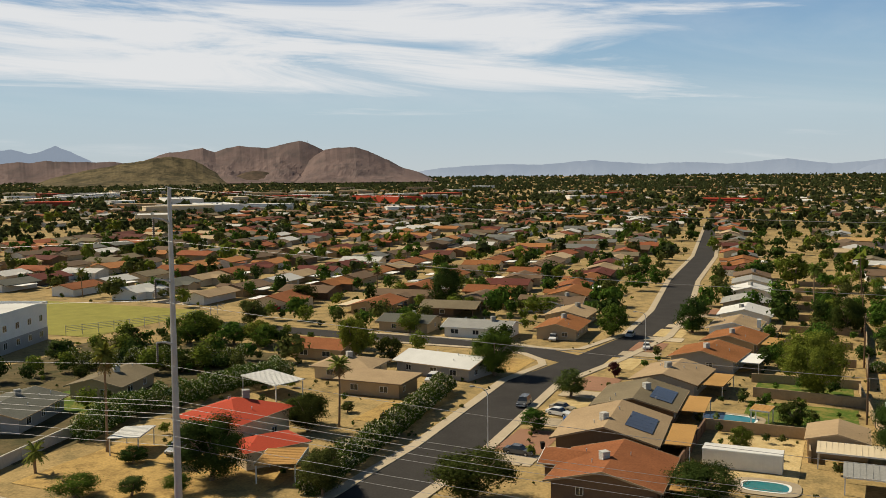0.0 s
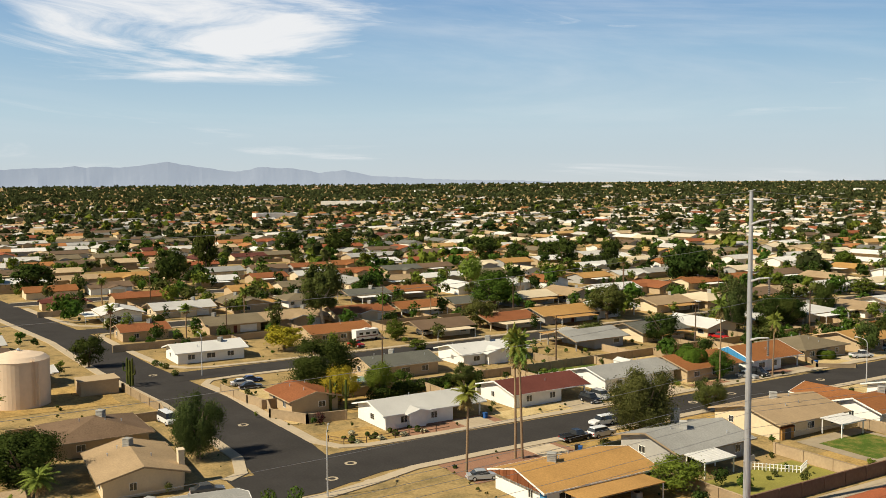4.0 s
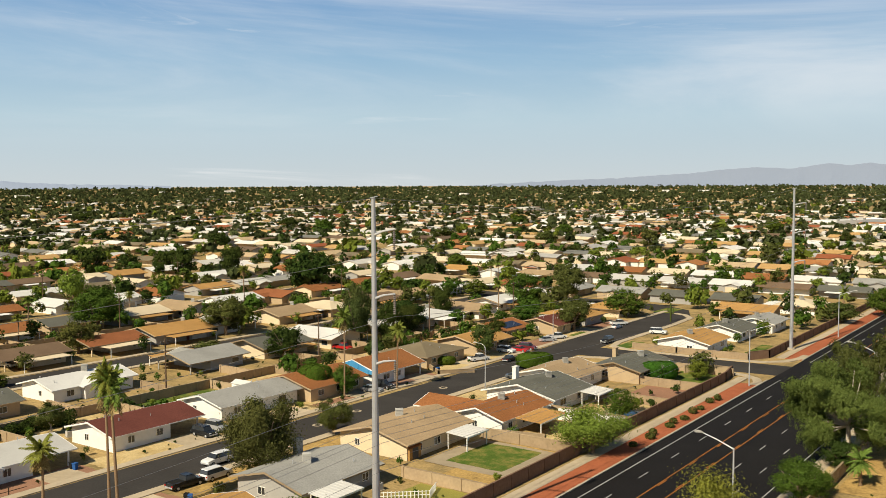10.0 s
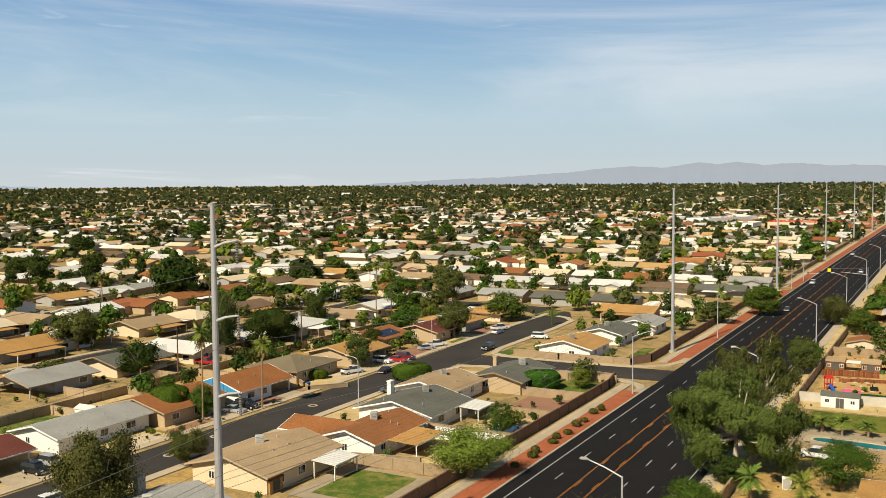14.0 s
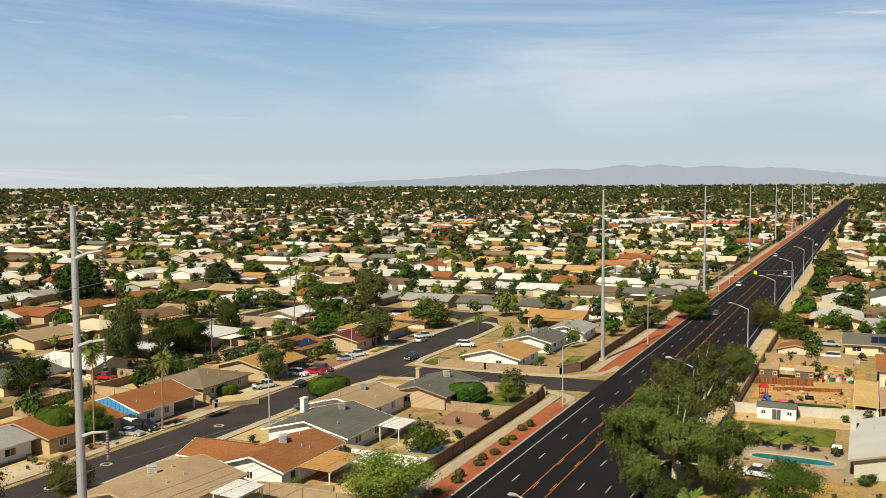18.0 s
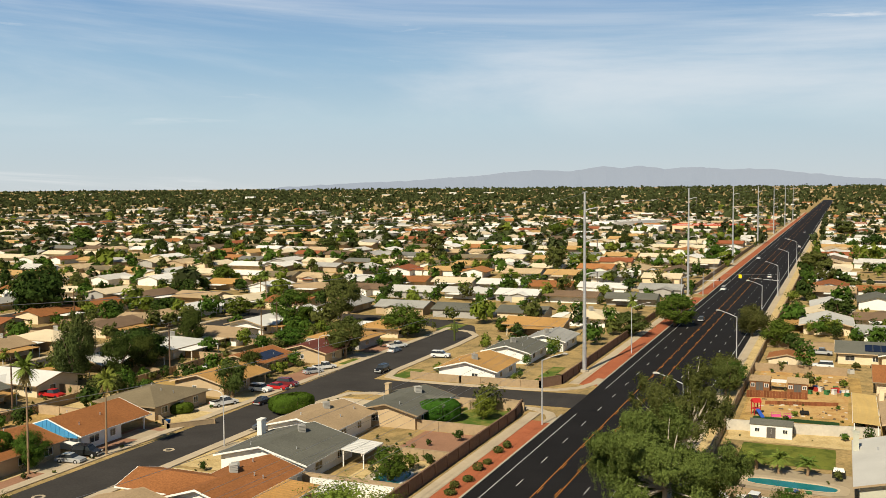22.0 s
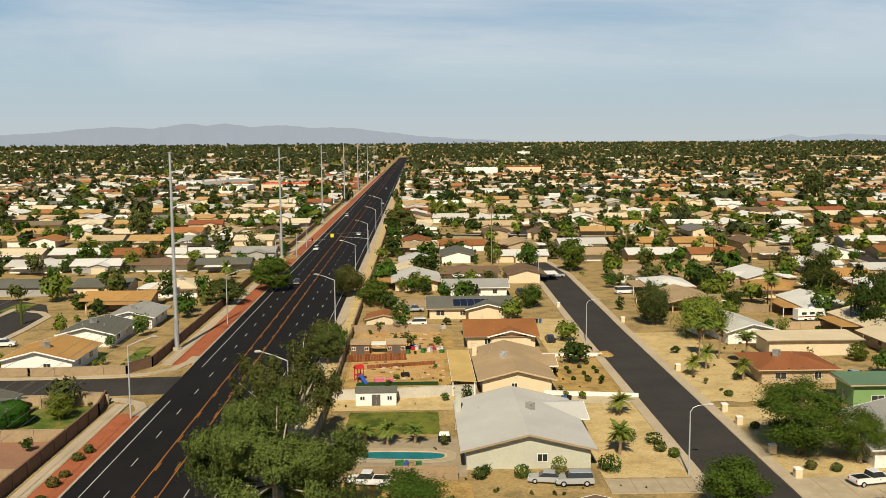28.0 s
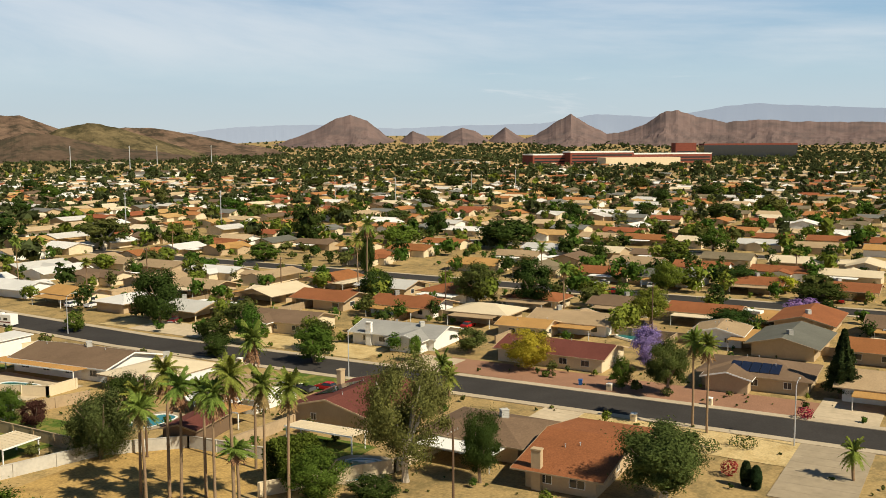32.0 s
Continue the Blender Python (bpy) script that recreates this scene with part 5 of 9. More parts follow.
def crown_points(kind, h, w, n, rng):
    """Leaf places and outward directions of a crown of height h and width w, standing on z = 0."""
    bulge = 0.0
    if kind == "conifer":
        u = rng.uniform(0.08, 1, n) ** 0.8
        a = rng.uniform(0, 2 * np.pi, n)
        lvl = np.floor(u * 11)
        rad = w / 2 * (1.08 - u) * (0.72 + 0.28 * np.sin(a * 5 + lvl * 2.4) * np.cos(a * 2 + lvl * 4.1)) * rng.uniform(0.45, 1, n)
        u = u - 0.05 * rad / w
        c = np.stack([rad * np.cos(a), rad * np.sin(a), h * u], 1)
    elif kind == "cypress":
        u = rng.uniform(0.04, 1, n)
        a = rng.uniform(0, 2 * np.pi, n)
        rad = w / 2 * np.sqrt(np.sin(np.pi * np.clip(u * 0.9 + 0.08, 0, 1))) * rng.uniform(0.6, 1, n)
        c = np.stack([rad * np.cos(a), rad * np.sin(a), h * u], 1)
    else:
        k = {"gum": 40, "bronze": 46, "mesq": 60, "willow": 30, "palo": 50, "round": 56, "dark": 48}.get(kind, 40)
        low = {"round": 0.46, "dark": 0.48, "gum": 0.56, "palo": 0.55}.get(kind, 0.52)
        p = rng.normal(size=(k, 3))
        p /= np.linalg.norm(p, axis=1, keepdims=True)
        p *= rng.uniform(0.35, 1, (k, 1)) ** 0.6
        cl = p * np.array([w * 0.40, w * 0.40, h * (1 - low) * 0.82]) + np.array([0, 0, h * (low + 0.02)])
        sg = {"gum": 0.07, "willow": 0.088, "palo": 0.10, "round": 0.075, "dark": 0.08}.get(kind, 0.078) * w
        i = rng.integers(0, k, n)
        g = rng.normal(size=(n, 3))
        c = cl[i] + g * sg * np.array([1, 1, 0.75]) * rng.uniform(0.5, 1.15, (k, 1))[i]
        if kind == "willow":
            c[:, 2] -= np.abs(rng.normal(size=n)) * h * 0.11
        c[:, 2] = np.maximum(c[:, 2], 0.1 * h)
        bulge = 0.65 * outward(c - cl[i])
    mid = np.array([0, 0, h * 0.5])
    nrm = outward(c - mid) * 0.8 + bulge + rng.normal(size=(n, 3)) * 0.42
    return c, nrm / np.linalg.norm(nrm, axis=1, keepdims=True)


def trunk_shape(kind, h, w, rng):
    s = Shape()
    r0 = 0.028 * h + 0.06
    fork = h * (0.28 if kind not in ("conifer", "cypress") else 0.9)
    s.tube([(0, 0, -0.2), (0.02 * h, 0.01 * h, fork * 0.5), (0, 0.02 * h, fork)], [r0 * 1.25, r0, r0 * 0.7], 7)
    if kind not in ("conifer", "cypress"):
        for k in range(5):
            a = 2 * math.pi * k / 5 + rng.uniform(-0.4, 0.4)
            e = (math.cos(a) * w * 0.3, math.sin(a) * w * 0.3, h * rng.uniform(0.6, 0.8))
            m = (e[0] * 0.45, e[1] * 0.45 + 0.02 * h, (fork + e[2]) / 2 - 0.03 * h)
            s.tube([(0, 0.02 * h, fork * 0.95), m, e], [r0 * 0.55, r0 * 0.4, r0 * 0.15], 5)
    return s


TREE_WORD = {"dark": "shady dark-green broadleaf tree", "round": "dense bright-green rounded tree", "light": "light yellow-green leafy tree", "olive": "dusty olive-green desert tree", "yellow": "tree covered in yellow blossom",
             "mesq": "broad feathery green mesquite tree", "gum": "tall airy eucalyptus with pale limbs", "bronze": "tall airy eucalyptus with bronze-tinged leaves", "palo": "feathery bright-green palo verde tree", "willow": "drooping grey-green willow-like tree", "conifer": "dark pointed conifer", "cypress": "tall narrow dark cypress",
             "plum": "small purple-leaved plum tree", "jaca": "jacaranda tree in purple bloom"}
TREE_MADE = {}


def tree(kind, x, y, h, w, fine=True):
    """A tree with its trunk and crown: built once for each kind and size class, then repeated."""
    h, w = max(h, 2.0), max(w, 1.5)
    big = 2 if h > 9.5 else (1 if h > 5.5 else 0)
    which = int(abs(x * 7 + y * 3)) % 2 if fine else 9
    away = math.hypot(x - 48, y - 5)
    near = 0 if away < 205 else (1 if away < 330 else 2)
    key = (kind, big if fine else 1, which, near)
    if key not in TREE_MADE:
        rng = np.random.default_rng(abs(hash((len(kind), ord(kind[0]), ord(kind[-1]), key[1], which))) % 10000)
        H = {0: 4.0, 1: 7.5, 2: 12.0}[key[1]]
        Wd = H * {"conifer": 0.5, "cypress": 0.28, "gum": 0.8, "palo": 1.15, "round": 0.95}.get(kind, 0.95)
        n = int({0: 2600, 1: 6000, 2: 13000}[key[1]] * (2.6, 0.9, 0.22)[near])
        leaf = {0: 0.17, 1: 0.21, 2: 0.26}[key[1]] * (0.58, 0.95, 1.95)[near] * (1.0 if kind in ("palo", "willow", "gum", "bronze", "mesq") else 1.22)
        c, nr = crown_points(kind, H, Wd, n, rng)
        root = thing("tree", pose(x, y, 0), TREE_WORD[kind] + " in a yard", "tree", "trees of the suburb")
        part("trunk", trunk_shape(kind, H, Wd, rng), M_PALEBARK if kind in ("gum", "bronze") else M_BARK, root)
        part("crown", quads("crown", c, nr, leaf, rng, LEAF[kind], 2.2 if kind in ("willow", "gum", "palo") else 1.4, 3), None, root)
        TREE_MADE[key] = (root, H, Wd)
        root.scale = (w / Wd, w / Wd, h / H)
        root.rotation_euler = (0, 0, (x * 1.7 + y) % 6.28)
        return root
    root, H, Wd = TREE_MADE[key]
    keep = root.scale.copy()
    root.scale = (1, 1, 1)
    ob = copy_thing(root, pose(x, y, 0, 0, 0, (x * 57 + y * 31) % 360) @ Matrix.Diagonal((w / Wd, w / Wd, h / H, 1)))
    root.scale = keep
    return ob


def frond_points(length, droop, a, tilt, s, z0, width=0.55):
    n = 7
    d, side = Vector((math.cos(a), math.sin(a), 0)), Vector((-math.sin(a), math.cos(a), 0))
    pts = []
    for k in range(n + 1):
        u = k / n
        pts.append(d * (length * u * math.cos(tilt * (1 - u * 0.3))) + Vector((0, 0, z0 + length * (math.sin(tilt) * u - droop * u * u))))
    for k in range(n):
        wd = width * math.sin(math.pi * min(1, (k + 0.8) / (n + 0.3))) + 0.05
        for sg in (1, -1):
            p, q = pts[k], pts[k + 1]
            tip = (p + q) / 2 + side * sg * wd + d * 0.25 + Vector((0, 0, -0.18))
            s.add([tuple(p), tuple(q), tuple(tip)], [(0, 1, 2)])
            p2 = (p + q) / 2
            s.add([tuple(p2), tuple(q + d * 0.05), tuple(tip + (q - p) * 0.55)], [(0, 1, 2)])


PALM_MADE = {}


def palm(x, y, h, kind="tall"):
    """A fan palm: slim ringed trunk, skirt of dead fronds, crown of single fronds."""
    key = "tall" if h > 6 else "low"
    if key not in PALM_MADE:
        r = random.Random(8)
        H = 12.0 if key == "tall" else 3.2
        root = thing("palm_tree", pose(x, y, 0), "tall slim fan palm with drooping fronds" if key == "tall" else "short bushy palm in a gravel yard", "palm tree", "palms of the suburb")
        pts = [(math.sin(k * 0.35) * 0.12, math.cos(k * 0.3) * 0.1 - 0.1, -0.2 + H * 0.97 * k / 8) for k in range(9)]
        part("trunk", Shape().tube(pts, [0.21 - 0.010 * k if key == "tall" else 0.24 for k in range(9)], 9), M_PALMBARK, root)
        s = Shape()
        for k in range(44 if key == "tall" else 30):
            frond_points(r.uniform(1.7, 2.4) * (1 if key == "tall" else 0.95), r.uniform(0.12, 0.5), k * 2.399 + r.uniform(-0.2, 0.2), radians(r.uniform(-30, 85)), s, H * 0.96, 0.42)
        part("fronds", s, LEAF["palm"], root, "green fan fronds")
        if key == "tall":
            s = Shape()
            for k in range(26):
                frond_points(r.uniform(0.9, 1.5), r.uniform(0.2, 0.5), k * 2.399, radians(r.uniform(-80, -45)), s, H * 0.955 - r.uniform(0, 0.7), 0.35)
            part("dead_fronds", s, LEAF["dead"], root, "dry brown skirt of dead fronds")
        PALM_MADE[key] = (root, H)
        root.scale = (1, 1, h / H)
        return root
    root, H = PALM_MADE[key]
    keep = root.scale.copy()
    root.scale = (1, 1, 1)
    k = 0.9 + ((x * 3 + y) % 1) * 0.25
    ob = copy_thing(root, pose(x, y, 0, ((x * 5) % 3) - 1.5, ((y * 5) % 3) - 1.5, (x * 57 + y * 31) % 360) @ Matrix.Diagonal((k, k, h / H, 1)))
    root.scale = keep
    return ob


tree("dark", -34.0, -110.1, 10.0, 11.8)
tree("dark", -60.6, -110.7, 7.5, 7.8)
tree("round", -113.5, -97.1, 10.9, 11.5)
tree("light", -116.2, -132.1, 11.5, 7.9)
tree("light", -155.6, -137.2, 6.6, 8.4)
tree("round", -124.2, -183.1, 8.3, 13.7)
tree("round", -124.2, -171.7, 6.1, 10.4)
tree("round", -123.7, -161.9, 6.0, 8.7)
tree("olive", -150.8, -185.1, 8.0, 10.3)
tree("dark", -199.7, -197.5, 7.0, 9.7)
tree("dark", -119.0, -124.8, 6.7, 6.5)
tree("dark", -207.4, -148.7, 13.7, 12.9)
tree("olive", -101.1, -76.9, 5.4, 6.9)
tree("round", -75.6, -76.0, 4.0, 5.4)
tree("plum", -121.1, -73.0, 3.5, 3.2)
tree("dark", -184.2, -66.8, 9.7, 10.4)
tree("round", -170.6, -85.1, 8.6, 10.0)
tree("light", -206.4, -114.9, 4.9, 11.7)
tree("dark", -40.5, -72.8, 7.5, 12.3)
tree("dark", -50.6, -45.3, 5.7, 11.0)
tree("olive", -74.6, -111.0, 0.5, 3.1)
tree("olive", -91.3, -196.3, 5.2, 8.6)
tree("olive", -33.8, -92.0, 7.3, 7.1)
tree("light", -115.9, -33.6, 13.7, 13.1)
tree("round", -76.3, -43.1, 4.0, 4.4)
tree("dark", -93.9, -36.4, 4.9, 5.7)
tree("dark", -76.3, -20.0, 11.3, 10.5)
tree("dark", -86.7, -5.0, 7.6, 12.2)
tree("dark", -194.3, -28.8, 10.7, 9.6)
tree("dark", -167.4, 20.7, 8.6, 8.2)
tree("willow", -81.1, 20.0, 11.8, 9.3)
tree("dark", -306.1, -105.7, 7.1, 9.3)
tree("round", -306.7, -47.3, 11.7, 13.6)
tree("dark", -204.4, -35.5, 8.6, 6.6)
tree("dark", -113.0, 55.5, 12.2, 15.9)
tree("yellow", -163.2, 68.0, 6.9, 11.8)
tree("gum", -197.7, 94.0, 19.6, 13.8)
tree("round", -199.4, 158.6, 12.9, 17.4)
tree("olive", -166.1, 130.3, 9.5, 10.0)
tree("round", -160.9, 99.1, 5.9, 7.1)
tree("willow", -52.0, 86.4, 13.4, 12.6)
tree("olive", -58.8, 109.2, 6.6, 6.9)
tree("round", -78.3, 133.7, 6.3, 6.9)
tree("willow", -128.0, 195.4, 17.2, 8.8)
tree("dark", -120.5, 206.2, 10.1, 16.0)
tree("dark", -116.8, 154.5, 9.2, 11.0)
tree("dark", -211.3, 262.3, 18.4, 20.3)
tree("olive", -157.9, 172.3, 11.9, 14.3)
tree("yellow", -100.9, 54.0, 8.0, 7.7)
tree("round", -106.3, 70.3, 4.3, 5.9)
tree("dark", -260.9, 141.7, 9.0, 8.8)
tree("dark", -326.0, 83.7, 17.5, 14.6)
tree("dark", -390.9, 119.8, 23.6, 14.3)
tree("dark", -469.5, 195.1, 14.2, 20.7)
tree("dark", -450.6, 219.9, 17.6, 20.5)
tree("dark", -337.4, 33.5, 12.5, 19.5)
tree("dark", -211.3, 48.1, 6.1, 6.0)
tree("gum", -99.2, 81.0, 6.1, 5.9)
tree("dark", -79.3, -5.9, 9.2, 13.4)
tree("light", -29.4, 71.0, 5.1, 8.3)
tree("dark", -124.1, 232.0, 11.8, 7.7)
tree("olive", -132.2, 144.5, 4.8, 9.4)
tree("round", -144.1, 96.4, 3.0, 5.8)
tree("palo", -17.0, 123.6, 7.6, 14.2)
tree("palo", 15.6, 87.0, 11.4, 12.5)
tree("round", 16.6, 118.6, 6.4, 8.6)
tree("light", 17.6, 124.0, 3.6, 4.0)
tree("dark", 17.4, 137.2, 4.8, 6.2)
tree("light", -103.1, 63.7, 7.7, 6.4)
tree("dark", -168.0, 116.0, 4.8, 6.2)
tree("dark", -85.1, 202.5, 7.8, 6.1)
tree("gum", -106.7, 283.5, 15.7, 13.4)
tree("round", -78.9, 270.6, 9.3, 15.1)
tree("olive", -78.2, 233.9, 11.3, 11.1)
tree("dark", -229.2, 278.8, 15.1, 19.5)
tree("dark", -293.0, 293.4, 14.3, 11.1)
tree("dark", -339.8, 295.8, 10.8, 18.0)
tree("olive", 14.2, 235.4, 7.5, 7.5)
tree("round", 22.0, 288.1, 7.8, 10.5)
tree("dark", 35.5, 340.1, 8.4, 12.1)
tree("round", -120.3, 276.0, 12.3, 15.5)
tree("round", -150.2, 289.4, 6.6, 11.2)
tree("olive", -78.0, 185.9, 9.1, 7.1)
tree("round", -23.9, 148.7, 5.3, 6.9)
tree("light", -23.7, 187.7, 4.7, 5.1)
tree("willow", -118.8, 183.5, 14.4, 9.2)
tree("dark", -113.7, 192.8, 10.5, 9.9)
tree("dark", -113.4, 200.6, 9.7, 7.3)
tree("olive", -24.1, 319.9, 2.9, 11.2)
tree("round", -14.0, 346.2, 6.8, 14.1)
tree("round", -99.6, 242.4, 5.8, 11.2)
tree("round", -55.4, 288.1, 4.8, 5.2)
tree("gum", -191.1, 549.1, 15.1, 13.9)
tree("gum", -90.8, 464.5, 14.4, 11.2)
tree("olive", 15.5, 223.0, 8.5, 7.7)
tree("willow", 13.5, 304.5, 9.9, 10.6)
tree("round", 71.3, 359.7, 9.4, 8.6)
tree("round", 84.6, 351.7, 12.2, 10.7)
tree("round", 62.9, 283.1, 6.6, 7.4)
tree("willow", 88.8, 258.6, 12.3, 8.5)
tree("palo", 95.2, 242.2, 9.6, 12.9)
tree("mesq", 86.0, 166.4, 11.0, 16.5)
tree("mesq", 92.4, 162.1, 7.9, 9.3)
tree("mesq", 31.8, 142.0, 7.4, 9.8)
tree("round", 70.2, 146.5, 6.7, 9.4)
tree("plum", 63.8, 383.6, 6.4, 8.3)
tree("dark", 138.9, 282.4, 14.0, 12.8)
tree("dark", 114.1, 275.7, 6.2, 6.1)
tree("dark", 135.4, 245.9, 14.4, 11.2)
tree("olive", -18.3, 292.8, 6.4, 12.5)
tree("round", -9.8, 316.3, 9.6, 13.5)
tree("round", 28.5, 234.8, 3.7, 0.1)
tree("willow", 328.2, 731.7, 23.3, 18.1)
tree("willow", 128.3, 155.1, 11.3, 10.8)
tree("dark", 146.5, 104.3, 10.5, 6.0)
tree("dark", 204.3, 225.6, 15.0, 13.5)
tree("round", 189.9, 165.6, 8.3, 9.6)
tree("dark", 183.8, 186.4, 5.8, 7.5)
tree("olive", 208.3, 202.7, 7.3, 9.0)
tree("willow", 153.5, 223.0, 10.7, 7.8)
tree("mesq", 93.6, 135.8, 10.7, 20.1)
tree("olive", 117.3, 185.2, 5.7, 5.0)
tree("round", 132.6, 182.2, 5.9, 6.3)
tree("plum", 131.8, 174.4, 5.6, 5.0)
tree("round", 187.4, 235.7, 5.3, 5.9)
tree("round", 130.3, 118.6, 7.4, 9.1)
tree("dark", 133.2, 112.0, 3.9, 7.5)
tree("dark", 144.7, 167.6, 8.3, 9.1)
tree("olive", 268.3, 171.0, 11.6, 13.5)
tree("dark", 255.4, 195.7, 10.0, 11.3)
tree("olive", 131.1, 209.7, 5.4, 7.0)
tree("round", 119.7, 220.2, 3.9, 4.8)
tree("olive", 153.1, 257.0, 9.1, 10.3)
tree("yellow", 205.2, 125.7, 8.4, 10.6)
tree("dark", 269.6, 154.8, 14.2, 13.8)
tree("light", 261.7, 119.3, 10.2, 10.6)
tree("jaca", 216.7, 105.1, 9.0, 7.0)
tree("round", 200.1, 104.3, 6.4, 4.2)
tree("bronze", 142.0, 112.9, 17.7, 13.9)
tree("gum", 150.6, 81.5, 10.6, 13.5)
tree("conifer", 213.2, 69.4, 12.1, 8.5)
tree("dark", 261.1, 98.9, 6.4, 13.8)
tree("dark", 311.0, 88.2, 6.8, 16.5)
tree("yellow", 326.8, 100.0, 5.4, 8.8)
tree("olive", 213.0, 142.6, 5.6, 8.4)
tree("light", 310.4, 130.2, 10.5, 10.2)
tree("light", 200.8, 148.4, 6.0, 3.5)
tree("round", 197.0, 188.9, 9.3, 7.7)
tree("dark", 330.8, 115.5, 7.4, 16.2)
tree("cypress", 456.0, 112.9, 2.6, 2.5)
tree("dark", 396.1, 227.3, 13.6, 26.4)
tree("dark", 376.1, 315.9, 18.6, 15.5)
tree("light", 376.1, 265.6, 11.2, 16.9)
tree("dark", 287.4, 221.0, 18.8, 5.5)
tree("jaca", 291.2, 89.2, 4.8, 9.2)
tree("olive", 200.3, 96.1, 10.6, 9.2)
tree("dark", 197.6, 200.5, 5.5, 9.3)
tree("dark", 199.5, 172.7, 7.6, 8.6)
palm(-54.1, 61.4, 19.1)
palm(-53.5, 62.3, 18.2)
palm(-50.5, 50.0, 13.1)
palm(-206.0, 34.0, 9.2)
palm(-195.2, 52.0, 9.0)
palm(-76.1, 131.3, 17.1)
palm(-72.6, 143.9, 13.1)
palm(90.2, 223.6, 7.7)
palm(96.4, 217.7, 6.2)
palm(61.0, 167.0, 3.5)
palm(21.5, 131.0, 3.9)
palm(28.0, 131.6, 3.8)
palm(-26.5, 334.2, 5.4)
palm(116.3, 132.7, 14.2)
palm(119.2, 130.0, 16.5)
palm(119.0, 124.3, 16.4)
palm(120.9, 123.2, 18.4)
palm(123.5, 120.8, 17.0)
palm(126.4, 119.5, 16.2)
palm(136.0, 133.3, 18.9)
palm(121.6, 123.1, 9.1)
tree("cypress", 162.0, 74.0, 3.4, 1.2)
tree("cypress", 161.4, 72.6, 3.2, 1.2)
palm(170.9, 62.3, 4.2)
palm(180.1, 128.4, 4.0)
palm(183.8, 87.0, 14.3)
palm(182.0, 84.3, 14.4)
palm(181.2, 130.2, 6.0)
palm(-53.7, -7.2, 9.5)
palm(-52.4, -11.4, 5.8)
palm(-117.8, -5.5, 10.4)
palm(-114.0, -5.4, 6.6)
palm(-227.5, -37.9, 14.4)
palm(-65.6, -107.6, 11.4)
palm(-39.1, -133.9, 16.2)
palm(122.7, 135.7, 16.8)
palm(120.9, 138.8, 13.8)
palm(125.0, 131.7, 14.3)
palm(223.1, 306.7, 15.6)
palm(267.2, 209.9, 16.9)
palm(268.4, 207.7, 21.9)
palm(149.0, 361.1, 8.2)
palm(59.4, 368.1, 23.8)
def field_tree(kind, x, y, h, w):
    """A tall tree further off, moved to the nearest spot that no house takes."""
    a = math.atan2(x - 50, y - 10)
    for step in (0, 2, -2, 4, -4, 6, -6, 8, -8, 10, -10):
        u, v = x + step * math.sin(a), y + step * math.cos(a)
        if free(u, v, 0.4, 0.4, 0.2) and not on_road(u, v, 1.0):
            return tree(kind, u, v, h, w)


field_tree("gum", 308, 369, 14.0, 22.0)
field_tree("round", 334, 356, 10.1, 12.1)
field_tree("conifer", 383, 324, 14.0, 12.0)
field_tree("dark", 481, 375, 12.3, 19.9)
field_tree("round", 315, 288, 7.3, 13.7)
field_tree("round", 273, 278, 6.1, 10.3)
field_tree("dark", 283, 442, 10.4, 10.6)
field_tree("dark", 319, 460, 13.9, 22.0)
field_tree("dark", 424, 589, 10.3, 14.0)
field_tree("gum", 464, 674, 14.0, 15.9)
field_tree("gum", 522, 566, 14.0, 12.8)
field_tree("dark", 1030, 1131, 14.0, 22.0)
field_tree("round", 491, 469, 11.5, 22.0)
field_tree("light", 499, 455, 7.6, 14.8)
field_tree("dark", 776, 625, 12.8, 22.0)
field_tree("light", 270, 326, 6.8, 9.9)
field_tree("olive", 280, 310, 6.7, 8.6)
field_tree("dark", 617, 842, 13.4, 20.7)
field_tree("dark", 670, 602, 10.4, 22.0)
field_tree("dark", 434, 282, 12.8, 12.5)
field_tree("gum", 478, 333, 9.1, 15.8)
field_tree("dark", 516, 245, 12.2, 10.0)
field_tree("dark", 380, 181, 6.4, 13.3)
field_tree("dark", 421, 183, 6.0, 9.3)
field_tree("dark", 456, 178, 9.5, 8.4)
field_tree("round", 375, 148, 9.2, 13.2)
field_tree("mesq", 420, 145, 9.8, 14.7)
field_tree("dark", 693, 252, 12.7, 14.4)
field_tree("dark", 597, 232, 9.1, 15.9)
field_tree("dark", 790, 244, 14.0, 22.0)
field_tree("dark", 803, 218, 14.0, 21.2)
field_tree("olive", 634, 167, 12.8, 22.0)
field_tree("dark", 591, 184, 9.9, 22.0)
field_tree("dark", 873, 331, 14.0, 22.0)
field_tree("gum", 699, 337, 14.0, 22.0)
field_tree("dark", 589, 382, 14.0, 15.5)
field_tree("dark", 868, 520, 14.0, 22.0)
field_tree("dark", 745, 329, 10.4, 16.0)
field_tree("round", 542, 715, 14.0, 22.0)
field_tree("dark", 720, 1192, 14.0, 22.0)
field_tree("dark", 871, 1383, 14.0, 22.0)
field_tree("dark", 865, 870, 14.0, 22.0)
field_tree("dark", -580, 621, 14.0, 22.0)
field_tree("round", -535, 617, 14.0, 20.7)
field_tree("dark", -586, 789, 9.1, 14.8)
field_tree("round", -450, 820, 10.4, 19.6)
field_tree("round", -319, 674, 11.4, 16.9)
field_tree("dark", -376, 582, 9.4, 22.0)
field_tree("dark", -343, 484, 13.3, 10.0)
field_tree("olive", -311, 472, 5.6, 12.9)
field_tree("round", -213, 368, 9.5, 12.8)
field_tree("palo", -356, 446, 7.8, 20.7)
field_tree("olive", -280, 574, 11.0, 17.1)
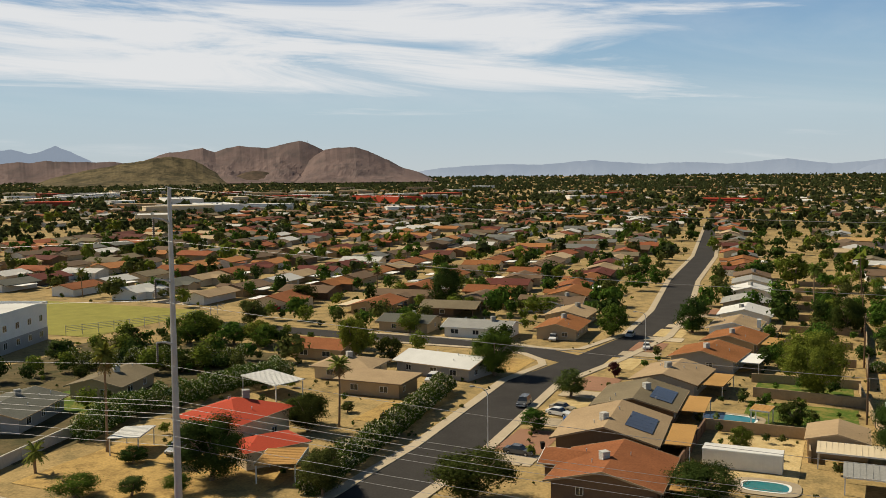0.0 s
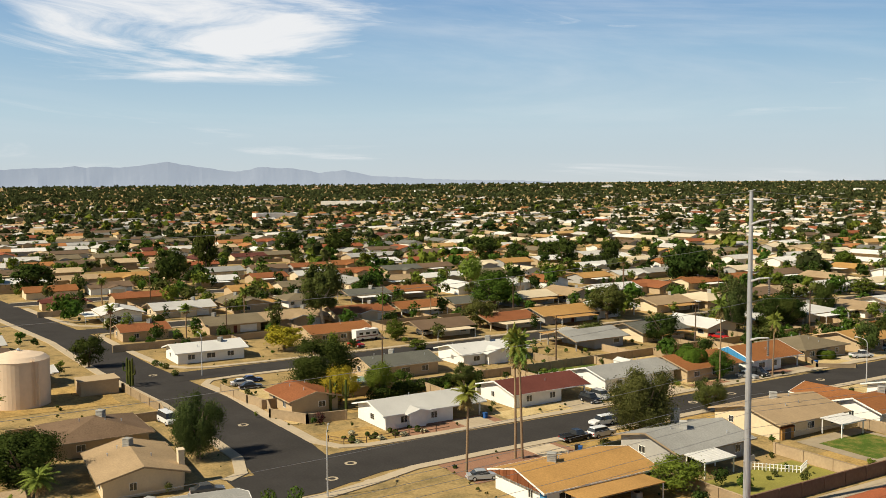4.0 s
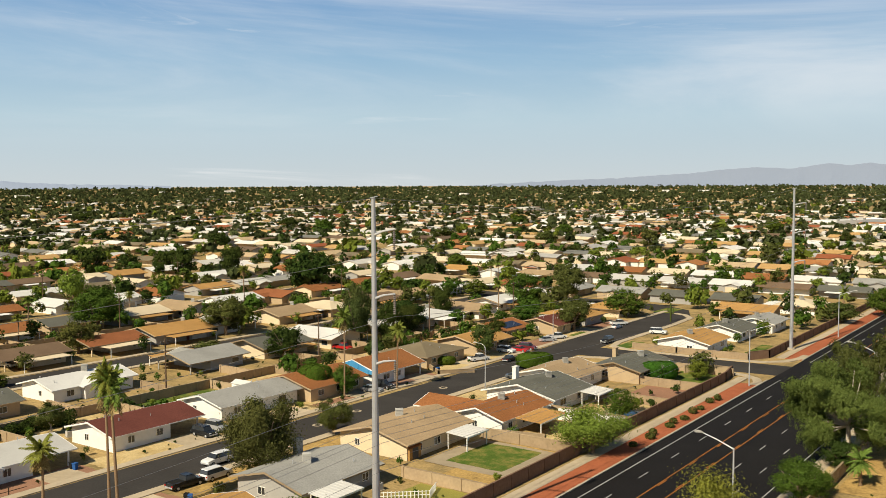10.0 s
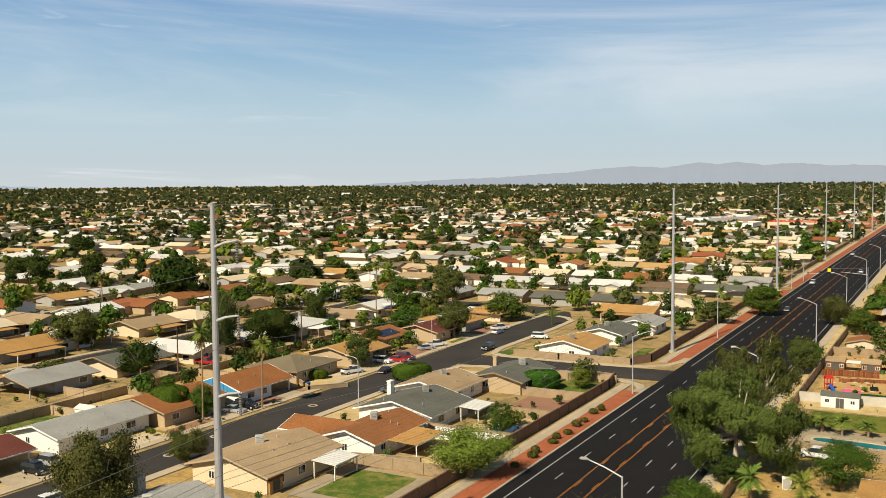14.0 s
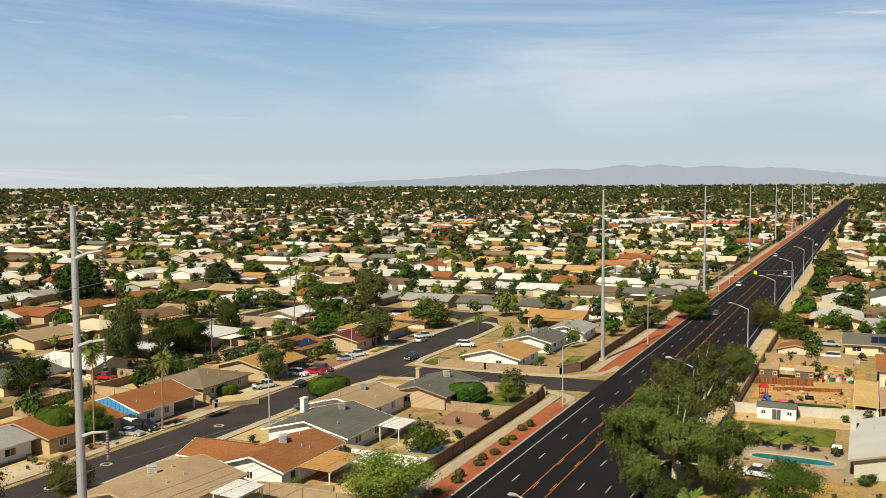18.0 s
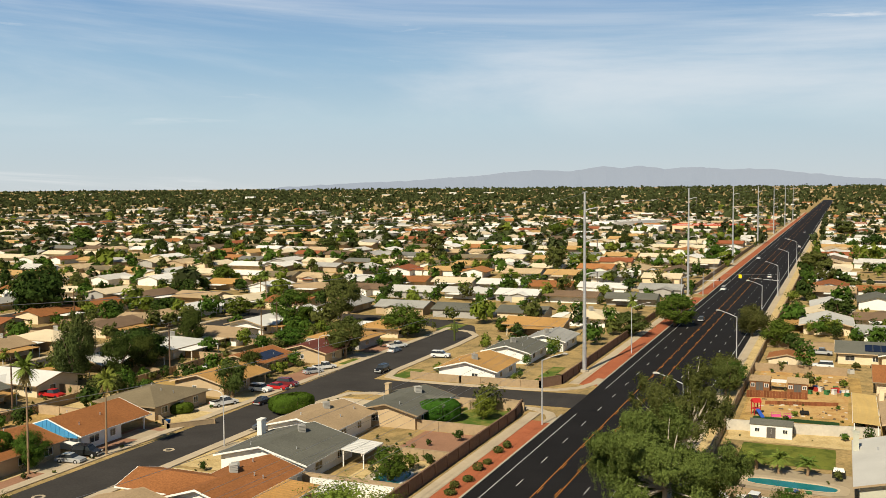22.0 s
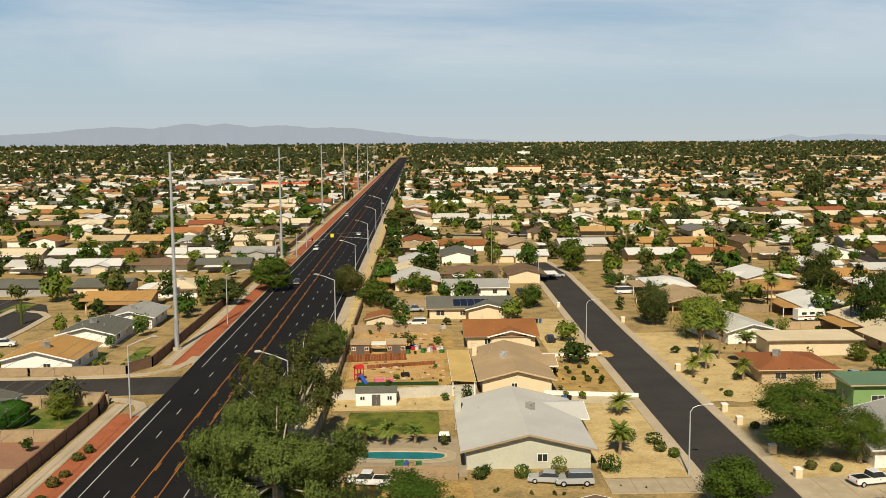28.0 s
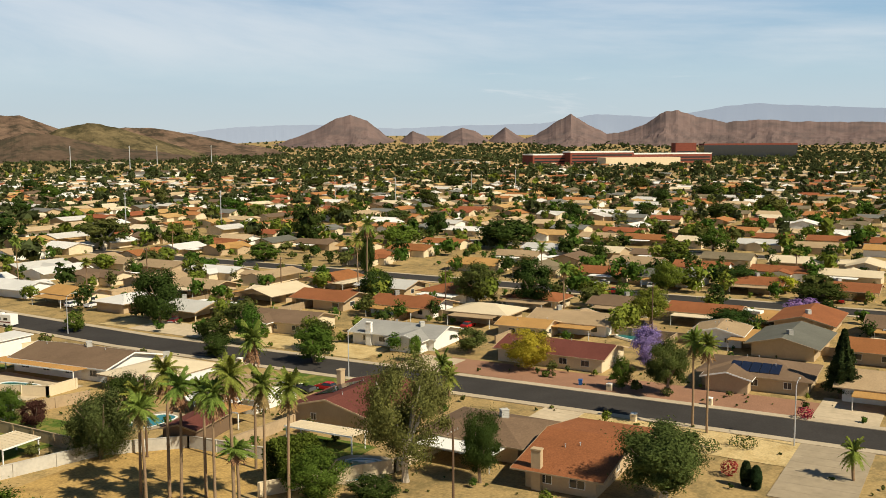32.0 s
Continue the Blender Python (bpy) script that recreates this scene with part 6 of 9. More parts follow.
field_tree("dark", -280, 662, 9.7, 9.4)
field_tree("dark", -218, 501, 7.3, 9.1)
field_tree("dark", -371, 676, 6.6, 9.2)
field_tree("olive", -205, 400, 5.5, 6.7)
field_tree("dark", -626, 626, 8.3, 16.1)
field_tree("dark", -384, 649, 11.6, 11.3)
field_tree("round", -128, 365, 5.9, 8.2)
field_tree("dark", -99, 660, 10.0, 10.9)
field_tree("round", -187, 800, 12.5, 19.3)
field_tree("round", -24, 538, 12.1, 14.8)
field_tree("round", -30, 566, 7.4, 10.8)
field_tree("round", -45, 739, 4.4, 10.8)
field_tree("dark", -49, 862, 8.8, 12.6)
field_tree("gum", -75, 617, 11.2, 7.9)
field_tree("olive", 25, 512, 11.4, 17.5)
field_tree("gum", 31, 432, 12.1, 9.3)
field_tree("gum", 38, 838, 14.0, 22.0)
field_tree("dark", 54, 675, 11.2, 17.5)
field_tree("olive", 39, 441, 4.6, 10.0)
field_tree("round", -85, 411, 5.5, 7.8)
field_tree("round", 35, 362, 5.2, 12.6)
field_tree("dark", -153, 542, 6.8, 9.2)
field_tree("light", -224, 851, 6.4, 13.0)
field_tree("gum", -731, 611, 14.0, 20.9)
field_tree("dark", -694, 604, 14.0, 14.4)
field_tree("dark", -590, 426, 10.5, 15.3)
field_tree("dark", -420, 396, 12.6, 16.7)
field_tree("dark", -308, 278, 14.0, 13.2)
field_tree("dark", -318, 320, 11.6, 11.8)
field_tree("dark", -287, 317, 11.0, 6.7)
field_tree("dark", -358, 264, 14.0, 17.1)
field_tree("dark", -303, 261, 8.2, 5.9)
field_tree("dark", -364, 288, 9.4, 13.7)
field_tree("round", -521, 603, 9.3, 22.0)
field_tree("round", -176, 285, 5.7, 11.1)
field_tree("dark", -434, 456, 6.6, 10.1)
field_tree("dark", -940, 642, 14.0, 22.0)
field_tree("palo", -264, 192, 12.7, 11.2)
field_tree("dark", -228, 179, 10.4, 12.1)
field_tree("dark", -475, 866, 10.1, 18.3)
field_tree("round", -214, 569, 6.7, 11.4)
field_tree("olive", -230, 784, 10.4, 16.6)
field_tree("gum", -121, 310, 12.3, 14.3)
field_tree("dark", -244, 607, 7.6, 9.0)
# the two large eucalypts beside the avenue
def big_gum(x, y, h, w, n, seed, leaf, low, kind):
    rng = np.random.default_rng(seed)
    k = 95
    lobe = rng.normal(size=(13, 3))
    lobe[:, 2] = np.abs(lobe[:, 2]) * 1.0 - 0.6
    lobe /= np.linalg.norm(lobe, axis=1, keepdims=True)
    p = lobe[rng.integers(0, 13, k)] * rng.uniform(0.45, 0.95, (k, 1)) + rng.normal(size=(k, 3)) * 0.17
    cl = p * np.array([w * 0.46, w * 0.46, h * 0.44]) + np.array([0, 0, h * low])
    twig = rng.choice(k, n // 22)  # hanging strands, each with its own leaves
    tip = cl[twig] + rng.normal(size=(n // 22, 3)) * np.array([1, 1, 0.8]) * w * rng.uniform(0.022, 0.05, (k, 1))[twig]
    hang = rng.uniform(0.3, 1.0, n // 22) * rng.uniform(0.6, 3.2, k)[twig]
    i = rng.integers(0, n // 22, n)
    c = tip[i] + rng.normal(size=(n, 3)) * 0.16
    c[:, 2] -= rng.uniform(0, 1, n) * hang[i]
    c[:, 2] = np.maximum(c[:, 2], 0.4)
    nr = outward(c - np.array([0, 0, h * 0.4])) * 0.8 + outward(c - cl[twig[i]]) * 0.6 + rng.normal(size=(n, 3)) * 0.4
    root = thing("tree", pose(x, y, 0), "huge spreading eucalyptus with pale limbs beside the avenue", "tree", "trees of the suburb")
    s = Shape().tube([(0, 0, -0.2), (0.1, 0.1, h * 0.16), (0, 0.02 * h, h * 0.32)], [0.5, 0.4, 0.3], 9)
    for q in cl[:80]:
        s.tube([(0, 0.02 * h, h * 0.3), (q[0] * 0.5, q[1] * 0.5, h * 0.3 + (q[2] - h * 0.3) * 0.45), tuple(q)], [0.15, 0.10, 0.045], 5)
    part("trunk", s, M_PALEBARK, root)
    part("crown", quads("crown", c, nr / np.linalg.norm(nr, axis=1, keepdims=True), leaf, rng, LEAF[kind], 2.2, 3), None, root)


LEAF["gum2"] = foliage("eucalyptus_leaves", (0.098, 0.150, 0.038))
big_gum(17.0, 143.0, 18.0, 18.6, 175000, 3, 0.145, 0.455, "gum2")
big_gum(16.0, 166.0, 18.0, 14.0, 50000, 5, 0.17, 0.60, "gum")


def many_crowns(name, spots, material, label, seed, leaf):
    """Crowns joined into one object: spots are (x, y, height, width, blades)."""
    r = np.random.default_rng(seed)
    c, nr, sz = [], [], []
    for x, y, h, w, m in spots:
        dd = math.hypot(x - 50, y - 10)
        k = max(3, m // 9)
        p = r.normal(size=(k, 3))
        p /= np.linalg.norm(p, axis=1, keepdims=True)
        cl = p * r.uniform(0.45, 1, (k, 1)) * np.array([w * 0.39, w * 0.39, h * 0.36]) + np.array([0, 0, h * 0.56])
        i = r.integers(0, k, m)
        q = cl[i] + r.normal(size=(m, 3)) * np.array([w * 0.075, w * 0.075, h * 0.065])
        q[:, 2] = np.maximum(q[:, 2], 0.1 * h)
        n = outward(q - np.array([0, 0, h * 0.4])) * 0.9 + outward(q - cl[i]) * 0.35 + r.normal(size=(m, 3)) * 0.4
        c.append(q + np.array([x, y, ground_rise(x, y)])), nr.append(n)
        sz.append(np.full((m, 1), leaf * w / math.sqrt(m)))
    c, nr, sz = np.concatenate(c), np.concatenate(nr), np.concatenate(sz)
    nr /= np.linalg.norm(nr, axis=1, keepdims=True)
    ob = new(name, quads(name, c, nr, sz, r, material, 1.35, 3))
    return tagged(ob, label, "trees", kind="stuff")


def fill_trees():
    """Yard trees and shrubs further off, between the houses."""
    r = random.Random(21)
    kinds = ["dark", "round", "olive", "light", "mesq", "gum", "round", "dark", "light"]
    airy = ["light", "olive", "mesq", "round", "palo", "gum", "dark"]
    spots = {k: [] for k in kinds + ["palo"]}
    spots["far"] = []
    for x0, y0, rx, ry in list(TAKEN):
        d = math.hypot(x0 - 45, y0 - 20)
        if d < 120:
            continue
        for _ in range((r.randint(1, 3) if x0 < -120 and y0 < -95 else r.randint(2, 4)) if d < 230 or (x0 < -120 and y0 < -95) else (r.randint(3, 5) if d < 500 else r.randint(2, 3)) + (1 if district(x0, y0) == "far_east" else 0)):
            a = r.uniform(0, 6.28)
            x, y = x0 + (rx + r.uniform(2, 6)) * math.cos(a), y0 + (ry + r.uniform(2, 6)) * math.sin(a)
            if not free(x, y, 0.5, 0.5, 0) or abs(x) < 15 or (abs(x + 66) < 7 and 30 < y < 300) or (abs(x - 75) < 6 and y < 420) or (abs(x - 190) < 7 and y < 420) or (abs(y + 85) < 9 and x < -20):
                continue
            if 250 < d < 420 and r.random() < 0.04:
                palm(x, y, r.uniform(7, 13))
                continue
            h = r.choice((r.uniform(1.0, 2.6), r.uniform(2.5, 6.0), r.uniform(5.0, 9.5))) if d > 230 else r.choice((r.uniform(0.6, 1.3), r.uniform(0.9, 1.8), r.uniform(1.5, 3.0)))
            w = h * r.uniform(0.6, 1.15)
            m = 400 if d < 260 else (220 if d < 400 else (90 if d < 700 else 40))
            spots[r.choice(airy if district(x, y) == "far_east" else kinds) if d < 800 else "far"].append((x, y, h, w, m))
    for k in range(6400):
        d = 105 + 560 * r.random() ** 0.62
        b = radians(r.uniform(-144, 92))
        x, y = 48 + d * math.sin(b), 5 + d * math.cos(b)
        if (y < -95 and x < -110 and r.random() < 0.3) or on_road(x, y) or not free(x, y, 0.4, 0.4, 0.6) or (-152 < x < -112 and -24 < y < 22) or (-172 < x < -118 and -290 < y < -200):
            continue
        h = r.choice((r.uniform(0.7, 1.6), r.uniform(1.2, 3.2), r.uniform(3.0, 6.5), r.uniform(4.0, 8.5)))
        if d < 215:
            h = min(h, r.uniform(0.6, 2.2))
        elif d < 260:
            h = min(h, r.uniform(1.5, 6.0))
        m = int(min(520, 60 + 75 * h) * (1.0 if d < 240 else (0.55 if d < 400 else 0.3)))
        spots[r.choice(kinds)].append((x, y, h, h * r.uniform(0.85, 1.4), m))
    for x0, x1, y0, y1, count in ((-335, -100, -47, -9, 150), (-330, -120, -125, -95, 50), (-110, -30, -200, -150, 60), (-260, -120, -200, -120, 70), (20, 44, 300, 700, 60), (-104, -95, 50, 280, 40), (-32, -20, 50, 195, 34)):
        for k in range(count):
            x, y = r.uniform(x0, x1), r.uniform(y0, y1)
            if on_road(x, y, 1.5) and x < -20 or not free(x, y, 0.3, 0.3, 0.8) or (-152 < x < -112 and -24 < y < 22):
                continue
            h = r.uniform(1.2, 6.5) if math.hypot(x - 48, y - 5) > 190 else r.uniform(0.8, 3.0)
            spots[r.choice(kinds)].append((x, y, h, h * r.uniform(0.8, 1.25), int(150 + 80 * h)))
    for k in range(1800):
        d, b = r.uniform(95, 240), radians(r.uniform(-140, 88))
        x, y = 48 + d * math.sin(b), 5 + d * math.cos(b)
        if on_road(x, y, 1.2) or not free(x, y, 0.2, 0.2, 0.2):
            continue
        h = r.uniform(0.2, 0.7)
        spots[r.choice(("olive", "olive", "dark", "gum"))].append((x, y, h, h * r.uniform(1.0, 1.8), 26))
    for k, v in spots.items():
        if v:
            many_crowns("yard_trees" if k != "far" else "outer_yard_trees", v, LEAF[k], "many yard trees and shrubs between the houses", 30 + len(v), 1.85)


fill_trees()


def far_trees():
    r = random.Random(77)
    spots, fresh = [], []
    for k in range(56000):
        d = 700 + 4050 * r.random() ** 1.15
        b = radians(r.uniform(-145, 93))
        x, y = 50 + d * math.sin(b), 10 + d * math.cos(b)
        if abs(x) < 17:
            continue
        if k > 34000:
            d = 2500 + 2250 * r.random() ** 0.8
            x, y = 50 + d * math.sin(b), 10 + d * math.cos(b)
            if abs(x) < 17 and d < 2600:
                continue
        if math.degrees(b) > 42 and d > 4150 and r.random() < 0.8:
            continue
        h = r.uniform(2.6, 7.4) * (1.15 if 1300 < d < 2600 else 1) * (0.8 if d > 2600 else 1)
        spots.append((x, y, h, h * r.uniform(0.9, 1.4) * (1.9 if d > 2600 else 1), 20 if d < 1200 else (9 if d < 2600 else 6)))
    for k in range(4600):
        d, b = 400 + 1300 * r.random() ** 0.75, radians(r.uniform(-145, 93))
        x, y = 50 + d * math.sin(b), 10 + d * math.cos(b)
        if abs(x) < 19 or on_road(x, y, 1.0) or not free(x, y, 0.4, 0.4, 0.2):
            continue
        h = r.uniform(3.0, 6.0) if r.random() < 0.6 else r.uniform(5.5, 11.0)
        (spots if k % 3 else fresh).append((x, y, h, h * r.uniform(0.8, 1.35), 60 if d < 600 else (34 if d < 900 else 20)))
    many_crowns("distant_trees", fresh, LEAF["light"], "scattered fresh yellow-green trees of the suburb", 78, 2.0)
    many_crowns("distant_trees", spots, LEAF["far"], "countless green trees of the suburb far off", 77, 2.2)


far_trees()


# ---- transmission poles ----
def slim_pole(x, y, h, r):
    root = thing("power_pole", pose(x, y, ground_rise(x, y), 0, 0, 20), "slim pale steel power pole standing among houses", "power pole", "power poles between the houses")
    part("mast", Shape().tube([(0, 0, -0.3), (0, 0, h)], [r * 1.3, r * 0.8], 8), M_STEEL, root)
    for z in (h - 0.7, h - 3.2):
        arm = part("crossarm", Shape().box(-h * 0.06, -0.12, z, h * 0.06, 0.12, z + 0.25), M_STEEL, root)
        for u in (-1, 0.55, 1):
            part("insulator", Shape().tube([(u * h * 0.055, 0, z + 0.25), (u * h * 0.055, 0, z + 0.75)], [0.12, 0.08], 6), M_COOLER, arm)


for px, py in ((255, 384), (372, 430), (409, 400), (608, 421), (738, 430), (832, 435), (620, 484)):
    slim_pole(px, py, 20.5, 0.24)
for px, py in ((1175, 1805), (1279, 1631), (1148, 1312), (1486, 1613), (1611, 1576)):
    slim_pole(px, py, 45.0, 0.75)


def steel_pole(x, y, h=41.5):
    root = thing("transmission_pole", pose(x, y, 0), "tall tapered galvanised steel power pole with three arms", "power pole", "steel poles along the avenue")
    part("mast", Shape().tube([(0, 0, -0.3), (0, 0, h * 0.5), (0, 0, h)], [0.50, 0.37, 0.23], 14), M_POLE, root)
    part("base_plate", Shape().tube([(0, 0, 0), (0, 0, 0.5)], [0.95, 0.95], 14), M_KERB, root)
    for k, z in enumerate((h - 3.8, h - 11.0, h - 18.5)):
        arm = part("arm", Shape().tube([(0, 0, z - 0.5), (1.4, 0, z), (3.0, 0, z + 0.25)], [0.18, 0.13, 0.08], 7), M_STEEL, root)
        s = Shape().tube([(2.95, 0, z + 0.15 - j * 0.12) for j in range(19)], [0.07 if j % 2 else 0.19 for j in range(19)], 8)
        part("insulator", s, M_DISC, arm, "stacked disc insulator")
    part("finial", Shape().tube([(-0.5, 0, h - 0.1), (0.6, 0, h + 0.1)], [0.05, 0.05], 5), M_STEEL, root)
    return root


POLES = [(-18.3, -103.0), (-18.3, 71.9), (-17.6, 237.7), (-18.0, 397.0), (-18.0, 555), (-18.0, 715), (-18.0, 875), (-18.0, 1040), (-18.0, 1200)]
first_pole = steel_pole(*POLES[0])
for px, py in POLES[1:]:
    copy_thing(first_pole, pose(px, py, 0))
for k, (dx, z) in enumerate(((2.95, 35.4), (2.95, 28.2), (2.95, 20.7), (0.4, 41.4))):
    ends = [(-18.3, -280.0)] + POLES
    for (xa, ya), (xb, yb) in zip(ends, ends[1:]):
        pts = [(xa + dx + (xb - xa) * u, ya + (yb - ya) * u, z - 3.2 * 4 * u * (1 - u)) for u in (i / 12 for i in range(13))]
        solid("power_line", Shape().tube(pts, [0.022] * 13, 4), M_WIRE, "thin sagging power line between steel poles", "power line", "power lines")

for dx, z in ((-1.1, 15.2), (1.1, 15.2), (-1.1, 13.6), (1.1, 13.6), (0.7, 11.4), (0.7, 10.2)):
    for (xa, ya), (xb, yb) in zip([(-18.3, -280.0)] + POLES[:2], POLES[:3]):
        pts = [(xa + dx + (xb - xa) * u, ya + (yb - ya) * u, z - 2.4 * 4 * u * (1 - u)) for u in (i / 12 for i in range(13))]
        solid("power_line", Shape().tube(pts, [0.024] * 13, 4), M_WIRE, "thin lower cable strung between steel poles", "power line", "power lines")


# ---- walls, yards, drives ----
def block_wall(pts, h=1.8, material=None, label="tan concrete block yard wall"):
    """A block wall along a line, with a cap course and pilasters; one thing a run."""
    material = material or M_BLOCK
    root = thing("block_wall", Matrix.Identity(4), label, "wall", "yard walls")
    body, cap = Shape(), Shape()
    for (xa, ya), (xb, yb) in zip(pts, pts[1:]):
        a, b = Vector((xa, ya)), Vector((xb, yb))
        d = (b - a).normalized()
        for sh, hw, z0, z1 in ((body, 0.10, -0.1, h), (cap, 0.14, h, h + 0.07)):
            o = Vector((-d.y, d.x)) * hw
            q = [a + o, a - o, b - o, b + o]
            sh.add([(p.x, p.y, z0) for p in q] + [(p.x, p.y, z1) for p in q], [(4, 5, 6, 7), (0, 1, 5, 4), (1, 2, 6, 5), (2, 3, 7, 6), (3, 0, 4, 7)])
        n = max(1, int((b - a).length / 4.5))
        for k in range(n + 1):
            p = a + (b - a) * k / n
            body.box(p.x - 0.2, p.y - 0.2, -0.1, p.x + 0.2, p.y + 0.2, h + 0.05)
    part("masonry", body, material, root)
    part("coping", cap, material, root)
    return root


def yard(x0, y0, x1, y1, material, label, z=0.03):
    """Ground cover of a plot, as a slightly domed sheet with a ragged rim."""
    r = random.Random(int(x0 * 3 + y0 * 5))
    n = 32
    cx, cy, hx, hy = (x0 + x1) / 2, (y0 + y1) / 2, abs(x1 - x0) / 2, abs(y1 - y0) / 2
    s = Shape()
    s.v.append((cx, cy, z + 0.02))
    for k in range(n):
        a = 2 * math.pi * k / n
        c, q = math.cos(a), math.sin(a)
        m = max(abs(c), abs(q)) ** 0.97
        f = r.uniform(0.97, 1.0)
        s.v.append((cx + hx * c / m * f, cy + hy * q / m * f, z))
    s.f += [(0, 1 + k, 1 + (k + 1) % n) for k in range(n)]
    return solid("yard", s, material, label, "yard", kind="structure")


def drive(x0, y0, x1, y1):
    s = Shape()
    along_x = abs(x1 - x0) > abs(y1 - y0)
    n = max(2, int(max(abs(x1 - x0), abs(y1 - y0)) / 3))
    for k in range(n):
        if along_x:
            s.box(min(x0, x1) + abs(x1 - x0) * k / n + 0.02, min(y0, y1), -0.05, min(x0, x1) + abs(x1 - x0) * (k + 1) / n - 0.02, max(y0, y1), 0.075)
        else:
            s.box(min(x0, x1), min(y0, y1) + abs(y1 - y0) * k / n + 0.02, -0.05, max(x0, x1), min(y0, y1) + abs(y1 - y0) * (k + 1) / n - 0.02, 0.075)
    return solid("driveway", s, M_DRIVE, "pale concrete driveway slabs", "driveway", kind="structure")


YARD_KINDS = [(M_GRAVEL, "tan gravel front yard"), (M_DIRT, "bare golden dirt yard"), (M_PINKROCK, "pinkish gravel yard"), (M_GRAVEL, "pale gravel yard"), (M_DRYLAWN, "half-dry lawn"), (M_LAWN, "green lawn"), (M_DIRT, "dusty backyard")]
ry = random.Random(3)
# long wall beside the avenue, with the side street left open
block_wall([(-18.9, -60), (-18.7, 60), (-18.5, 130), (-18.3, 190), (-19.5, 197.5)], 2.0, M_BROWNBLOCK, "long dark brown block wall along the avenue")
block_wall([(-22, 217.5), (-18.8, 223), (-18.8, 300), (-19, 390)], 2.0, M_BROWNBLOCK, "long brown block wall along the avenue")
block_wall([(-52, 217), (-40, 216.6), (-22, 217.5)], 1.5, M_BLOCK)
block_wall([(-19.5, 197.5), (-24, 198.2), (-29, 194)], 1.7, M_BLOCK)
block_wall([(-19, 410), (-19.5, 560), (-19.5, 700)], 2.0, M_BLOCK, "long tan block wall along the avenue")
block_wall([(18.2, 60), (18.2, 160), (18.4, 260), (18.8, 400)], 1.9, M_BLOCK, "long tan block wall along the avenue")
block_wall([(18.8, 415), (19.2, 560), (19.2, 720)], 1.9, M_BLOCK, "long tan block wall along the avenue")
# plots of the north-west street
EAST_Y = [49, 73, 97, 122, 143, 160, 177, 196]
for y in EAST_Y:
    block_wall([(-18.7, y), (-33 - ry.uniform(0, 3), y)], 1.7)
for (y0, y1), k in zip(zip(EAST_Y, EAST_Y[1:]), (1, 4, 1, 3, 3, 2, 5)):
    m, w = YARD_KINDS[k]
    yard(-30.5, y0 + 0.4, -19.2, y1 - 0.4, m, "backyard, " + w)
    m, w = ry.choice(YARD_KINDS[:4])
    yard(-58, y0 + 0.4, -47, y1 - 0.4, m, w)
    drive(-58.0, y1 - 7.5, -48, y1 - 2)
WEST_Y = [52, 74, 98, 122, 141, 161.5, 182.5, 203, 223, 243, 264]
block_wall([(-106, 40), (-106, 160), (-106.4, 285)], 1.8)
for y in WEST_Y[1:]:
    block_wall([(-80 - ry.uniform(9, 13), y), (-106, y)], 1.7)
for y0, y1 in zip(WEST_Y, WEST_Y[1:]):
    m, w = ry.choice(YARD_KINDS)
    yard(-105.5, y0 + 0.4, -94, y1 - 0.4, m, "backyard, " + w)
    m, w = ry.choice(YARD_KINDS[:4])
    yard(-80, y0 + 0.4, -74, y1 - 0.4, m, w)
    drive(-79, y1 - 8.5, -74, y1 - 2.5)
yard(-84, 41, -74.2, 52, M_DIRT, "bare golden dirt corner yard with cactus")
yard(-126, 40.2, -92, 47, M_GRAVEL, "tan gravel corner yard")
for k in range(1, 5):
    xs = -66 - 79 * k
    block_wall([(xs - 39.5, 36 - 6 * k), (xs - 39.5, 160), (xs - 39.8, 288)], 1.8)
    for y in np.arange(67 - 6 * k, 285, 21.5):
        block_wall([(xs - 28, float(y)), (xs - 51, float(y))], 1.7)
for y in np.arange(70, 285, 21.5):
    block_wall([(-106, float(y)), (-117, float(y))], 1.7)
# plots of the south streets
block_wall([(-40, -50.5), (-87, -49.8)], 1.8, M_BROWNBLOCK)
block_wall([(-86.9, -49.6), (-86.6, -33.5), (-74, -33)], 1.8)
block_wall([(-113.9, -44.5), (-111.8, -24.4)], 1.8)
block_wall([(-124.6, -26.0), (-98.5, -23.6), (-86, -22)], 1.7)
block_wall([(-145, -24.5), (-127, -24.4)], 1.8)
block_wall([(-137.5, 21.5), (-115.3, 23.3), (-109, 22.5)], 1.6)
block_wall([(-109, 22.5), (-109.5, -4)], 1.6)
block_wall([(-124.5, 38.2), (-112, 39.3), (-106, 41), (-99, 38.9), (-91.5, 42.9), (-90.5, 50)], 1.7, M_BLOCK, "tan slumpblock wall round a corner plot")
for k in range(0, 9):
    x = -127 - 22 * k
    block_wall([(x, -46), (x - 0.5, -26 - 0.7 * k)], 1.7)
block_wall([(-145, -24.5), (-200, -24), (-260, -30), (-330, -36)], 1.7)
yard(-110, -45, -88, -26, M_LAWN, "watered backyard lawn")
yard(-85.5, -48, -60, -34, M_GRAVEL, "grey gravel backyard")
yard(-132, -45, -114.5, -27, M_LAWN, "green backyard lawn")
yard(-108, -22, -88, -3, M_DIRT, "bare golden dirt backyard")
yard(-148, -22, -126, 19, M_DIRT, "dusty fenced compound of the water tank")
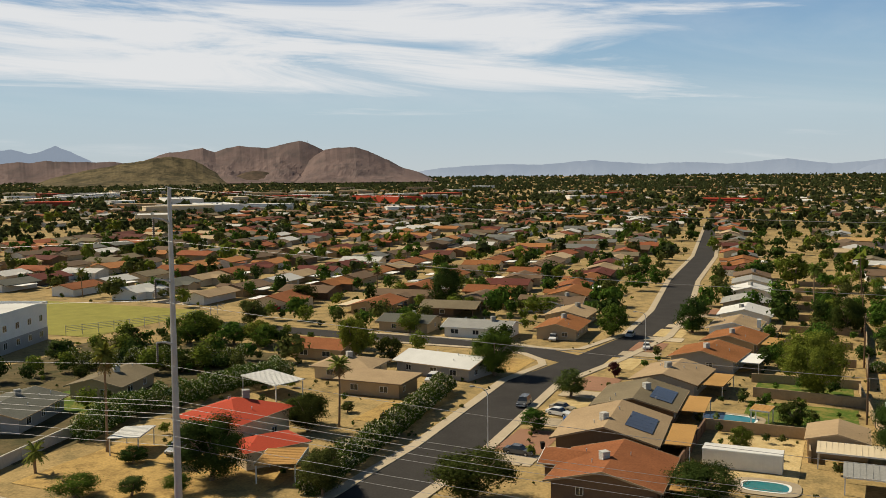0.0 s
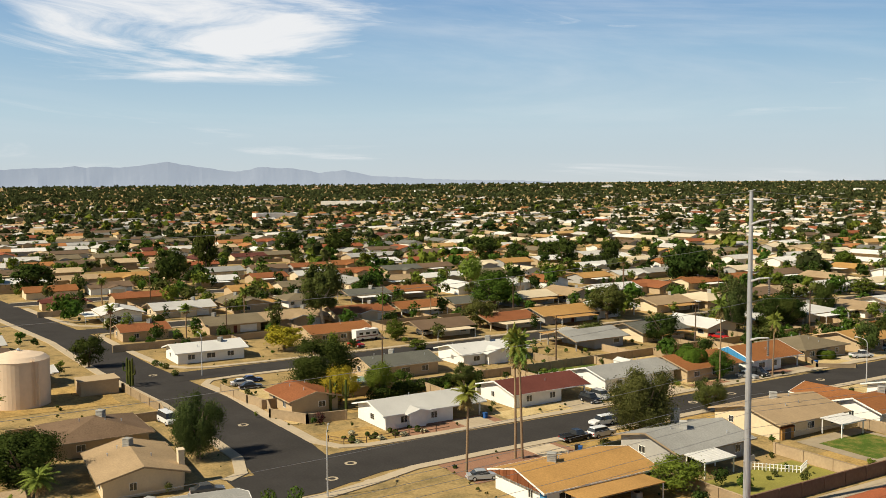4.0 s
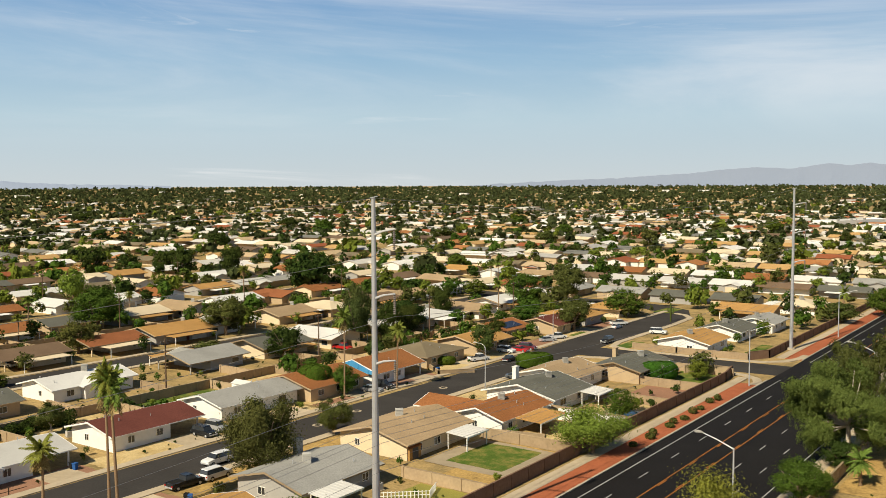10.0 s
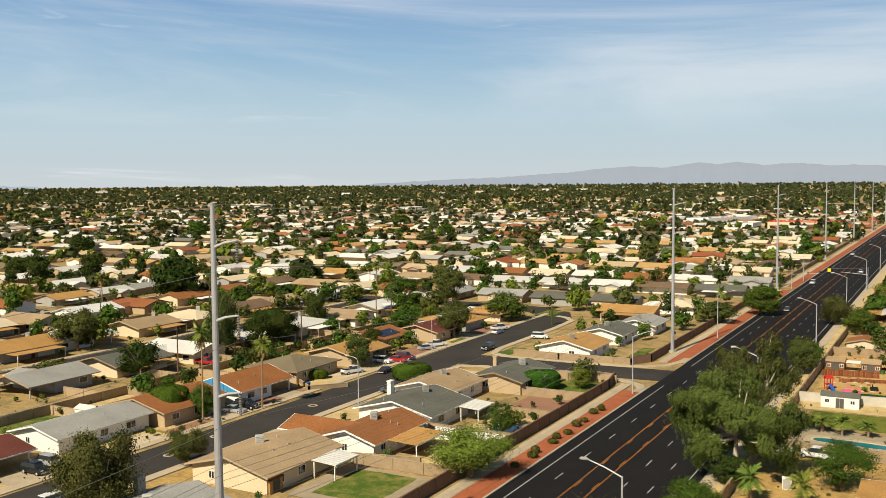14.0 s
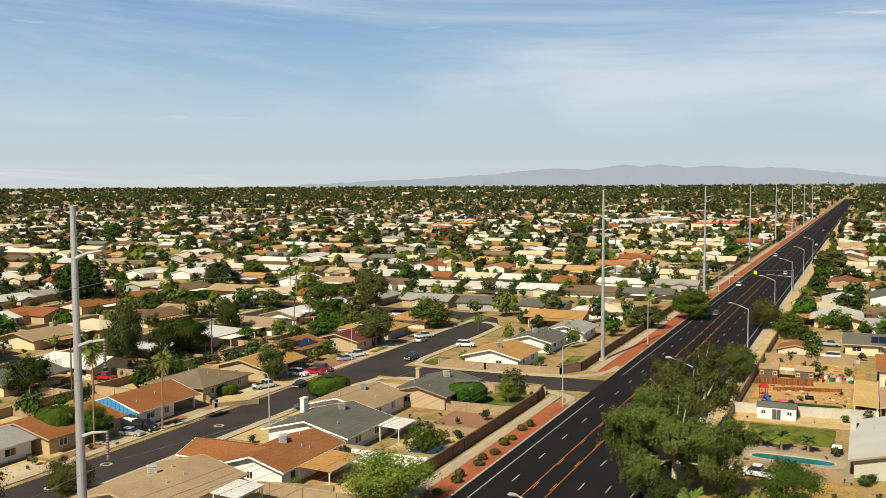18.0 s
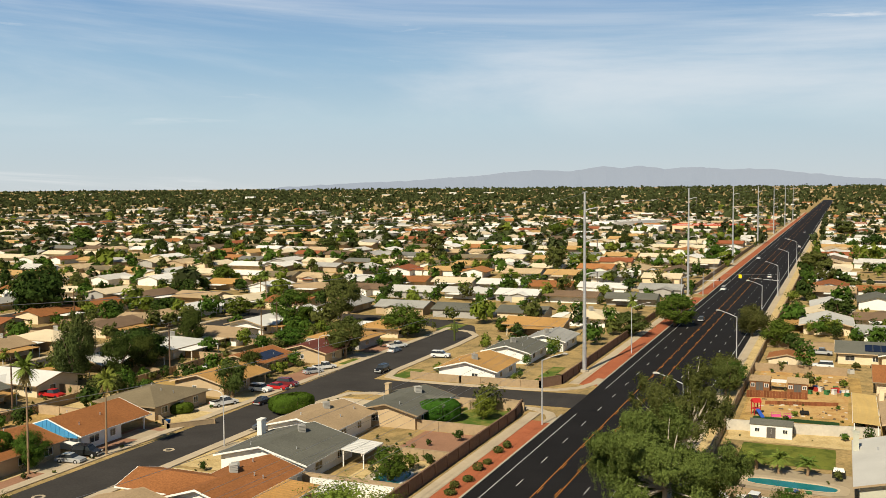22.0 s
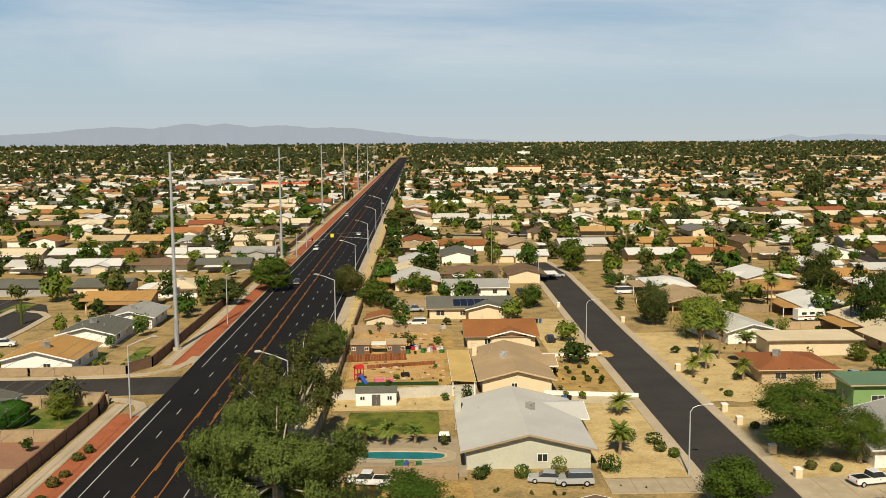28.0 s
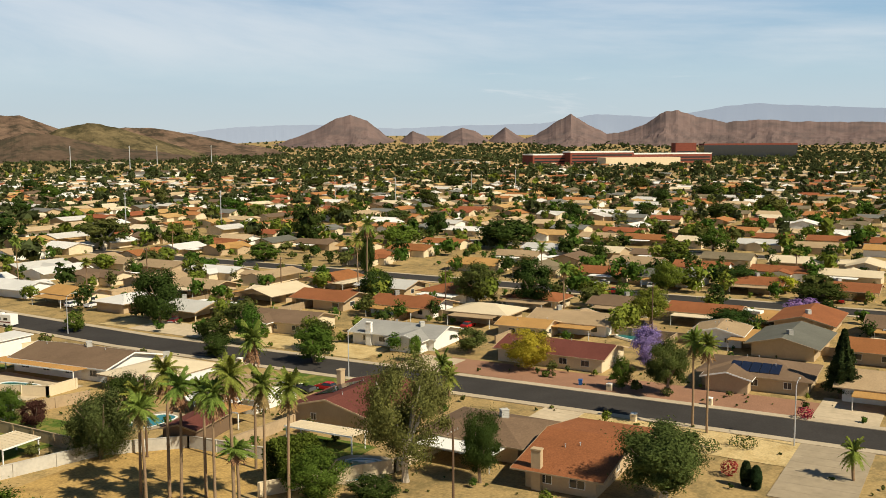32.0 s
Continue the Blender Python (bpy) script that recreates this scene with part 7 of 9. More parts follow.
for k in range(0, 8):
    x = -62 - 22.2 * k
    if not -146 < x < -128:
        drive(x, -79.5 + max(0, k - 3) * 1.5, x + 5.5, -70.5 + max(0, k - 3) * 1.8)
    yard(x - 14, -78.6 + max(0, k - 3) * 1.5, x - 1, -71 + max(0, k - 3) * 1.6, ry.choice((M_GRAVEL, M_PINKROCK, M_GRAVEL)), "gravel front yard")
# plots beside the avenue, south
yard(-45, -136, -22, -100, M_DIRT, "bare golden dirt plot")
yard(-96, -108, -70, -97, M_DIRT, "bare golden dirt yard")
yard(-118, -100, -133, -94, M_DIRT, "gravel island beside the street")
# sports field and school
yard(-172, -290, -118, -214, M_DRYLAWN, "wide half-dry school sports field", 0.05)


def school():
    root = thing("school_building", pose(-96, -232, 0, 0, 0, 20), "white two-storey school block with flat roof", "building")
    w = part("wall", Shape().box(-13, -22, 0, 13, 14, 9.5), M_WHITE, root)
    s = Shape()
    for a in ((-13.2, -22.2, 13.2, -21.8), (-13.2, 13.8, 13.2, 14.2), (-13.2, -21.8, -12.8, 13.8), (12.8, -21.8, 13.2, 13.8)):
        s.box(a[0], a[1], 9.4, a[2], a[3], 10.2)
    part("parapet", s, M_WHITE, root)
    part("roof", Shape().box(-12.8, -21.8, 9.45, 12.8, 13.8, 9.55), ROOF["white"], root)
    part("plinth", Shape().box(-13.06, -22.06, 0, 13.06, 14.06, 3.4), M_GREYWALL, root, "grey lower band")
    for z in (2.0, 6.2):
        for k in range(6):
            window(root, 13.06 if z < 3 else 13.0, -19 + k * 6, z, 1.6, 1.5, "+x")
        for k in range(4):
            window(root, -9.5 + k * 6, 14.06 if z < 3 else 14.0, z, 1.6, 1.5, "+y")
    return root


school()


def rail_fence(pts, h=1.2, step=2.4, label="low brown rail fence", material=None, bars=2):
    material = material or M_WOODPOLE
    root = thing("fence", Matrix.Identity(4), label, "fence", "fences")
    for (xa, ya), (xb, yb) in zip(pts, pts[1:]):
        d = math.hypot(xb - xa, yb - ya)
        n = max(1, int(d / step))
        for k in range(n):
            px, py = xa + (xb - xa) * k / n, ya + (yb - ya) * k / n
            part("post", Shape().box(px - 0.06, py - 0.06, 0, px + 0.06, py + 0.06, h), material, root)
        for j in range(bars):
            z = h * (0.45 + 0.45 * j / max(1, bars - 1))
            part("rail", Shape().tube([(xa, ya, z), (xb, yb, z)], [0.05, 0.05], 4), material, root)
    return root


rail_fence([(-78.5, 41.0), (-75.5, 42.4), (-74.4, 46), (-74.3, 62)])
rail_fence([(-118, -222), (-150, -207), (-172, -210)], 3.0, 4.0, "tall chain-link field fence on steel posts", M_STEEL, 4)
rail_fence([(-31, 87), (-25.5, 92), (-27, 95.5)], 1.1, 0.5, "white picket yard fence", M_WHITE, 2)


# ---- water tank ----
def water_tank(x, y):
    root = thing("water_tank", pose(x, y, 0), "tall pinkish-beige steel water tank with shallow domed top", "water tank")
    R, Hh = 5.6, 9.0
    part("shell", Shape().tube([(0, 0, -0.1), (0, 0, Hh)], [R, R], 48), M_TANK, root)
    part("dome", Shape().tube([(0, 0, Hh), (0, 0, Hh + 0.75), (0, 0, Hh + 1.35), (0, 0, Hh + 1.55)], [R + 0.08, R * 0.82, R * 0.4, 0.25], 48), M_TANK, root)
    part("ladder", Shape().box(R * 0.94 - 0.05, 1.6, 0.5, R * 0.94 + 0.25, 1.65, Hh + 0.6).box(R * 0.94 - 0.05, 2.15, 0.5, R * 0.94 + 0.25, 2.2, Hh + 0.6), M_TANK, root)
    for k in range(22):
        part("rung", Shape().box(R * 0.94 + 0.15, 1.6, 0.8 + k * 0.4, R * 0.94 + 0.2, 2.2, 0.84 + k * 0.4), M_TANK, root)
    part("overflow_pipe", Shape().tube([(R * 0.96, 2.8, 0.2), (R * 0.96, 2.8, Hh - 0.2)], [0.12, 0.12], 8), M_TANK, root)
    part("vent", Shape().tube([(0, 0, Hh + 1.5), (0, 0, Hh + 1.8), (0, 0, Hh + 1.85), (0, 0, Hh + 2.1)], [0.25, 0.25, 0.5, 0.1], 12), M_STEEL, root)
    return root


water_tank(-136.6, 1.8)
solid("pump_house", Shape().box(-141.5, 13.0, 0, -136.2, 20.5, 2.9).box(-141.8, 12.7, 2.9, -135.9, 20.8, 3.1), M_BEIGE, "flat-roofed beige pump house in the tank compound", "shed")
for k, (px, py, sx, sy, sz) in enumerate(((-139, -16.5, 3.0, 2.2, 1.9), (-134.5, -13.5, 2.4, 2.4, 2.2))):
    s = Shape().box(px - sx / 2, py - sy / 2, 0, px + sx / 2, py + sy / 2, sz).box(px - sx / 2 - 0.1, py - sy / 2 - 0.1, sz, px + sx / 2 + 0.1, py + sy / 2 + 0.1, sz + 0.12)
    solid("control_cabinet", s, M_TANK, "beige steel control cabinet in the tank compound", "cabinet", "pump cabinets")
s = Shape()
s.tube([(-141, -14, 1.2), (-141, -13.4, 1.2), (-141, -8.6, 1.2), (-141, -8, 1.2)], [0.4, 1.1, 1.1, 0.4], 18)
s.box(-141.6, -13, 0, -140.4, -12.6, 0.6).box(-141.6, -9.4, 0, -140.4, -9.0, 0.6)
solid("surge_tank", s, ROOF["gold"], "small yellow horizontal pressure tank on saddles", "tank")


# ---- pools ----
def pool(x, y, L, W, turn=0, deck=1.6, edge=None):
    root = thing("swimming_pool", pose(x, y, 0, 0, 0, turn), "turquoise backyard swimming pool with pale concrete deck", "pool", "backyard pools")
    n = 28
    ring = lambda f, g, z: [((L / 2 + g) * f * math.copysign(abs(math.cos(a)) ** 0.6, math.cos(a)), (W / 2 + g) * f * math.copysign(abs(math.sin(a)) ** 0.6, math.sin(a)), z) for a in (2 * math.pi * k / n for k in range(n))]
    part("water", Shape().add([(0, 0, 0.05)] + ring(1, 0, 0.05), [(0, 1 + k, 1 + (k + 1) % n) for k in range(n)]), M_POOL, root)
    part("coping", Shape().add(ring(1, 0, 0.13) + ring(1, 0.35, 0.13) + ring(1, 0, 0.03), [(k, n + k, n + (k + 1) % n, (k + 1) % n) for k in range(n)] + [(k, (k + 1) % n, 2 * n + (k + 1) % n, 2 * n + k) for k in range(n)]), edge or M_WHITE, root)
    part("deck", Shape().add(ring(1, 0.35, 0.09) + ring(1, deck, 0.09), [(k, n + k, n + (k + 1) % n, (k + 1) % n) for k in range(n)]), M_DRIVE, root)
    return root


pool(-95, -47, 9, 5.5, 85)
pool(-181, -13, 11, 5, 80)
pool(-120, 69, 7, 5, 90)
pool(30.7, 167.9, 12.2, 3.2, -4, edge=M_DRIVE)
pool(144.8, 162.8, 7.5, 4.4, 0)
pool(142.5, 121.0, 8.5, 5.5, 20)
pool(116, 122.0, 10, 6, 30)
pool(-150, -14, 5, 4, 0)
pool(148.4, 202.0, 8.5, 3.6, 100)
pool(-24, 150, 7, 4.5, 90)
pool(-60, -38, 6, 4, 90)
pool(245, 118, 8, 4, 60)


# ---- vehicles ----
PAINT = {}


def paint(c):
    cols = {"white": (0.72, 0.72, 0.71), "silver": (0.42, 0.43, 0.44), "black": (0.015, 0.016, 0.018), "grey": (0.10, 0.105, 0.11), "red": (0.42, 0.02, 0.02), "maroon": (0.14, 0.02, 0.025), "blue": (0.03, 0.07, 0.22), "beige": (0.42, 0.36, 0.26)}
    if c not in PAINT:
        PAINT[c] = surface("car_paint_" + c, cols[c], 0.25, 1.0, 0.04, metal=0.2 if c in ("silver", "grey") else 0.0, stain=0.03, spec=0.6)
    return PAINT[c]


M_LAMPGLASS = surface("headlight_glass", (0.75, 0.75, 0.72), 0.1, 1.0, 0.03, spec=0.8)
M_TAILGLASS = surface("tail_light_red", (0.35, 0.01, 0.01), 0.2, 1.0, 0.05)
CAR_FORM = {  # length, width, sill, belt, roof, bonnet end, windscreen top, rear top, rear belt (along x, nose at +)
    "sedan": (4.7, 1.8, 0.28, 0.92, 1.45, 1.05, 0.35, -1.05, -1.75),
    "suv": (4.8, 1.95, 0.38, 1.12, 1.80, 1.15, 0.60, -2.10, -2.32),
    "pickup": (5.6, 1.98, 0.45, 1.12, 1.85, 1.55, 0.85, -0.35, -0.55),
    "van": (5.4, 2.0, 0.35, 1.2, 2.15, 2.05, 1.35, -2.55, -2.66),
}
CAR_MADE = {}


def car(kind, color, x, y, turn, where="parked on the street", plain=False):
    """A parked vehicle with body, cabin glass, wheels and lights."""
    label = f"{color} {kind} {where}"
    key = (kind, color, plain)
    if key in CAR_MADE:
        ob = copy_thing(CAR_MADE[key], pose(x, y, 0.02, 0, 0, turn))
        return tagged(ob, label)
    L, W, sill, belt, roof, hood, wst, rt, rb = CAR_FORM[kind]
    root = thing("car" if kind != "pickup" else "pickup_truck", pose(x, y, 0.02, 0, 0, turn), label, "car", "parked cars")
    h, w = L / 2, W / 2

    def loft(profile, half, inset):
        s = Shape()
        n = len(profile)
        s.v = [(px, -half + inset * q, pz) for px, pz, q in profile] + [(px, half - inset * q, pz) for px, pz, q in profile]
        s.f = [tuple(range(n)), tuple(range(2 * n - 1, n - 1, -1))] + [(k, k + n, (k + 1) % n + n, (k + 1) % n) for k in range(n)]
        return s

    lower = [(-h, sill + 0.1, 0), (-h + 0.12, sill, 0), (h - 0.12, sill, 0), (h, sill + 0.15, 0), (h - 0.02, sill + 0.42, 0.5), (h - 0.25, belt - 0.16, 0.8), (hood, belt - 0.02, 0.6), (rb, belt, 0.6), (-h + 0.05, belt - 0.02, 0.7), (-h, belt - 0.2, 0.3)]
    part("body", loft(lower[::-1], w, 0.1), paint(color), root)
    part("glasshouse", loft([(rb + 0.03, belt, 0), (rt, roof - 0.05, 1), (wst, roof - 0.05, 1), (hood - 0.05, belt, 0)], w - 0.08, 0.2), M_GLASS, root, "dark tinted windows")
    part("roof", loft([(rt - 0.06, roof - 0.08, 0.9), (rt, roof, 1), (wst, roof, 1), (wst + 0.08, roof - 0.08, 0.9)], w - 0.07, 0.2), paint(color), root)
    if kind == "pickup":
        part("bed", Shape().box(-h + 0.12, -w + 0.18, belt - 0.1, rb - 0.08, w - 0.18, belt + 0.012), M_RUBBER, root, "black open cargo bed")
        part("bed_rail", Shape().box(-h + 0.05, -w + 0.05, belt, rb, -w + 0.18, belt + 0.06).box(-h + 0.05, w - 0.18, belt, rb, w - 0.05, belt + 0.06).box(-h + 0.05, -w + 0.05, belt, -h + 0.14, w - 0.05, belt + 0.06), paint(color), root)
    rad = 0.33 if kind == "sedan" else 0.38
    for wx in (h - 0.9, -h + 0.95):
        for sg in (-1, 1):
            t = part("wheel", Shape().tube([(wx, sg * (w - 0.22), rad), (wx, sg * (w + 0.02), rad)], [rad, rad], 16), M_RUBBER, root)
            if plain:
                continue
            part("rim", Shape().tube([(wx, sg * (w + 0.0), rad), (wx, sg * (w + 0.035), rad)], [rad * 0.62, rad * 0.55], 12), M_STEEL, t)
    for sg in () if plain else (-1, 1):
        part("headlight", Shape().box(h - 0.2, sg * (w - 0.32) - 0.2, belt - 0.36, h - 0.02, sg * (w - 0.32) + 0.2, belt - 0.2), M_LAMPGLASS, root)
        part("tail_light", Shape().box(-h - 0.01, sg * (w - 0.2) - 0.12, belt - 0.4, -h + 0.08, sg * (w - 0.2) + 0.12, belt - 0.15), M_TAILGLASS, root)
    if not plain:
        for e in (h - 0.01, -h + 0.01):
            part("bumper", Shape().box(e - 0.07, -w + 0.15, sill + 0.05, e + 0.07, w - 0.15, sill + 0.25), M_STEEL, root)
    CAR_MADE[key] = root
    return root


DRIVEWAY = "parked on a concrete driveway"
for row in (("van", "white", -105.7, 22.0, 5), ("sedan", "silver", -48.5, 51.5, 70), ("pickup", "black", -57.0, 75.8, 88), ("suv", "white", -56.5, 81.0, 90), ("suv", "white", -62.0, 86.0, 268),
            ("suv", "black", -76.4, 95.6, 0), ("suv", "silver", -77.4, 99.3, 0), ("sedan", "red", -158.2, 85.8, 20), ("suv", "white", -164.0, 109.8, 10), ("pickup", "white", -165.5, 154.0, 8), ("pickup", "black", -166.8, 136.9, 12),
            ("sedan", "silver", -166, 151, 8), ("sedan", "white", -129, 44.2, 85), ("sedan", "black", -124.8, 44.6, 80), ("sedan", "silver", -75.0, 138.6, 10), ("suv", "black", -75.2, 142.4, 10), ("pickup", "white", -75.6, 179.6, 70),
            ("sedan", "black", -69.4, 184.0, 90), ("sedan", "red", -74.0, 196.4, 0), ("suv", "white", -76.0, 193.0, 0), ("suv", "maroon", -73.8, 200.0, 0), ("pickup", "white", -75.7, 219.0, 60), ("sedan", "silver", -75.8, 214.0, 60),
            ("suv", "black", -61.4, 221.0, 270), ("sedan", "white", -70.4, 246.0, 90), ("pickup", "white", -72.6, 252.0, 60), ("suv", "white", -56.0, 243.0, 10), ("sedan", "white", -179.2, 219.1, 0), ("sedan", "grey", -64.0, 16.0, 80),
            ("suv", "silver", 52.9, 156.0, 180), ("pickup", "white", 90.4, 154.4, 12), ("van", "white", 92.1, 304.1, 10), ("sedan", "maroon", 208.2, 224.3, 20), ("suv", "white", 210.8, 266.0, 10), ("pickup", "white", 213.1, 260.6, 10),
            ("pickup", "white", 206.8, 299.9, 15), ("sedan", "red", 174.2, 150.4, 90), ("pickup", "red", 303.0, 143.9, 90), ("sedan", "beige", -90.1, -75.3, 80), ("suv", "grey", -91.0, -83.0, 5), ("sedan", "white", -156.0, -73.4, 10),
            ("sedan", "silver", -171.6, -80.8, 0), ("sedan", "white", -86.6, -74.9, 75), ("sedan", "grey", -62, -74, 85), ("sedan", "silver", 49.5, 157.0, 170), ("sedan", "blue", -131, 47, 90)):
    car(*row, where="parked by the kerb" if row[0] in ("suv", "sedan") and row[4] in (90, 268, 270) else DRIVEWAY)
for row in (("suv", "white", -7.4, 420, 270), ("sedan", "grey", -3.9, 330, 270), ("sedan", "white", 6.2, 480, 90), ("pickup", "white", -7.4, 590, 270), ("sedan", "silver", 9.8, 700, 90), ("sedan", "black", -4.0, 800, 270), ("suv", "grey", 6.0, 900, 90)):
    car(*row, where="on the black avenue")
rc = random.Random(17)
for x0, y0, rx, ryy in list(TAKEN):
    d = math.hypot(x0 - 45, y0 - 20)
    if 170 < d < 330 and rc.random() < 0.30 and seen_from_above(x0, y0):
        x, y = x0 + rc.choice((-1, 1)) * (rx + 3.2), y0 + rc.uniform(-0.6, 0.6) * ryy
        if free(x, y, 2.4, 1.2, 0):
            car(rc.choice(("sedan", "suv", "pickup")), rc.choice(("white", "white", "silver", "black", "grey", "red")), x, y, rc.choice((0, 90, 180, 8)), DRIVEWAY, True)


def motorhome(x, y, turn, L=8.0):
    root = thing("motorhome", pose(x, y, 0, 0, 0, turn), "long white motorhome with dark stripes parked in a yard", "motorhome", "motorhomes and trailers")
    part("body", Shape().box(-L / 2, -1.2, 0.55, L / 2 - 0.9, 1.2, 3.1).box(L / 2 - 0.95, -1.15, 0.55, L / 2, 1.15, 1.5), M_WHITE, root)
    part("windscreen", Shape().add([(L / 2 - 0.9, -1.1, 1.5), (L / 2 - 0.1, -1.1, 1.5), (L / 2 - 0.9, -1.1, 2.6), (L / 2 - 0.9, 1.1, 1.5), (L / 2 - 0.1, 1.1, 1.5), (L / 2 - 0.9, 1.1, 2.6)], [(0, 1, 2), (5, 4, 3), (1, 4, 5, 2)]), M_GLASS, root)
    part("stripe", Shape().box(-L / 2 + 0.1, -1.215, 1.2, L / 2 - 1.0, 1.215, 1.45), paint("maroon"), root, "dark red side stripe")
    for k in range(3):
        part("window", Shape().box(-L / 2 + 1 + k * 2.1, -1.22, 1.8, -L / 2 + 2.2 + k * 2.1, 1.22, 2.4), M_GLASS, root)
    part("roof_unit", Shape().box(-0.7, -0.4, 3.1, 0.4, 0.4, 3.4), M_WHITE, root)
    for wx in (L / 2 - 1.6, -L / 2 + 2.0):
        for sg in (-1, 1):
            part("wheel", Shape().tube([(wx, sg * 0.95, 0.42), (wx, sg * 1.22, 0.42)], [0.42, 0.42], 14), M_RUBBER, root)
    return root


rv = motorhome(127.5, 261.0, 8)
for x, y, t in ((-165.3, 92.5, 95), (183.6, 257.8, 100), (219.6, 66.5, 150), (276.9, 100, 80), (-104, -18, 100)):
    copy_thing(rv, pose(x, y, 0, 0, 0, t))


# ---- street lamps and poles ----
def street_lamp(x, y, turn, h=8.6):
    root = thing("street_lamp", pose(x, y, 0, 0, 0, turn), "grey steel street lamp with curved single arm", "street lamp", "street lamps")
    part("mast", Shape().tube([(0, 0, -0.1), (0, 0, h * 0.6), (0, 0, h)], [0.12, 0.09, 0.07], 8), M_STEEL, root)
    part("arm", Shape().tube([(0, 0, h - 0.2), (0.35, 0, h + 0.45), (1.1, 0, h + 0.75), (2.3, 0, h + 0.85)], [0.06, 0.05, 0.05, 0.04], 6), M_STEEL, root)
    part("lamp_head", Shape().tube([(2.1, 0, h + 0.84), (2.4, 0, h + 0.88), (2.9, 0, h + 0.82), (3.05, 0, h + 0.78)], [0.06, 0.16, 0.17, 0.05], 8), M_COOLER, root)
    return root


def avenue_lamp(x, y, turn, h=11.9):
    root = thing("street_lamp", pose(x, y, 0, 0, 0, turn), "tall grey steel street lamp with straight slanting arm", "street lamp", "avenue lamps")
    part("mast", Shape().tube([(0, 0, -0.1), (0, 0, h * 0.6), (0, 0, h)], [0.15, 0.12, 0.09], 8), M_STEEL, root)
    part("arm", Shape().tube([(0, 0, h - 0.1), (2.0, 0, h + 0.75), (3.9, 0, h + 1.35)], [0.08, 0.07, 0.05], 6), M_STEEL, root)
    part("lamp_head", Shape().tube([(3.7, 0, h + 1.33), (4.0, 0, h + 1.38), (4.6, 0, h + 1.36), (4.8, 0, h + 1.32)], [0.07, 0.18, 0.19, 0.05], 8), M_COOLER, root)
    return root


lamp = street_lamp(68.3, 158.5, 0)
tall = avenue_lamp(14.2, 98.2, 180)
for x, y, t in ((69.6, 240, 0), (182.3, 71.7, 0), (183.2, 152.2, 0), (-152.7, -73.0, 270), (-63.8, -79.8, 270), (-53.6, 29.4, 150), (-143.6, 40.2, 180), (14.2, 176, 180), (14.2, 256, 180), (14.2, 330, 180), (14.2, 405, 180), (14.2, 480, 180), (14.2, 560, 180),
                (-12.4, 187.6, 0), (-12.4, 265, 0), (-12.4, 345, 0), (-12.4, 430, 0), (71, 330, 0), (185, 235, 0), (-57.6, 155, 180), (-73, 212, 0)):
    if x == 14.2 or x == -12.4:
        copy_thing(tall, pose(x, y, 0, 0, 0, t))
    else:
        copy_thing(lamp, pose(x, y, 0, 0, 0, t))


def wood_pole(x, y, h=12.0):
    root = thing("utility_pole", pose(x, y, 0), "weathered wooden utility pole with cross-arm", "utility pole", "wooden utility poles")
    part("mast", Shape().tube([(0, 0, -0.2), (0.03, 0, h)], [0.19, 0.12], 8), M_WOODPOLE, root)
    part("cross_arm", Shape().box(-1.2, -0.06, h - 0.8, 1.2, 0.06, h - 0.66), M_WOODPOLE, root)
    for k in (-1.1, -0.4, 0.4, 1.1):
        part("insulator", Shape().tube([(k, 0, h - 0.66), (k, 0, h - 0.45)], [0.05, 0.06], 6), M_COOLER, root)
    return root


wp = wood_pole(-106.3, 66)
for x, y in [(-106.3, 66 + 45 * k) for k in range(1, 5)] + [(-185, 60 + 48 * k) for k in range(5)] + [(-100 - 50 * k, -25) for k in range(0, 6)] + [(132, 100 + 50 * k) for k in range(6)] + [(250, 60 + 55 * k) for k in range(5)] + [(-264, 60 + 60 * k) for k in range(4)]:
    copy_thing(wp, pose(x, y, 0, 0, 0, 90 if x == -106.3 else 0))


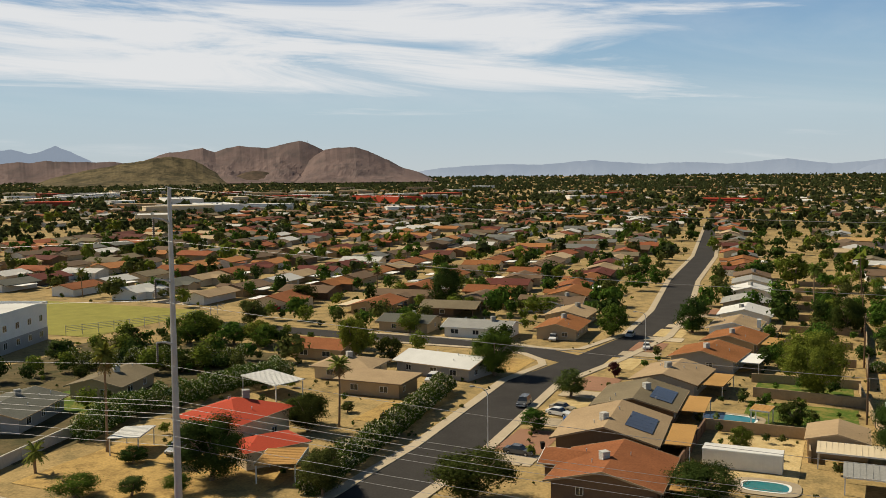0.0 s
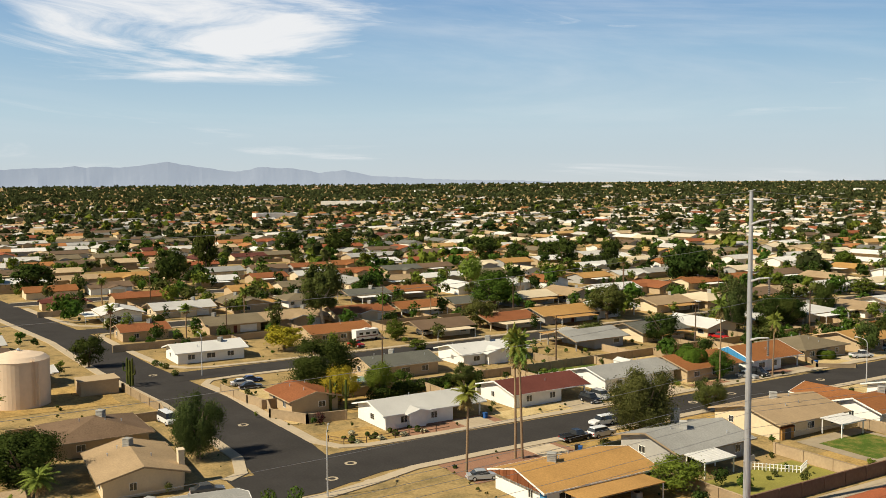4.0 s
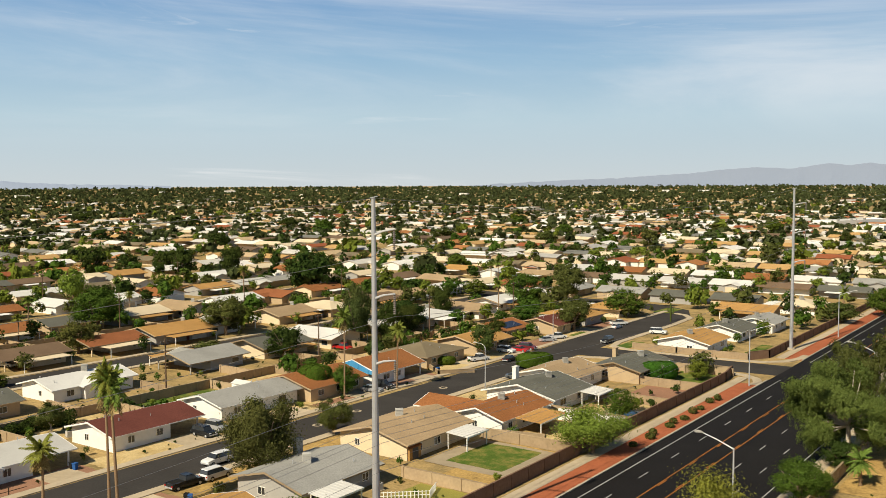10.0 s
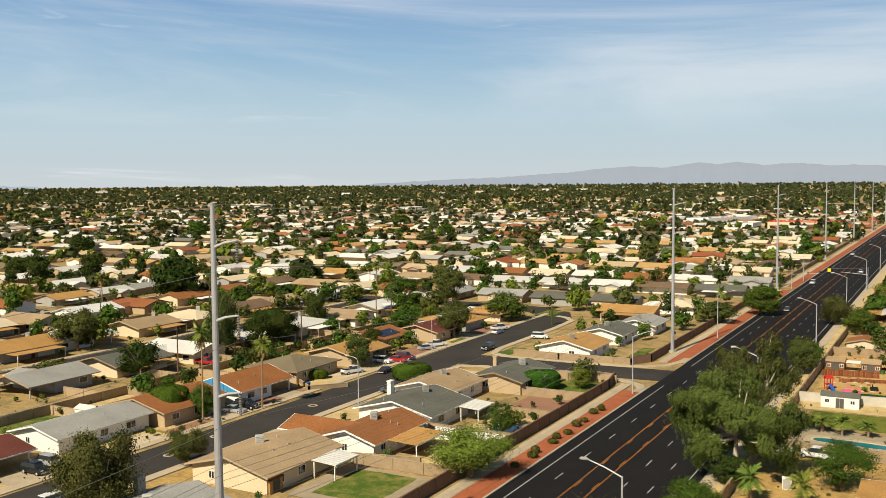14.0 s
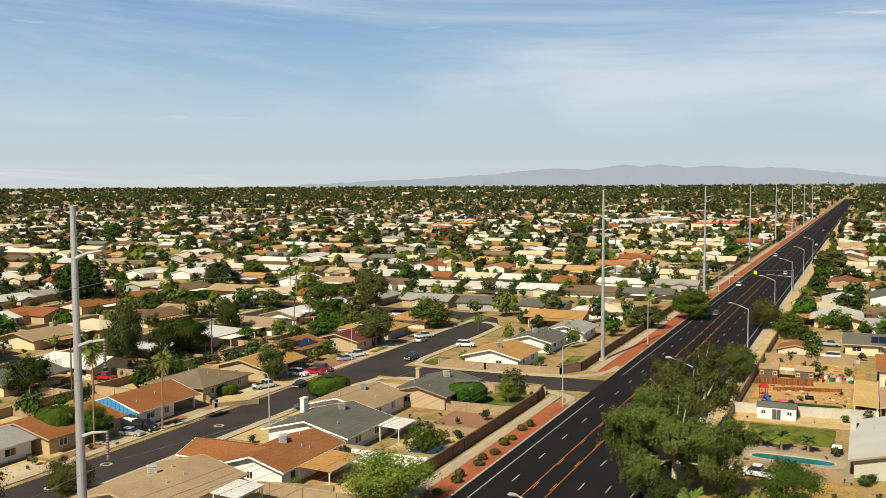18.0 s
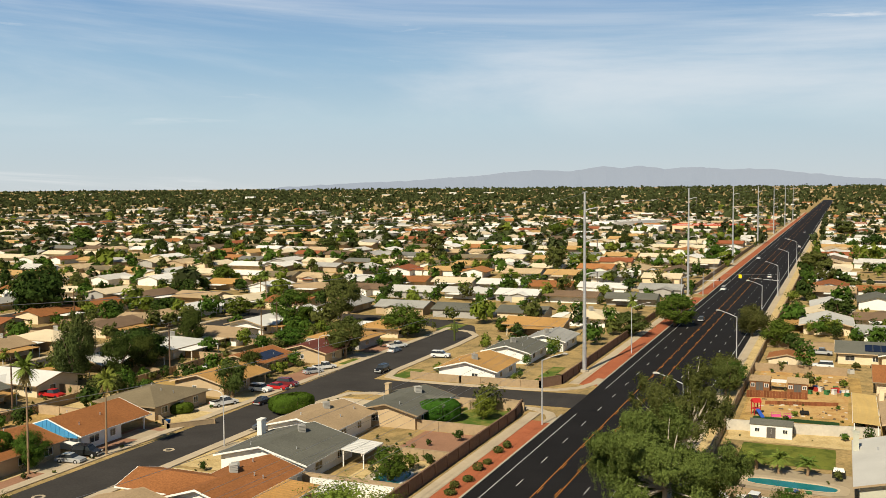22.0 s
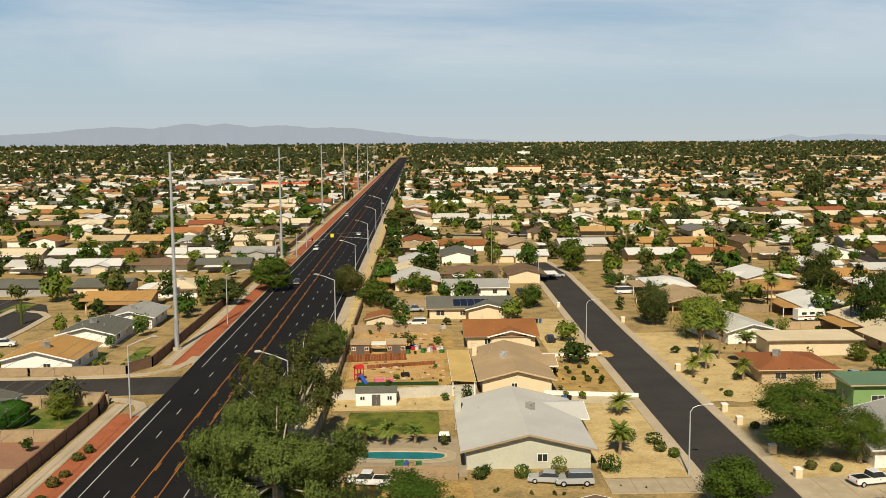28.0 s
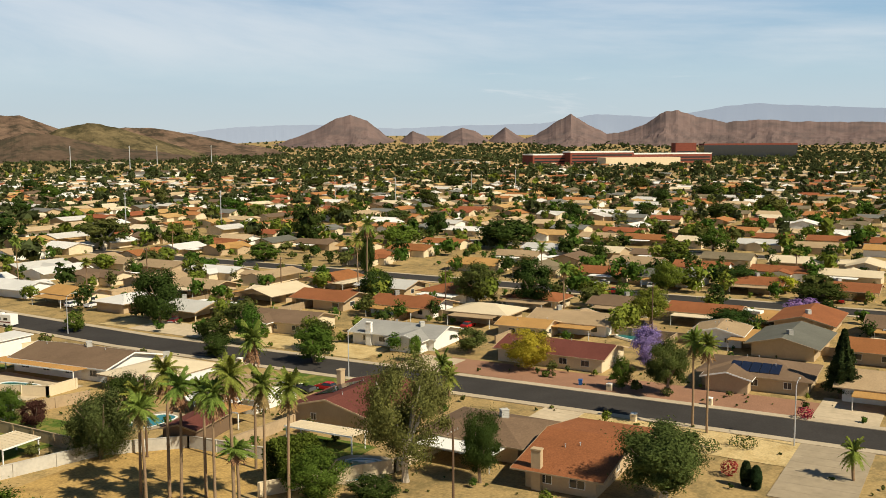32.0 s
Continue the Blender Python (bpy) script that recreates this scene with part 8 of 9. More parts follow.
# ---- hedges and shrubs ----
def hedge(pts, h, w, kind="bloom", label="tall oleander hedge with pale flowers", m=330):
    """A hedge as many leaf blades along a line."""
    rng = np.random.default_rng(int(abs(pts[0][0] * 7 + pts[0][1])))
    c = []
    for (xa, ya), (xb, yb) in zip(pts, pts[1:]):
        d = math.hypot(xb - xa, yb - ya)
        n = int(d * m)
        u = rng.uniform(0, 1, n)
        lump = (0.97 if kind == "round" else 0.8) + (0.03 if kind == "round" else 0.28) * np.sin(u * d * 1.3 + xa) * np.cos(u * d * 0.5)
        a, rr = rng.uniform(0, 2 * np.pi, n), np.sqrt(rng.uniform(0.45, 1, n))
        off = np.cos(a) * rr * w / 2
        z = h * lump * (0.5 + 0.48 * np.sin(a) * rr)
        nx, ny = -(yb - ya) / d, (xb - xa) / d
        c.append(np.stack([xa + (xb - xa) * u + nx * off, ya + (yb - ya) * u + ny * off, z], 1) + rng.normal(size=(n, 3)) * 0.12)
    c = np.concatenate(c)
    c[:, 2] = np.maximum(c[:, 2], 0.05)
    nr = rng.normal(size=c.shape) + np.array([0, 0, 0.4])
    nr /= np.linalg.norm(nr, axis=1, keepdims=True)
    root = thing("hedge", Matrix.Identity(4), label, "hedge", "hedges")
    cut = int(len(c) * 0.72) if kind == "bloom" else len(c)
    pick = rng.permutation(len(c))
    part("leaves", quads("leaves", c[pick[:cut]], nr[pick[:cut]], 0.26, rng, LEAF["round" if kind == "bloom" else kind], 1.5, 3), None, root)
    if kind == "bloom":
        tips = c[pick[cut:]]
        part("blossom", quads("blossom", tips + rng.normal(size=tips.shape) * 0.08 + np.array([0, 0, 0.12]), nr[pick[cut:]], 0.24, rng, LEAF["bloom"], 1.2, 3), None, root, "clusters of cream-white flowers")
    return root


hedge([(-86, -188), (-94, -170), (-103.0, -153.6)], 5.0, 5.4, m=620)
hedge([(-42.0, -141.5), (-59.3, -147.4), (-68.1, -143.2), (-82.5, -141.8), (-97.0, -138.0)], 4.9, 5.0, m=620)
hedge([(-33.6, -94.0), (-52, -95.7), (-68.3, -97.2), (-98.0, -101.5)], 4.2, 4.2, m=620)
LEAF["clipped"] = foliage("clipped_hedge_leaves", (0.070, 0.130, 0.018))


def clipped_bush(x, y, L, W, h, turn, label):
    """A bush cut to a smooth rounded block: short stems and a dense leaf shell."""
    rng = np.random.default_rng(int(abs(x * 13 + y)))
    n = int(1100 * (L + W + h))
    p = rng.normal(size=(n, 3))
    p /= np.linalg.norm(p, axis=1, keepdims=True)
    q = np.sign(p) * np.abs(p) ** 0.62
    c = q * np.array([L / 2, W / 2, h * 0.46]) * (1 + rng.normal(size=(n, 1)) * 0.018 + 0.02 * np.sin(p[:, :1] * 9 + p[:, 1:2] * 7)) + np.array([0, 0, h * 0.53])
    root = thing("hedge", pose(x, y, 0, 0, 0, turn), label, "hedge", "clipped hedges")
    s = Shape()
    for k in range(5):
        s.tube([((k - 2) * L * 0.12, 0, -0.1), ((k - 2) * L * 0.16, 0.05 * k, h * 0.5)], [0.07, 0.04], 5)
    part("stems", s, M_BARK, root)
    part("leaves", quads("leaves", c, (p + rng.normal(size=(n, 3)) * 0.35), 0.17, rng, LEAF["clipped"], 1.3, 3), None, root)


clipped_bush(-60.0, 179.8, 8.6, 5.4, 3.5, 62, "clipped oval bright-green hedge beside the street")
clipped_bush(-30.8, 183.6, 7.6, 5.0, 4.0, 40, "clipped bright-green topiary hedge in a backyard")
clipped_bush(-83.5, 130.6, 6.4, 6.2, 6.0, 0, "big round-clipped dark-green bush beside a red gravel yard")
clipped_bush(-79.3, 171.2, 4.4, 2.4, 2.0, 45, "low clipped green hedge in front of a house")
block_wall([(-81.5, 166.8), (-74.0, 160.9), (-68.6, 167.2)], 0.9, M_BLOCK, "low tan retaining wall of a front yard")
block_wall([(-31.8, 140.2), (-19.2, 140.4)], 2.0, M_WHITE, "white painted block wall across a backyard")
block_wall([(-36.6, 122.0), (-26.0, 124.4)], 1.6, M_BLOCK, "pale tan block wall of a backyard")
hedge([(-100, 60), (-104, 74), (-103, 88)], 2.6, 3.0, "dark", "dark green yard hedge")
hedge([(-90, 99), (-104, 99)], 2.2, 2.0, "dark", "dark green yard hedge")
hedge([(131.5, 126.5), (137.0, 124.0)], 6.5, 6.0, "round", "tall clump of bright-green bushes behind palms", 2200)
hedge([(-148, -16), (-146, -24)], 2.4, 2.4)


def shrub(x, y, h, w, kind="round"):
    rng = np.random.default_rng(int(abs(x * 31 + y * 17)))
    n = 260
    p = rng.normal(size=(n, 3))
    p /= np.linalg.norm(p, axis=1, keepdims=True)
    c = p * rng.uniform(0.75, 1.05, (n, 1)) * np.array([w / 2, w / 2, h / 2]) + np.array([0, 0, h / 2])
    ob = new("shrub", quads("shrub", c, p + rng.normal(size=(n, 3)) * 0.4, 0.22, rng, LEAF[kind], 1.3))
    ob.matrix_world = pose(x, y, 0.02)
    return tagged(ob, {"round": "round clipped green shrub in a gravel yard", "olive": "grey-green desert shrub in gravel", "bloom": "pale flowering shrub in a dirt yard", "plum": "dark red leafy shrub beside a wall", "rose": "bougainvillea shrub in crimson bloom"}.get(kind, "small green leafy shrub in a yard"), "shrub", "shrubs")


for k, (x, y) in enumerate(((-13.2, 131), (-12.8, 137), (-13.4, 139.5), (-13.0, 146), (-13.6, 149), (-13.4, 158), (-13.2, 161.5), (-13.8, 168), (-13.3, 171), (-12.9, 152.5))):
    shrub(x, y, 0.9 + 0.2 * (k % 3), 1.5 + 0.3 * (k % 2), "olive")
for x, y, h, w, k in ((-55.1, 21.4, 2.2, 2.3, "round"), (-53.3, 24.6, 2.4, 2.4, "round"), (63.5, 173, 1.8, 2.6, "round"), (58.5, 160, 2.4, 2.8, "round"), (67, 168, 1.6, 1.8, "olive"), (-91, 45, 2.0, 2.2, "plum"), (-146.5, 35, 1.4, 1.8, "olive"), (-156, 35.5, 1.3, 1.7, "olive"), (-161, 34.5, 1.4, 1.8, "olive"),
                      (85, 160, 1.2, 1.5, "olive"), (88, 159, 1.2, 1.5, "olive"), (84, 178, 1.0, 1.4, "olive"), (86, 196, 1.0, 1.6, "olive"), (200, 96, 1.5, 2.4, "olive"), (206, 60, 2.0, 2.6, "plum"), (178, 78, 1.6, 4.5, "olive"), (174, 82, 1.6, 4.0, "olive"), (202, 120, 1.2, 1.6, "round"), (200, 140, 1.2, 1.6, "round"),
                      (-30, 205, 0.9, 1.2, "olive"), (-24, 222, 1.0, 1.4, "olive"), (-21, 228, 1.1, 1.5, "olive"), (-28, 219, 0.9, 1.2, "olive"), (59, 214, 0.9, 1.2, "olive"), (64, 207, 1.0, 1.2, "olive"), (66, 220, 0.8, 1.0, "olive"), (112, 226, 2.6, 3.0, "round"), (197.1, 72.7, 2.0, 2.6, "rose"), (165.0, 76.8, 2.2, 2.4, "rose"), (-80, 46, 0.9, 1.2, "bloom"), (-82, 54, 0.9, 1.3, "olive")):
    shrub(x, y, h, w, k)

# ---- yards east of the avenue ----
yard(22.0, 177.5, 36.6, 189.4, surface("mown_lawn", (0.150, 0.165, 0.030), 0.95, 6.0, 0.3, 0.5, stain=0.2, stain_scale=0.3, other=(0.060, 0.085, 0.016), other_scale=0.22), "mown green rectangular backyard lawn")
yard(19, 159, 39.8, 175.5, M_DRIVE, "pale concrete pool yard")
yard(19, 190, 39.5, 201, M_GRAVEL, "tan gravel backyard")
yard(19.5, 203, 41, 252, M_DIRT, "bare golden dirt backyard")
yard(58, 197.5, 70, 226, M_DIRT, "golden brown gravel front yard with cactus")
yard(57, 157.5, 69.8, 193, M_GRAVEL, "golden gravel front yard")
yard(60, 228, 70, 268, M_GRAVEL, "gravel yard with a circular drive")
yard(81, 140, 96, 190, M_GRAVEL, "pale gravel front yard")
yard(81, 192, 94, 250, M_GRAVEL, "pale gravel front yard")
yard(113, 166, 138, 186, M_LAWN, "green backyard lawn")
yard(112, 128, 140, 156, M_DIRT, "bare golden dirt plot with palms")
yard(140, 216, 158, 230, M_LAWN, "green backyard lawn")
yard(139, 239, 152, 260, M_LAWN, "green backyard lawn")
yard(142.5, 191, 154.5, 214.5, M_DRIVE, "pale concrete pool court")
yard(172, 62, 185, 112, M_GRAVEL, "pale gravel front yard")
yard(197, 66, 208, 152, M_PINKROCK, "reddish gravel front yard")
yard(197, 158, 208, 240, M_GRAVEL, "pale gravel front yard")
yard(172, 140, 183, 165, M_LAWN, "green front lawn")
yard(140, 124, 152, 136, M_LAWN, "small green backyard lawn")
drive(57, 152.5, 70.3, 157.5), drive(80.2, 148, 97, 157), drive(57, 193, 70.3, 197.2), drive(163, 104.5, 184, 111.5), drive(160, 61, 184, 71), drive(196.5, 205, 208, 228), drive(196.5, 140, 207, 150), drive(196.5, 62, 212, 72)
block_wall([(18.6, 196.6), (29.4, 197.3), (43.0, 199.2)], 1.8, M_GREYBLOCK, "pale grey concrete block yard wall")
block_wall([(55, 198.6), (70.3, 195.9)], 0.7, M_WHITE, "low white garden wall beside the street")
block_wall([(57, 227.5), (70.3, 227.0)], 0.6, M_WHITE, "low white garden wall beside the street")
for y in (158.5, 253, 288):
    block_wall([(18.4, y), (38, y)], 1.8)
block_wall([(112, 161.0), (129, 156.6), (138, 148), (140, 128)], 1.8, M_GREYBLOCK, "pale grey concrete block yard wall")
block_wall([(128.5, 126), (144.2, 116.1), (164.2, 114.8)], 1.8, M_CREAM, "cream painted block yard wall")
block_wall([(129, 156.6), (129, 190), (130, 222), (131, 250)], 1.8)
block_wall([(131, 222), (147.2, 233.3), (169.5, 226.3)], 1.9, M_CREAM, "cream painted block yard wall")
block_wall([(131, 186), (148, 182)], 1.8)
block_wall([(147.5, 215.2), (142.6, 200), (146.2, 190.6), (152.5, 191)], 1.9, M_CREAM, "cream painted wall round a pool court")
block_wall([(141, 142), (154, 141.5)], 1.8)
for y in (108, 142, 176, 208, 240, 272):
    block_wall([(224, y), (246, y)], 1.8)
block_wall([(246.5, 40), (246.5, 160), (247, 300)], 1.8)
block_wall([(131, 250), (131.5, 340)], 1.8)
for y in (252, 274, 296, 318):
    block_wall([(112, y), (150, y)], 1.7)


M_PLANK2 = surface("orange_brown_boards", (0.20, 0.095, 0.045), 0.9, 4.0, 0.25)
M_SHEDDOOR = surface("dark_shed_door", (0.10, 0.095, 0.09), 0.7, 2.0, 0.1)


def garden_shed(x, y, L, W, turn, wall, roof, label, h=2.3):
    root = thing("shed", pose(x, y, 0, 0, 0, turn), label, "shed", "garden sheds")
    part("wall", wall_shape(L, W, h, 0.4, "gable", 0.15), wall, root)
    part("roof", roof_shape(L, W, h, 0.4, "gable", 0.1), roof, root)
    for k in (-1, 1):
        part("door_leaf", Shape().box(min(k * 0.02, k * 0.72), -W / 2 + 0.08, 0.05, max(k * 0.02, k * 0.72), -W / 2 + 0.16, 1.9), M_SHEDDOOR, root)
    for k in (-1, 1):
        if L > 4:
            window(root, k * L * 0.32, -W / 2 + 0.14, 1.3, 0.7, 0.6, "-y")
    return root


garden_shed(26.2, 194.6, 7.0, 3.2, 0, M_WHITE, ROOF["slate"], "white garden shed with grey gable roof and double door")
for x in (21.4, 28.8):
    garden_shed(x, 232.6, 4.2, 4.2, 0, M_PLANK2, ROOF["tan"], "brown timber playhouse with gable roof", 2.2)
garden_shed(-103.0, 47.8, 2.6, 2.4, 90, M_CREAM, ROOF["cream"], "tall narrow cream garden shed")
garden_shed(-95.5, 122, 4.5, 3.0, 0, M_WHITE, ROOF["white"], "white backyard shed with low gable roof")
garden_shed(-58.5, -18, 3.0, 3.2, 90, M_WHITE, ROOF["white"], "small white backyard shed")
garden_shed(130.5, 205.5, 4.5, 3.4, 0, M_CREAM, ROOF["rust"], "small cream outbuilding with rust-red roof")
garden_shed(143.6, 246, 4.0, 3.4, 0, M_CREAM, ROOF["tan"], "small cream backyard shed")


def ramada(x, y, L, W, turn, h, material, label):
    """A flat shade roof on posts."""
    root = thing("shade_roof", pose(x, y, 0, 0, 0, turn), label, "shade roof", "shade roofs")
    r = Shape().slab([(-L / 2, -W / 2, h), (L / 2, -W / 2, h), (L / 2, W / 2, h + 0.25), (-L / 2, W / 2, h + 0.25)], 0.12)
    for k in range(int(L / 0.8)):
        u = -L / 2 + 0.4 + k * 0.8
        r.slab([(u - 0.05, -W / 2, h + 0.04), (u + 0.05, -W / 2, h + 0.04), (u + 0.05, W / 2, h + 0.29), (u - 0.05, W / 2, h + 0.29)], 0.06)
    part("roof", r, material, root)
    part("fascia", Shape().box(-L / 2, -W / 2 - 0.05, h - 0.22, L / 2, -W / 2, h + 0.02).box(-L / 2, W / 2, h + 0.03, L / 2, W / 2 + 0.05, h + 0.27), M_WHITE, root)
    for sx in (-1, 1):
        for sy in (-1, 1):
            part("post", Shape().box(sx * (L / 2 - 0.25) - 0.08, sy * (W / 2 - 0.25) - 0.08, 0, sx * (L / 2 - 0.25) + 0.08, sy * (W / 2 - 0.25) + 0.08, h - 0.05), M_WHITE, root)
    return root


store = thing("storage_container", pose(-67.6, -41.8, 0, 0, 0, 90), "long white steel storage container in a gravel backyard", "container")
part("body", Shape().box(-5.5, -1.5, 0.1, 5.5, 1.5, 2.7), M_WHITE, store)
part("roof", Shape().box(-5.6, -1.6, 2.7, 5.6, 1.6, 2.82, 0.05), ROOF["white"], store)
for k in range(22):
    part("rib", Shape().box(-5.4 + k * 0.5, -1.56, 0.2, -5.3 + k * 0.5, -1.5, 2.6), M_WHITE, store)
for u in (-4.8, 4.8):
    part("skid", Shape().box(u - 0.2, -1.4, 0, u + 0.2, 1.4, 0.1), M_WOODPOLE, store)
ramada(-73.5, -26.3, 11.5, 5.0, 90, 2.6, ROOF["cream"], "pale ribbed metal carport roof")
ramada(-63.5, -24.4, 8.0, 6.0, 90, 2.6, ROOF["grey"], "grey flat backyard carport")
ramada(-104.0, -11.8, 7.5, 5.5, 80, 2.6, ROOF["white"], "white ribbed metal carport roof")
ramada(-94.2, -41.4, 3.4, 3.4, 80, 2.6, ROOF["gold"], "tan garden gazebo beside the pool")
ramada(-61.5, -11.0, 7.5, 4.0, 90, 2.4, ROOF["white"], "white backyard carport roof")
ramada(122.0, 166.5, 6.5, 5.0, 5, 2.6, ROOF["cream"], "white ribbed shade roof on a lawn")
ramada(-82.0, -132.0, 13.0, 6.5, 65, 3.2, ROOF["white"], "white metal carport roof on posts")
ramada(-39.5, -102.0, 8.0, 6.0, 20, 2.8, ROOF["gold"], "tan flat shade roof on stucco posts")
ramada(-41.5, -131.0, 7.0, 5.0, 20, 2.8, ROOF["white"], "white metal carport roof")
ramada(148.8, 233.6, 7.6, 4.2, -25, 2.5, ROOF["white"], "white flat shade roof beside a lawn")
ramada(138.0, 247, 8, 4, 10, 2.6, ROOF["white"], "white flat shade roof")
ramada(-31.0, 132.0, 9.2, 5.6, 90, 2.5, ROOF["gold"], "golden tan metal patio roof")
ramada(-31.8, 155.5, 6.5, 4.0, 90, 2.5, ROOF["white"], "white metal patio roof")
ramada(-35.6, 116.0, 6.2, 4.2, 90, 2.5, ROOF["white"], "white metal patio roof")
ramada(-32.9, 81.2, 6.5, 4.0, 90, 2.5, ROOF["white"], "white metal patio roof")
garden_shed(-40.5, 105.5, 3.2, 4.6, 90, ROOF["gold"], ROOF["orange"], "small tan garden shed with rust-brown roof", 2.0)
ramada(150.0, 152.0, 9.0, 4.5, 92, 2.6, ROOF["gold"], "tan patio roof over a backyard terrace")
ramada(148.5, 131.0, 12.0, 4.0, 92, 2.6, ROOF["cream"], "long pale patio roof beside a lawn")


def mailbox(x, y):
    root = thing("mailbox", pose(x, y, 0), "cream stucco mailbox pillar beside the kerb", "mailbox", "mailbox pillars")
    part("pillar", Shape().box(-0.45, -0.45, 0, 0.45, 0.45, 1.25), M_CREAM, root)
    part("cap", Shape().box(-0.52, -0.52, 1.25, 0.52, 0.52, 1.38, 0.08), M_WHITE, root)
    part("box_door", Shape().box(-0.47, -0.16, 0.85, -0.44, 0.16, 1.1), M_GREYWALL, root)
    return root


mb = mailbox(82.3, 166.5)
for x, y in ((82.3, 180), (82.3, 187), (82.0, 157), (82.3, 214), (182.5, 96), (182.4, 130), (198.5, 106), (197.6, 88), (82.4, 262), (70.0, 283), (198, 200), (181.5, 178)):
    copy_thing(mb, pose(x, y, 0))


def saguaro(x, y, h):
    root = thing("saguaro_cactus", pose(x, y, 0), "ribbed green saguaro cactus with raised arms", "cactus", "cacti")
    part("stem", Shape().tube([(0, 0, -0.1), (0, 0, h * 0.7), (0, 0, h * 0.95), (0, 0, h)], [0.26, 0.28, 0.22, 0.05], 10), LEAF["olive"], root)
    for k, a in enumerate((0.4, 3.3)):
        c, q = math.cos(a), math.sin(a)
        z = h * (0.4 + 0.1 * k)
        part("arm", Shape().tube([(c * 0.2, q * 0.2, z), (c * 0.75, q * 0.75, z + 0.1), (c * 0.9, q * 0.9, z + 0.5), (c * 0.9, q * 0.9, z + h * 0.35)], [0.15, 0.17, 0.17, 0.08], 8), LEAF["olive"], root)
    return root


cac = saguaro(-141.5, 24.5, 6.0)
for x, y in ((-143, 23.8), (-140, 23.6), (-98, 50.5), (-100, 52.5), (-62.5, 268), (-96.5, 53.0)):
    copy_thing(cac, pose(x, y, 0, 0, 0, x * 40 % 360))


# ---- manholes, signals, far buildings ----
def manhole(x, y):
    s = Shape().tube([(0, 0, 0.0), (0, 0, 0.028)], [0.95, 0.95], 20)
    ob = solid("manhole", s, M_WALK, "round concrete manhole collar in the asphalt", "manhole", "manholes", m=pose(x, y, 0))
    part("cover", Shape().tube([(0, 0, 0.02), (0, 0, 0.034)], [0.55, 0.55], 16), M_ASPHALT, ob)


for x, y in ((-65.9, 38.9), (-60.6, 33.3), (-56.5, 37.5), (-97, 33), (-150, 31), (-65.4, 112), (-65, 150), (-66.5, 124)):
    manhole(x, y)


def signal(x, y, turn, arm=11.0):
    root = thing("traffic_signal", pose(x, y, 0, 0, 0, turn), "steel traffic signal mast with long arm over the avenue", "traffic signal", "traffic signals")
    part("mast", Shape().tube([(0, 0, 0), (0, 0, 9)], [0.16, 0.1], 8), M_STEEL, root)
    part("arm", Shape().tube([(0, 0, 5.8), (arm, 0, 6.6)], [0.1, 0.05], 6), M_STEEL, root)
    for k in (0.55, 0.95):
        part("signal_head", Shape().box(arm * k - 0.2, -0.2, 5.6 + 0.8 * k, arm * k + 0.2, 0.2, 6.7 + 0.8 * k), M_RUBBER, root, "dark three-lamp signal head")
    return root


sg1 = signal(14.5, 408, 180)
copy_thing(sg1, pose(-12.5, 398, 0, 0, 0, 0))
strip("school_sign_panel", -0.6, 410.0, 0.6, 410.1, 6.2, 7.6, surface("yellow_sign_paint", (0.75, 0.62, 0.02), 0.5, 1.0, 0.04), "bright yellow square sign hung over the avenue", "sign")
solid("sign_cable", Shape().tube([(-12.5, 410.05, 8.2), (0, 410.05, 7.55), (14.5, 410.05, 8.2)], [0.03] * 3, 4), M_WIRE, "thin cable across the avenue", "cable")


M_BRICK = surface("dark_red_brick", (0.22, 0.07, 0.05), 0.9, 0.5, 0.2, stain=0.15)


def flat_block(x, y, L, W, h, material, label, turn=0, band=None):
    root = thing("commercial_building", pose(x, y, 0, 0, 0, turn), label, "building", "commercial buildings")
    part("wall", Shape().box(-L / 2, -W / 2, 0, L / 2, W / 2, h), material, root)
    part("roof", Shape().box(-L / 2 + 0.3, -W / 2 + 0.3, h, L / 2 - 0.3, W / 2 - 0.3, h + 0.05), ROOF["white"], root)
    s = Shape()
    for a in ((-L / 2, -W / 2, L / 2, -W / 2 + 0.3), (-L / 2, W / 2 - 0.3, L / 2, W / 2), (-L / 2, -W / 2 + 0.3, -L / 2 + 0.3, W / 2 - 0.3), (L / 2 - 0.3, -W / 2 + 0.3, L / 2, W / 2 - 0.3)):
        s.box(a[0], a[1], h, a[2], a[3], h + max(0.9, h * 0.13))
    part("parapet", s, band or material, root)
    for z in (5.0, 11.5, 18.0):
        if h > 15 and z + 3 < h and material != M_GLASS:
            for side in (-1, 1):
                part("window_band", Shape().box(-L / 2 + 4, min(side * (W / 2 - 0.1), side * (W / 2 + 0.15)), z, L / 2 - 4, max(side * (W / 2 - 0.1), side * (W / 2 + 0.15)), z + 3.2), M_GLASS, root, "dark ribbon window")
    for k in range(min(6, max(2, int(L / 8)))):
        part("shopfront", Shape().box(-L / 2 + 2 + k * 8, -W / 2 - 0.06, 0.4, -L / 2 + 7 + k * 8, -W / 2, 3.0), M_GLASS, root)
    for k in range(3):
        part("roof_unit", Shape().box(-L / 4 + k * L / 4 - 1.2, -1, h, -L / 4 + k * L / 4 + 1.2, 1, h + 1.6), M_COOLER, root)
    return root


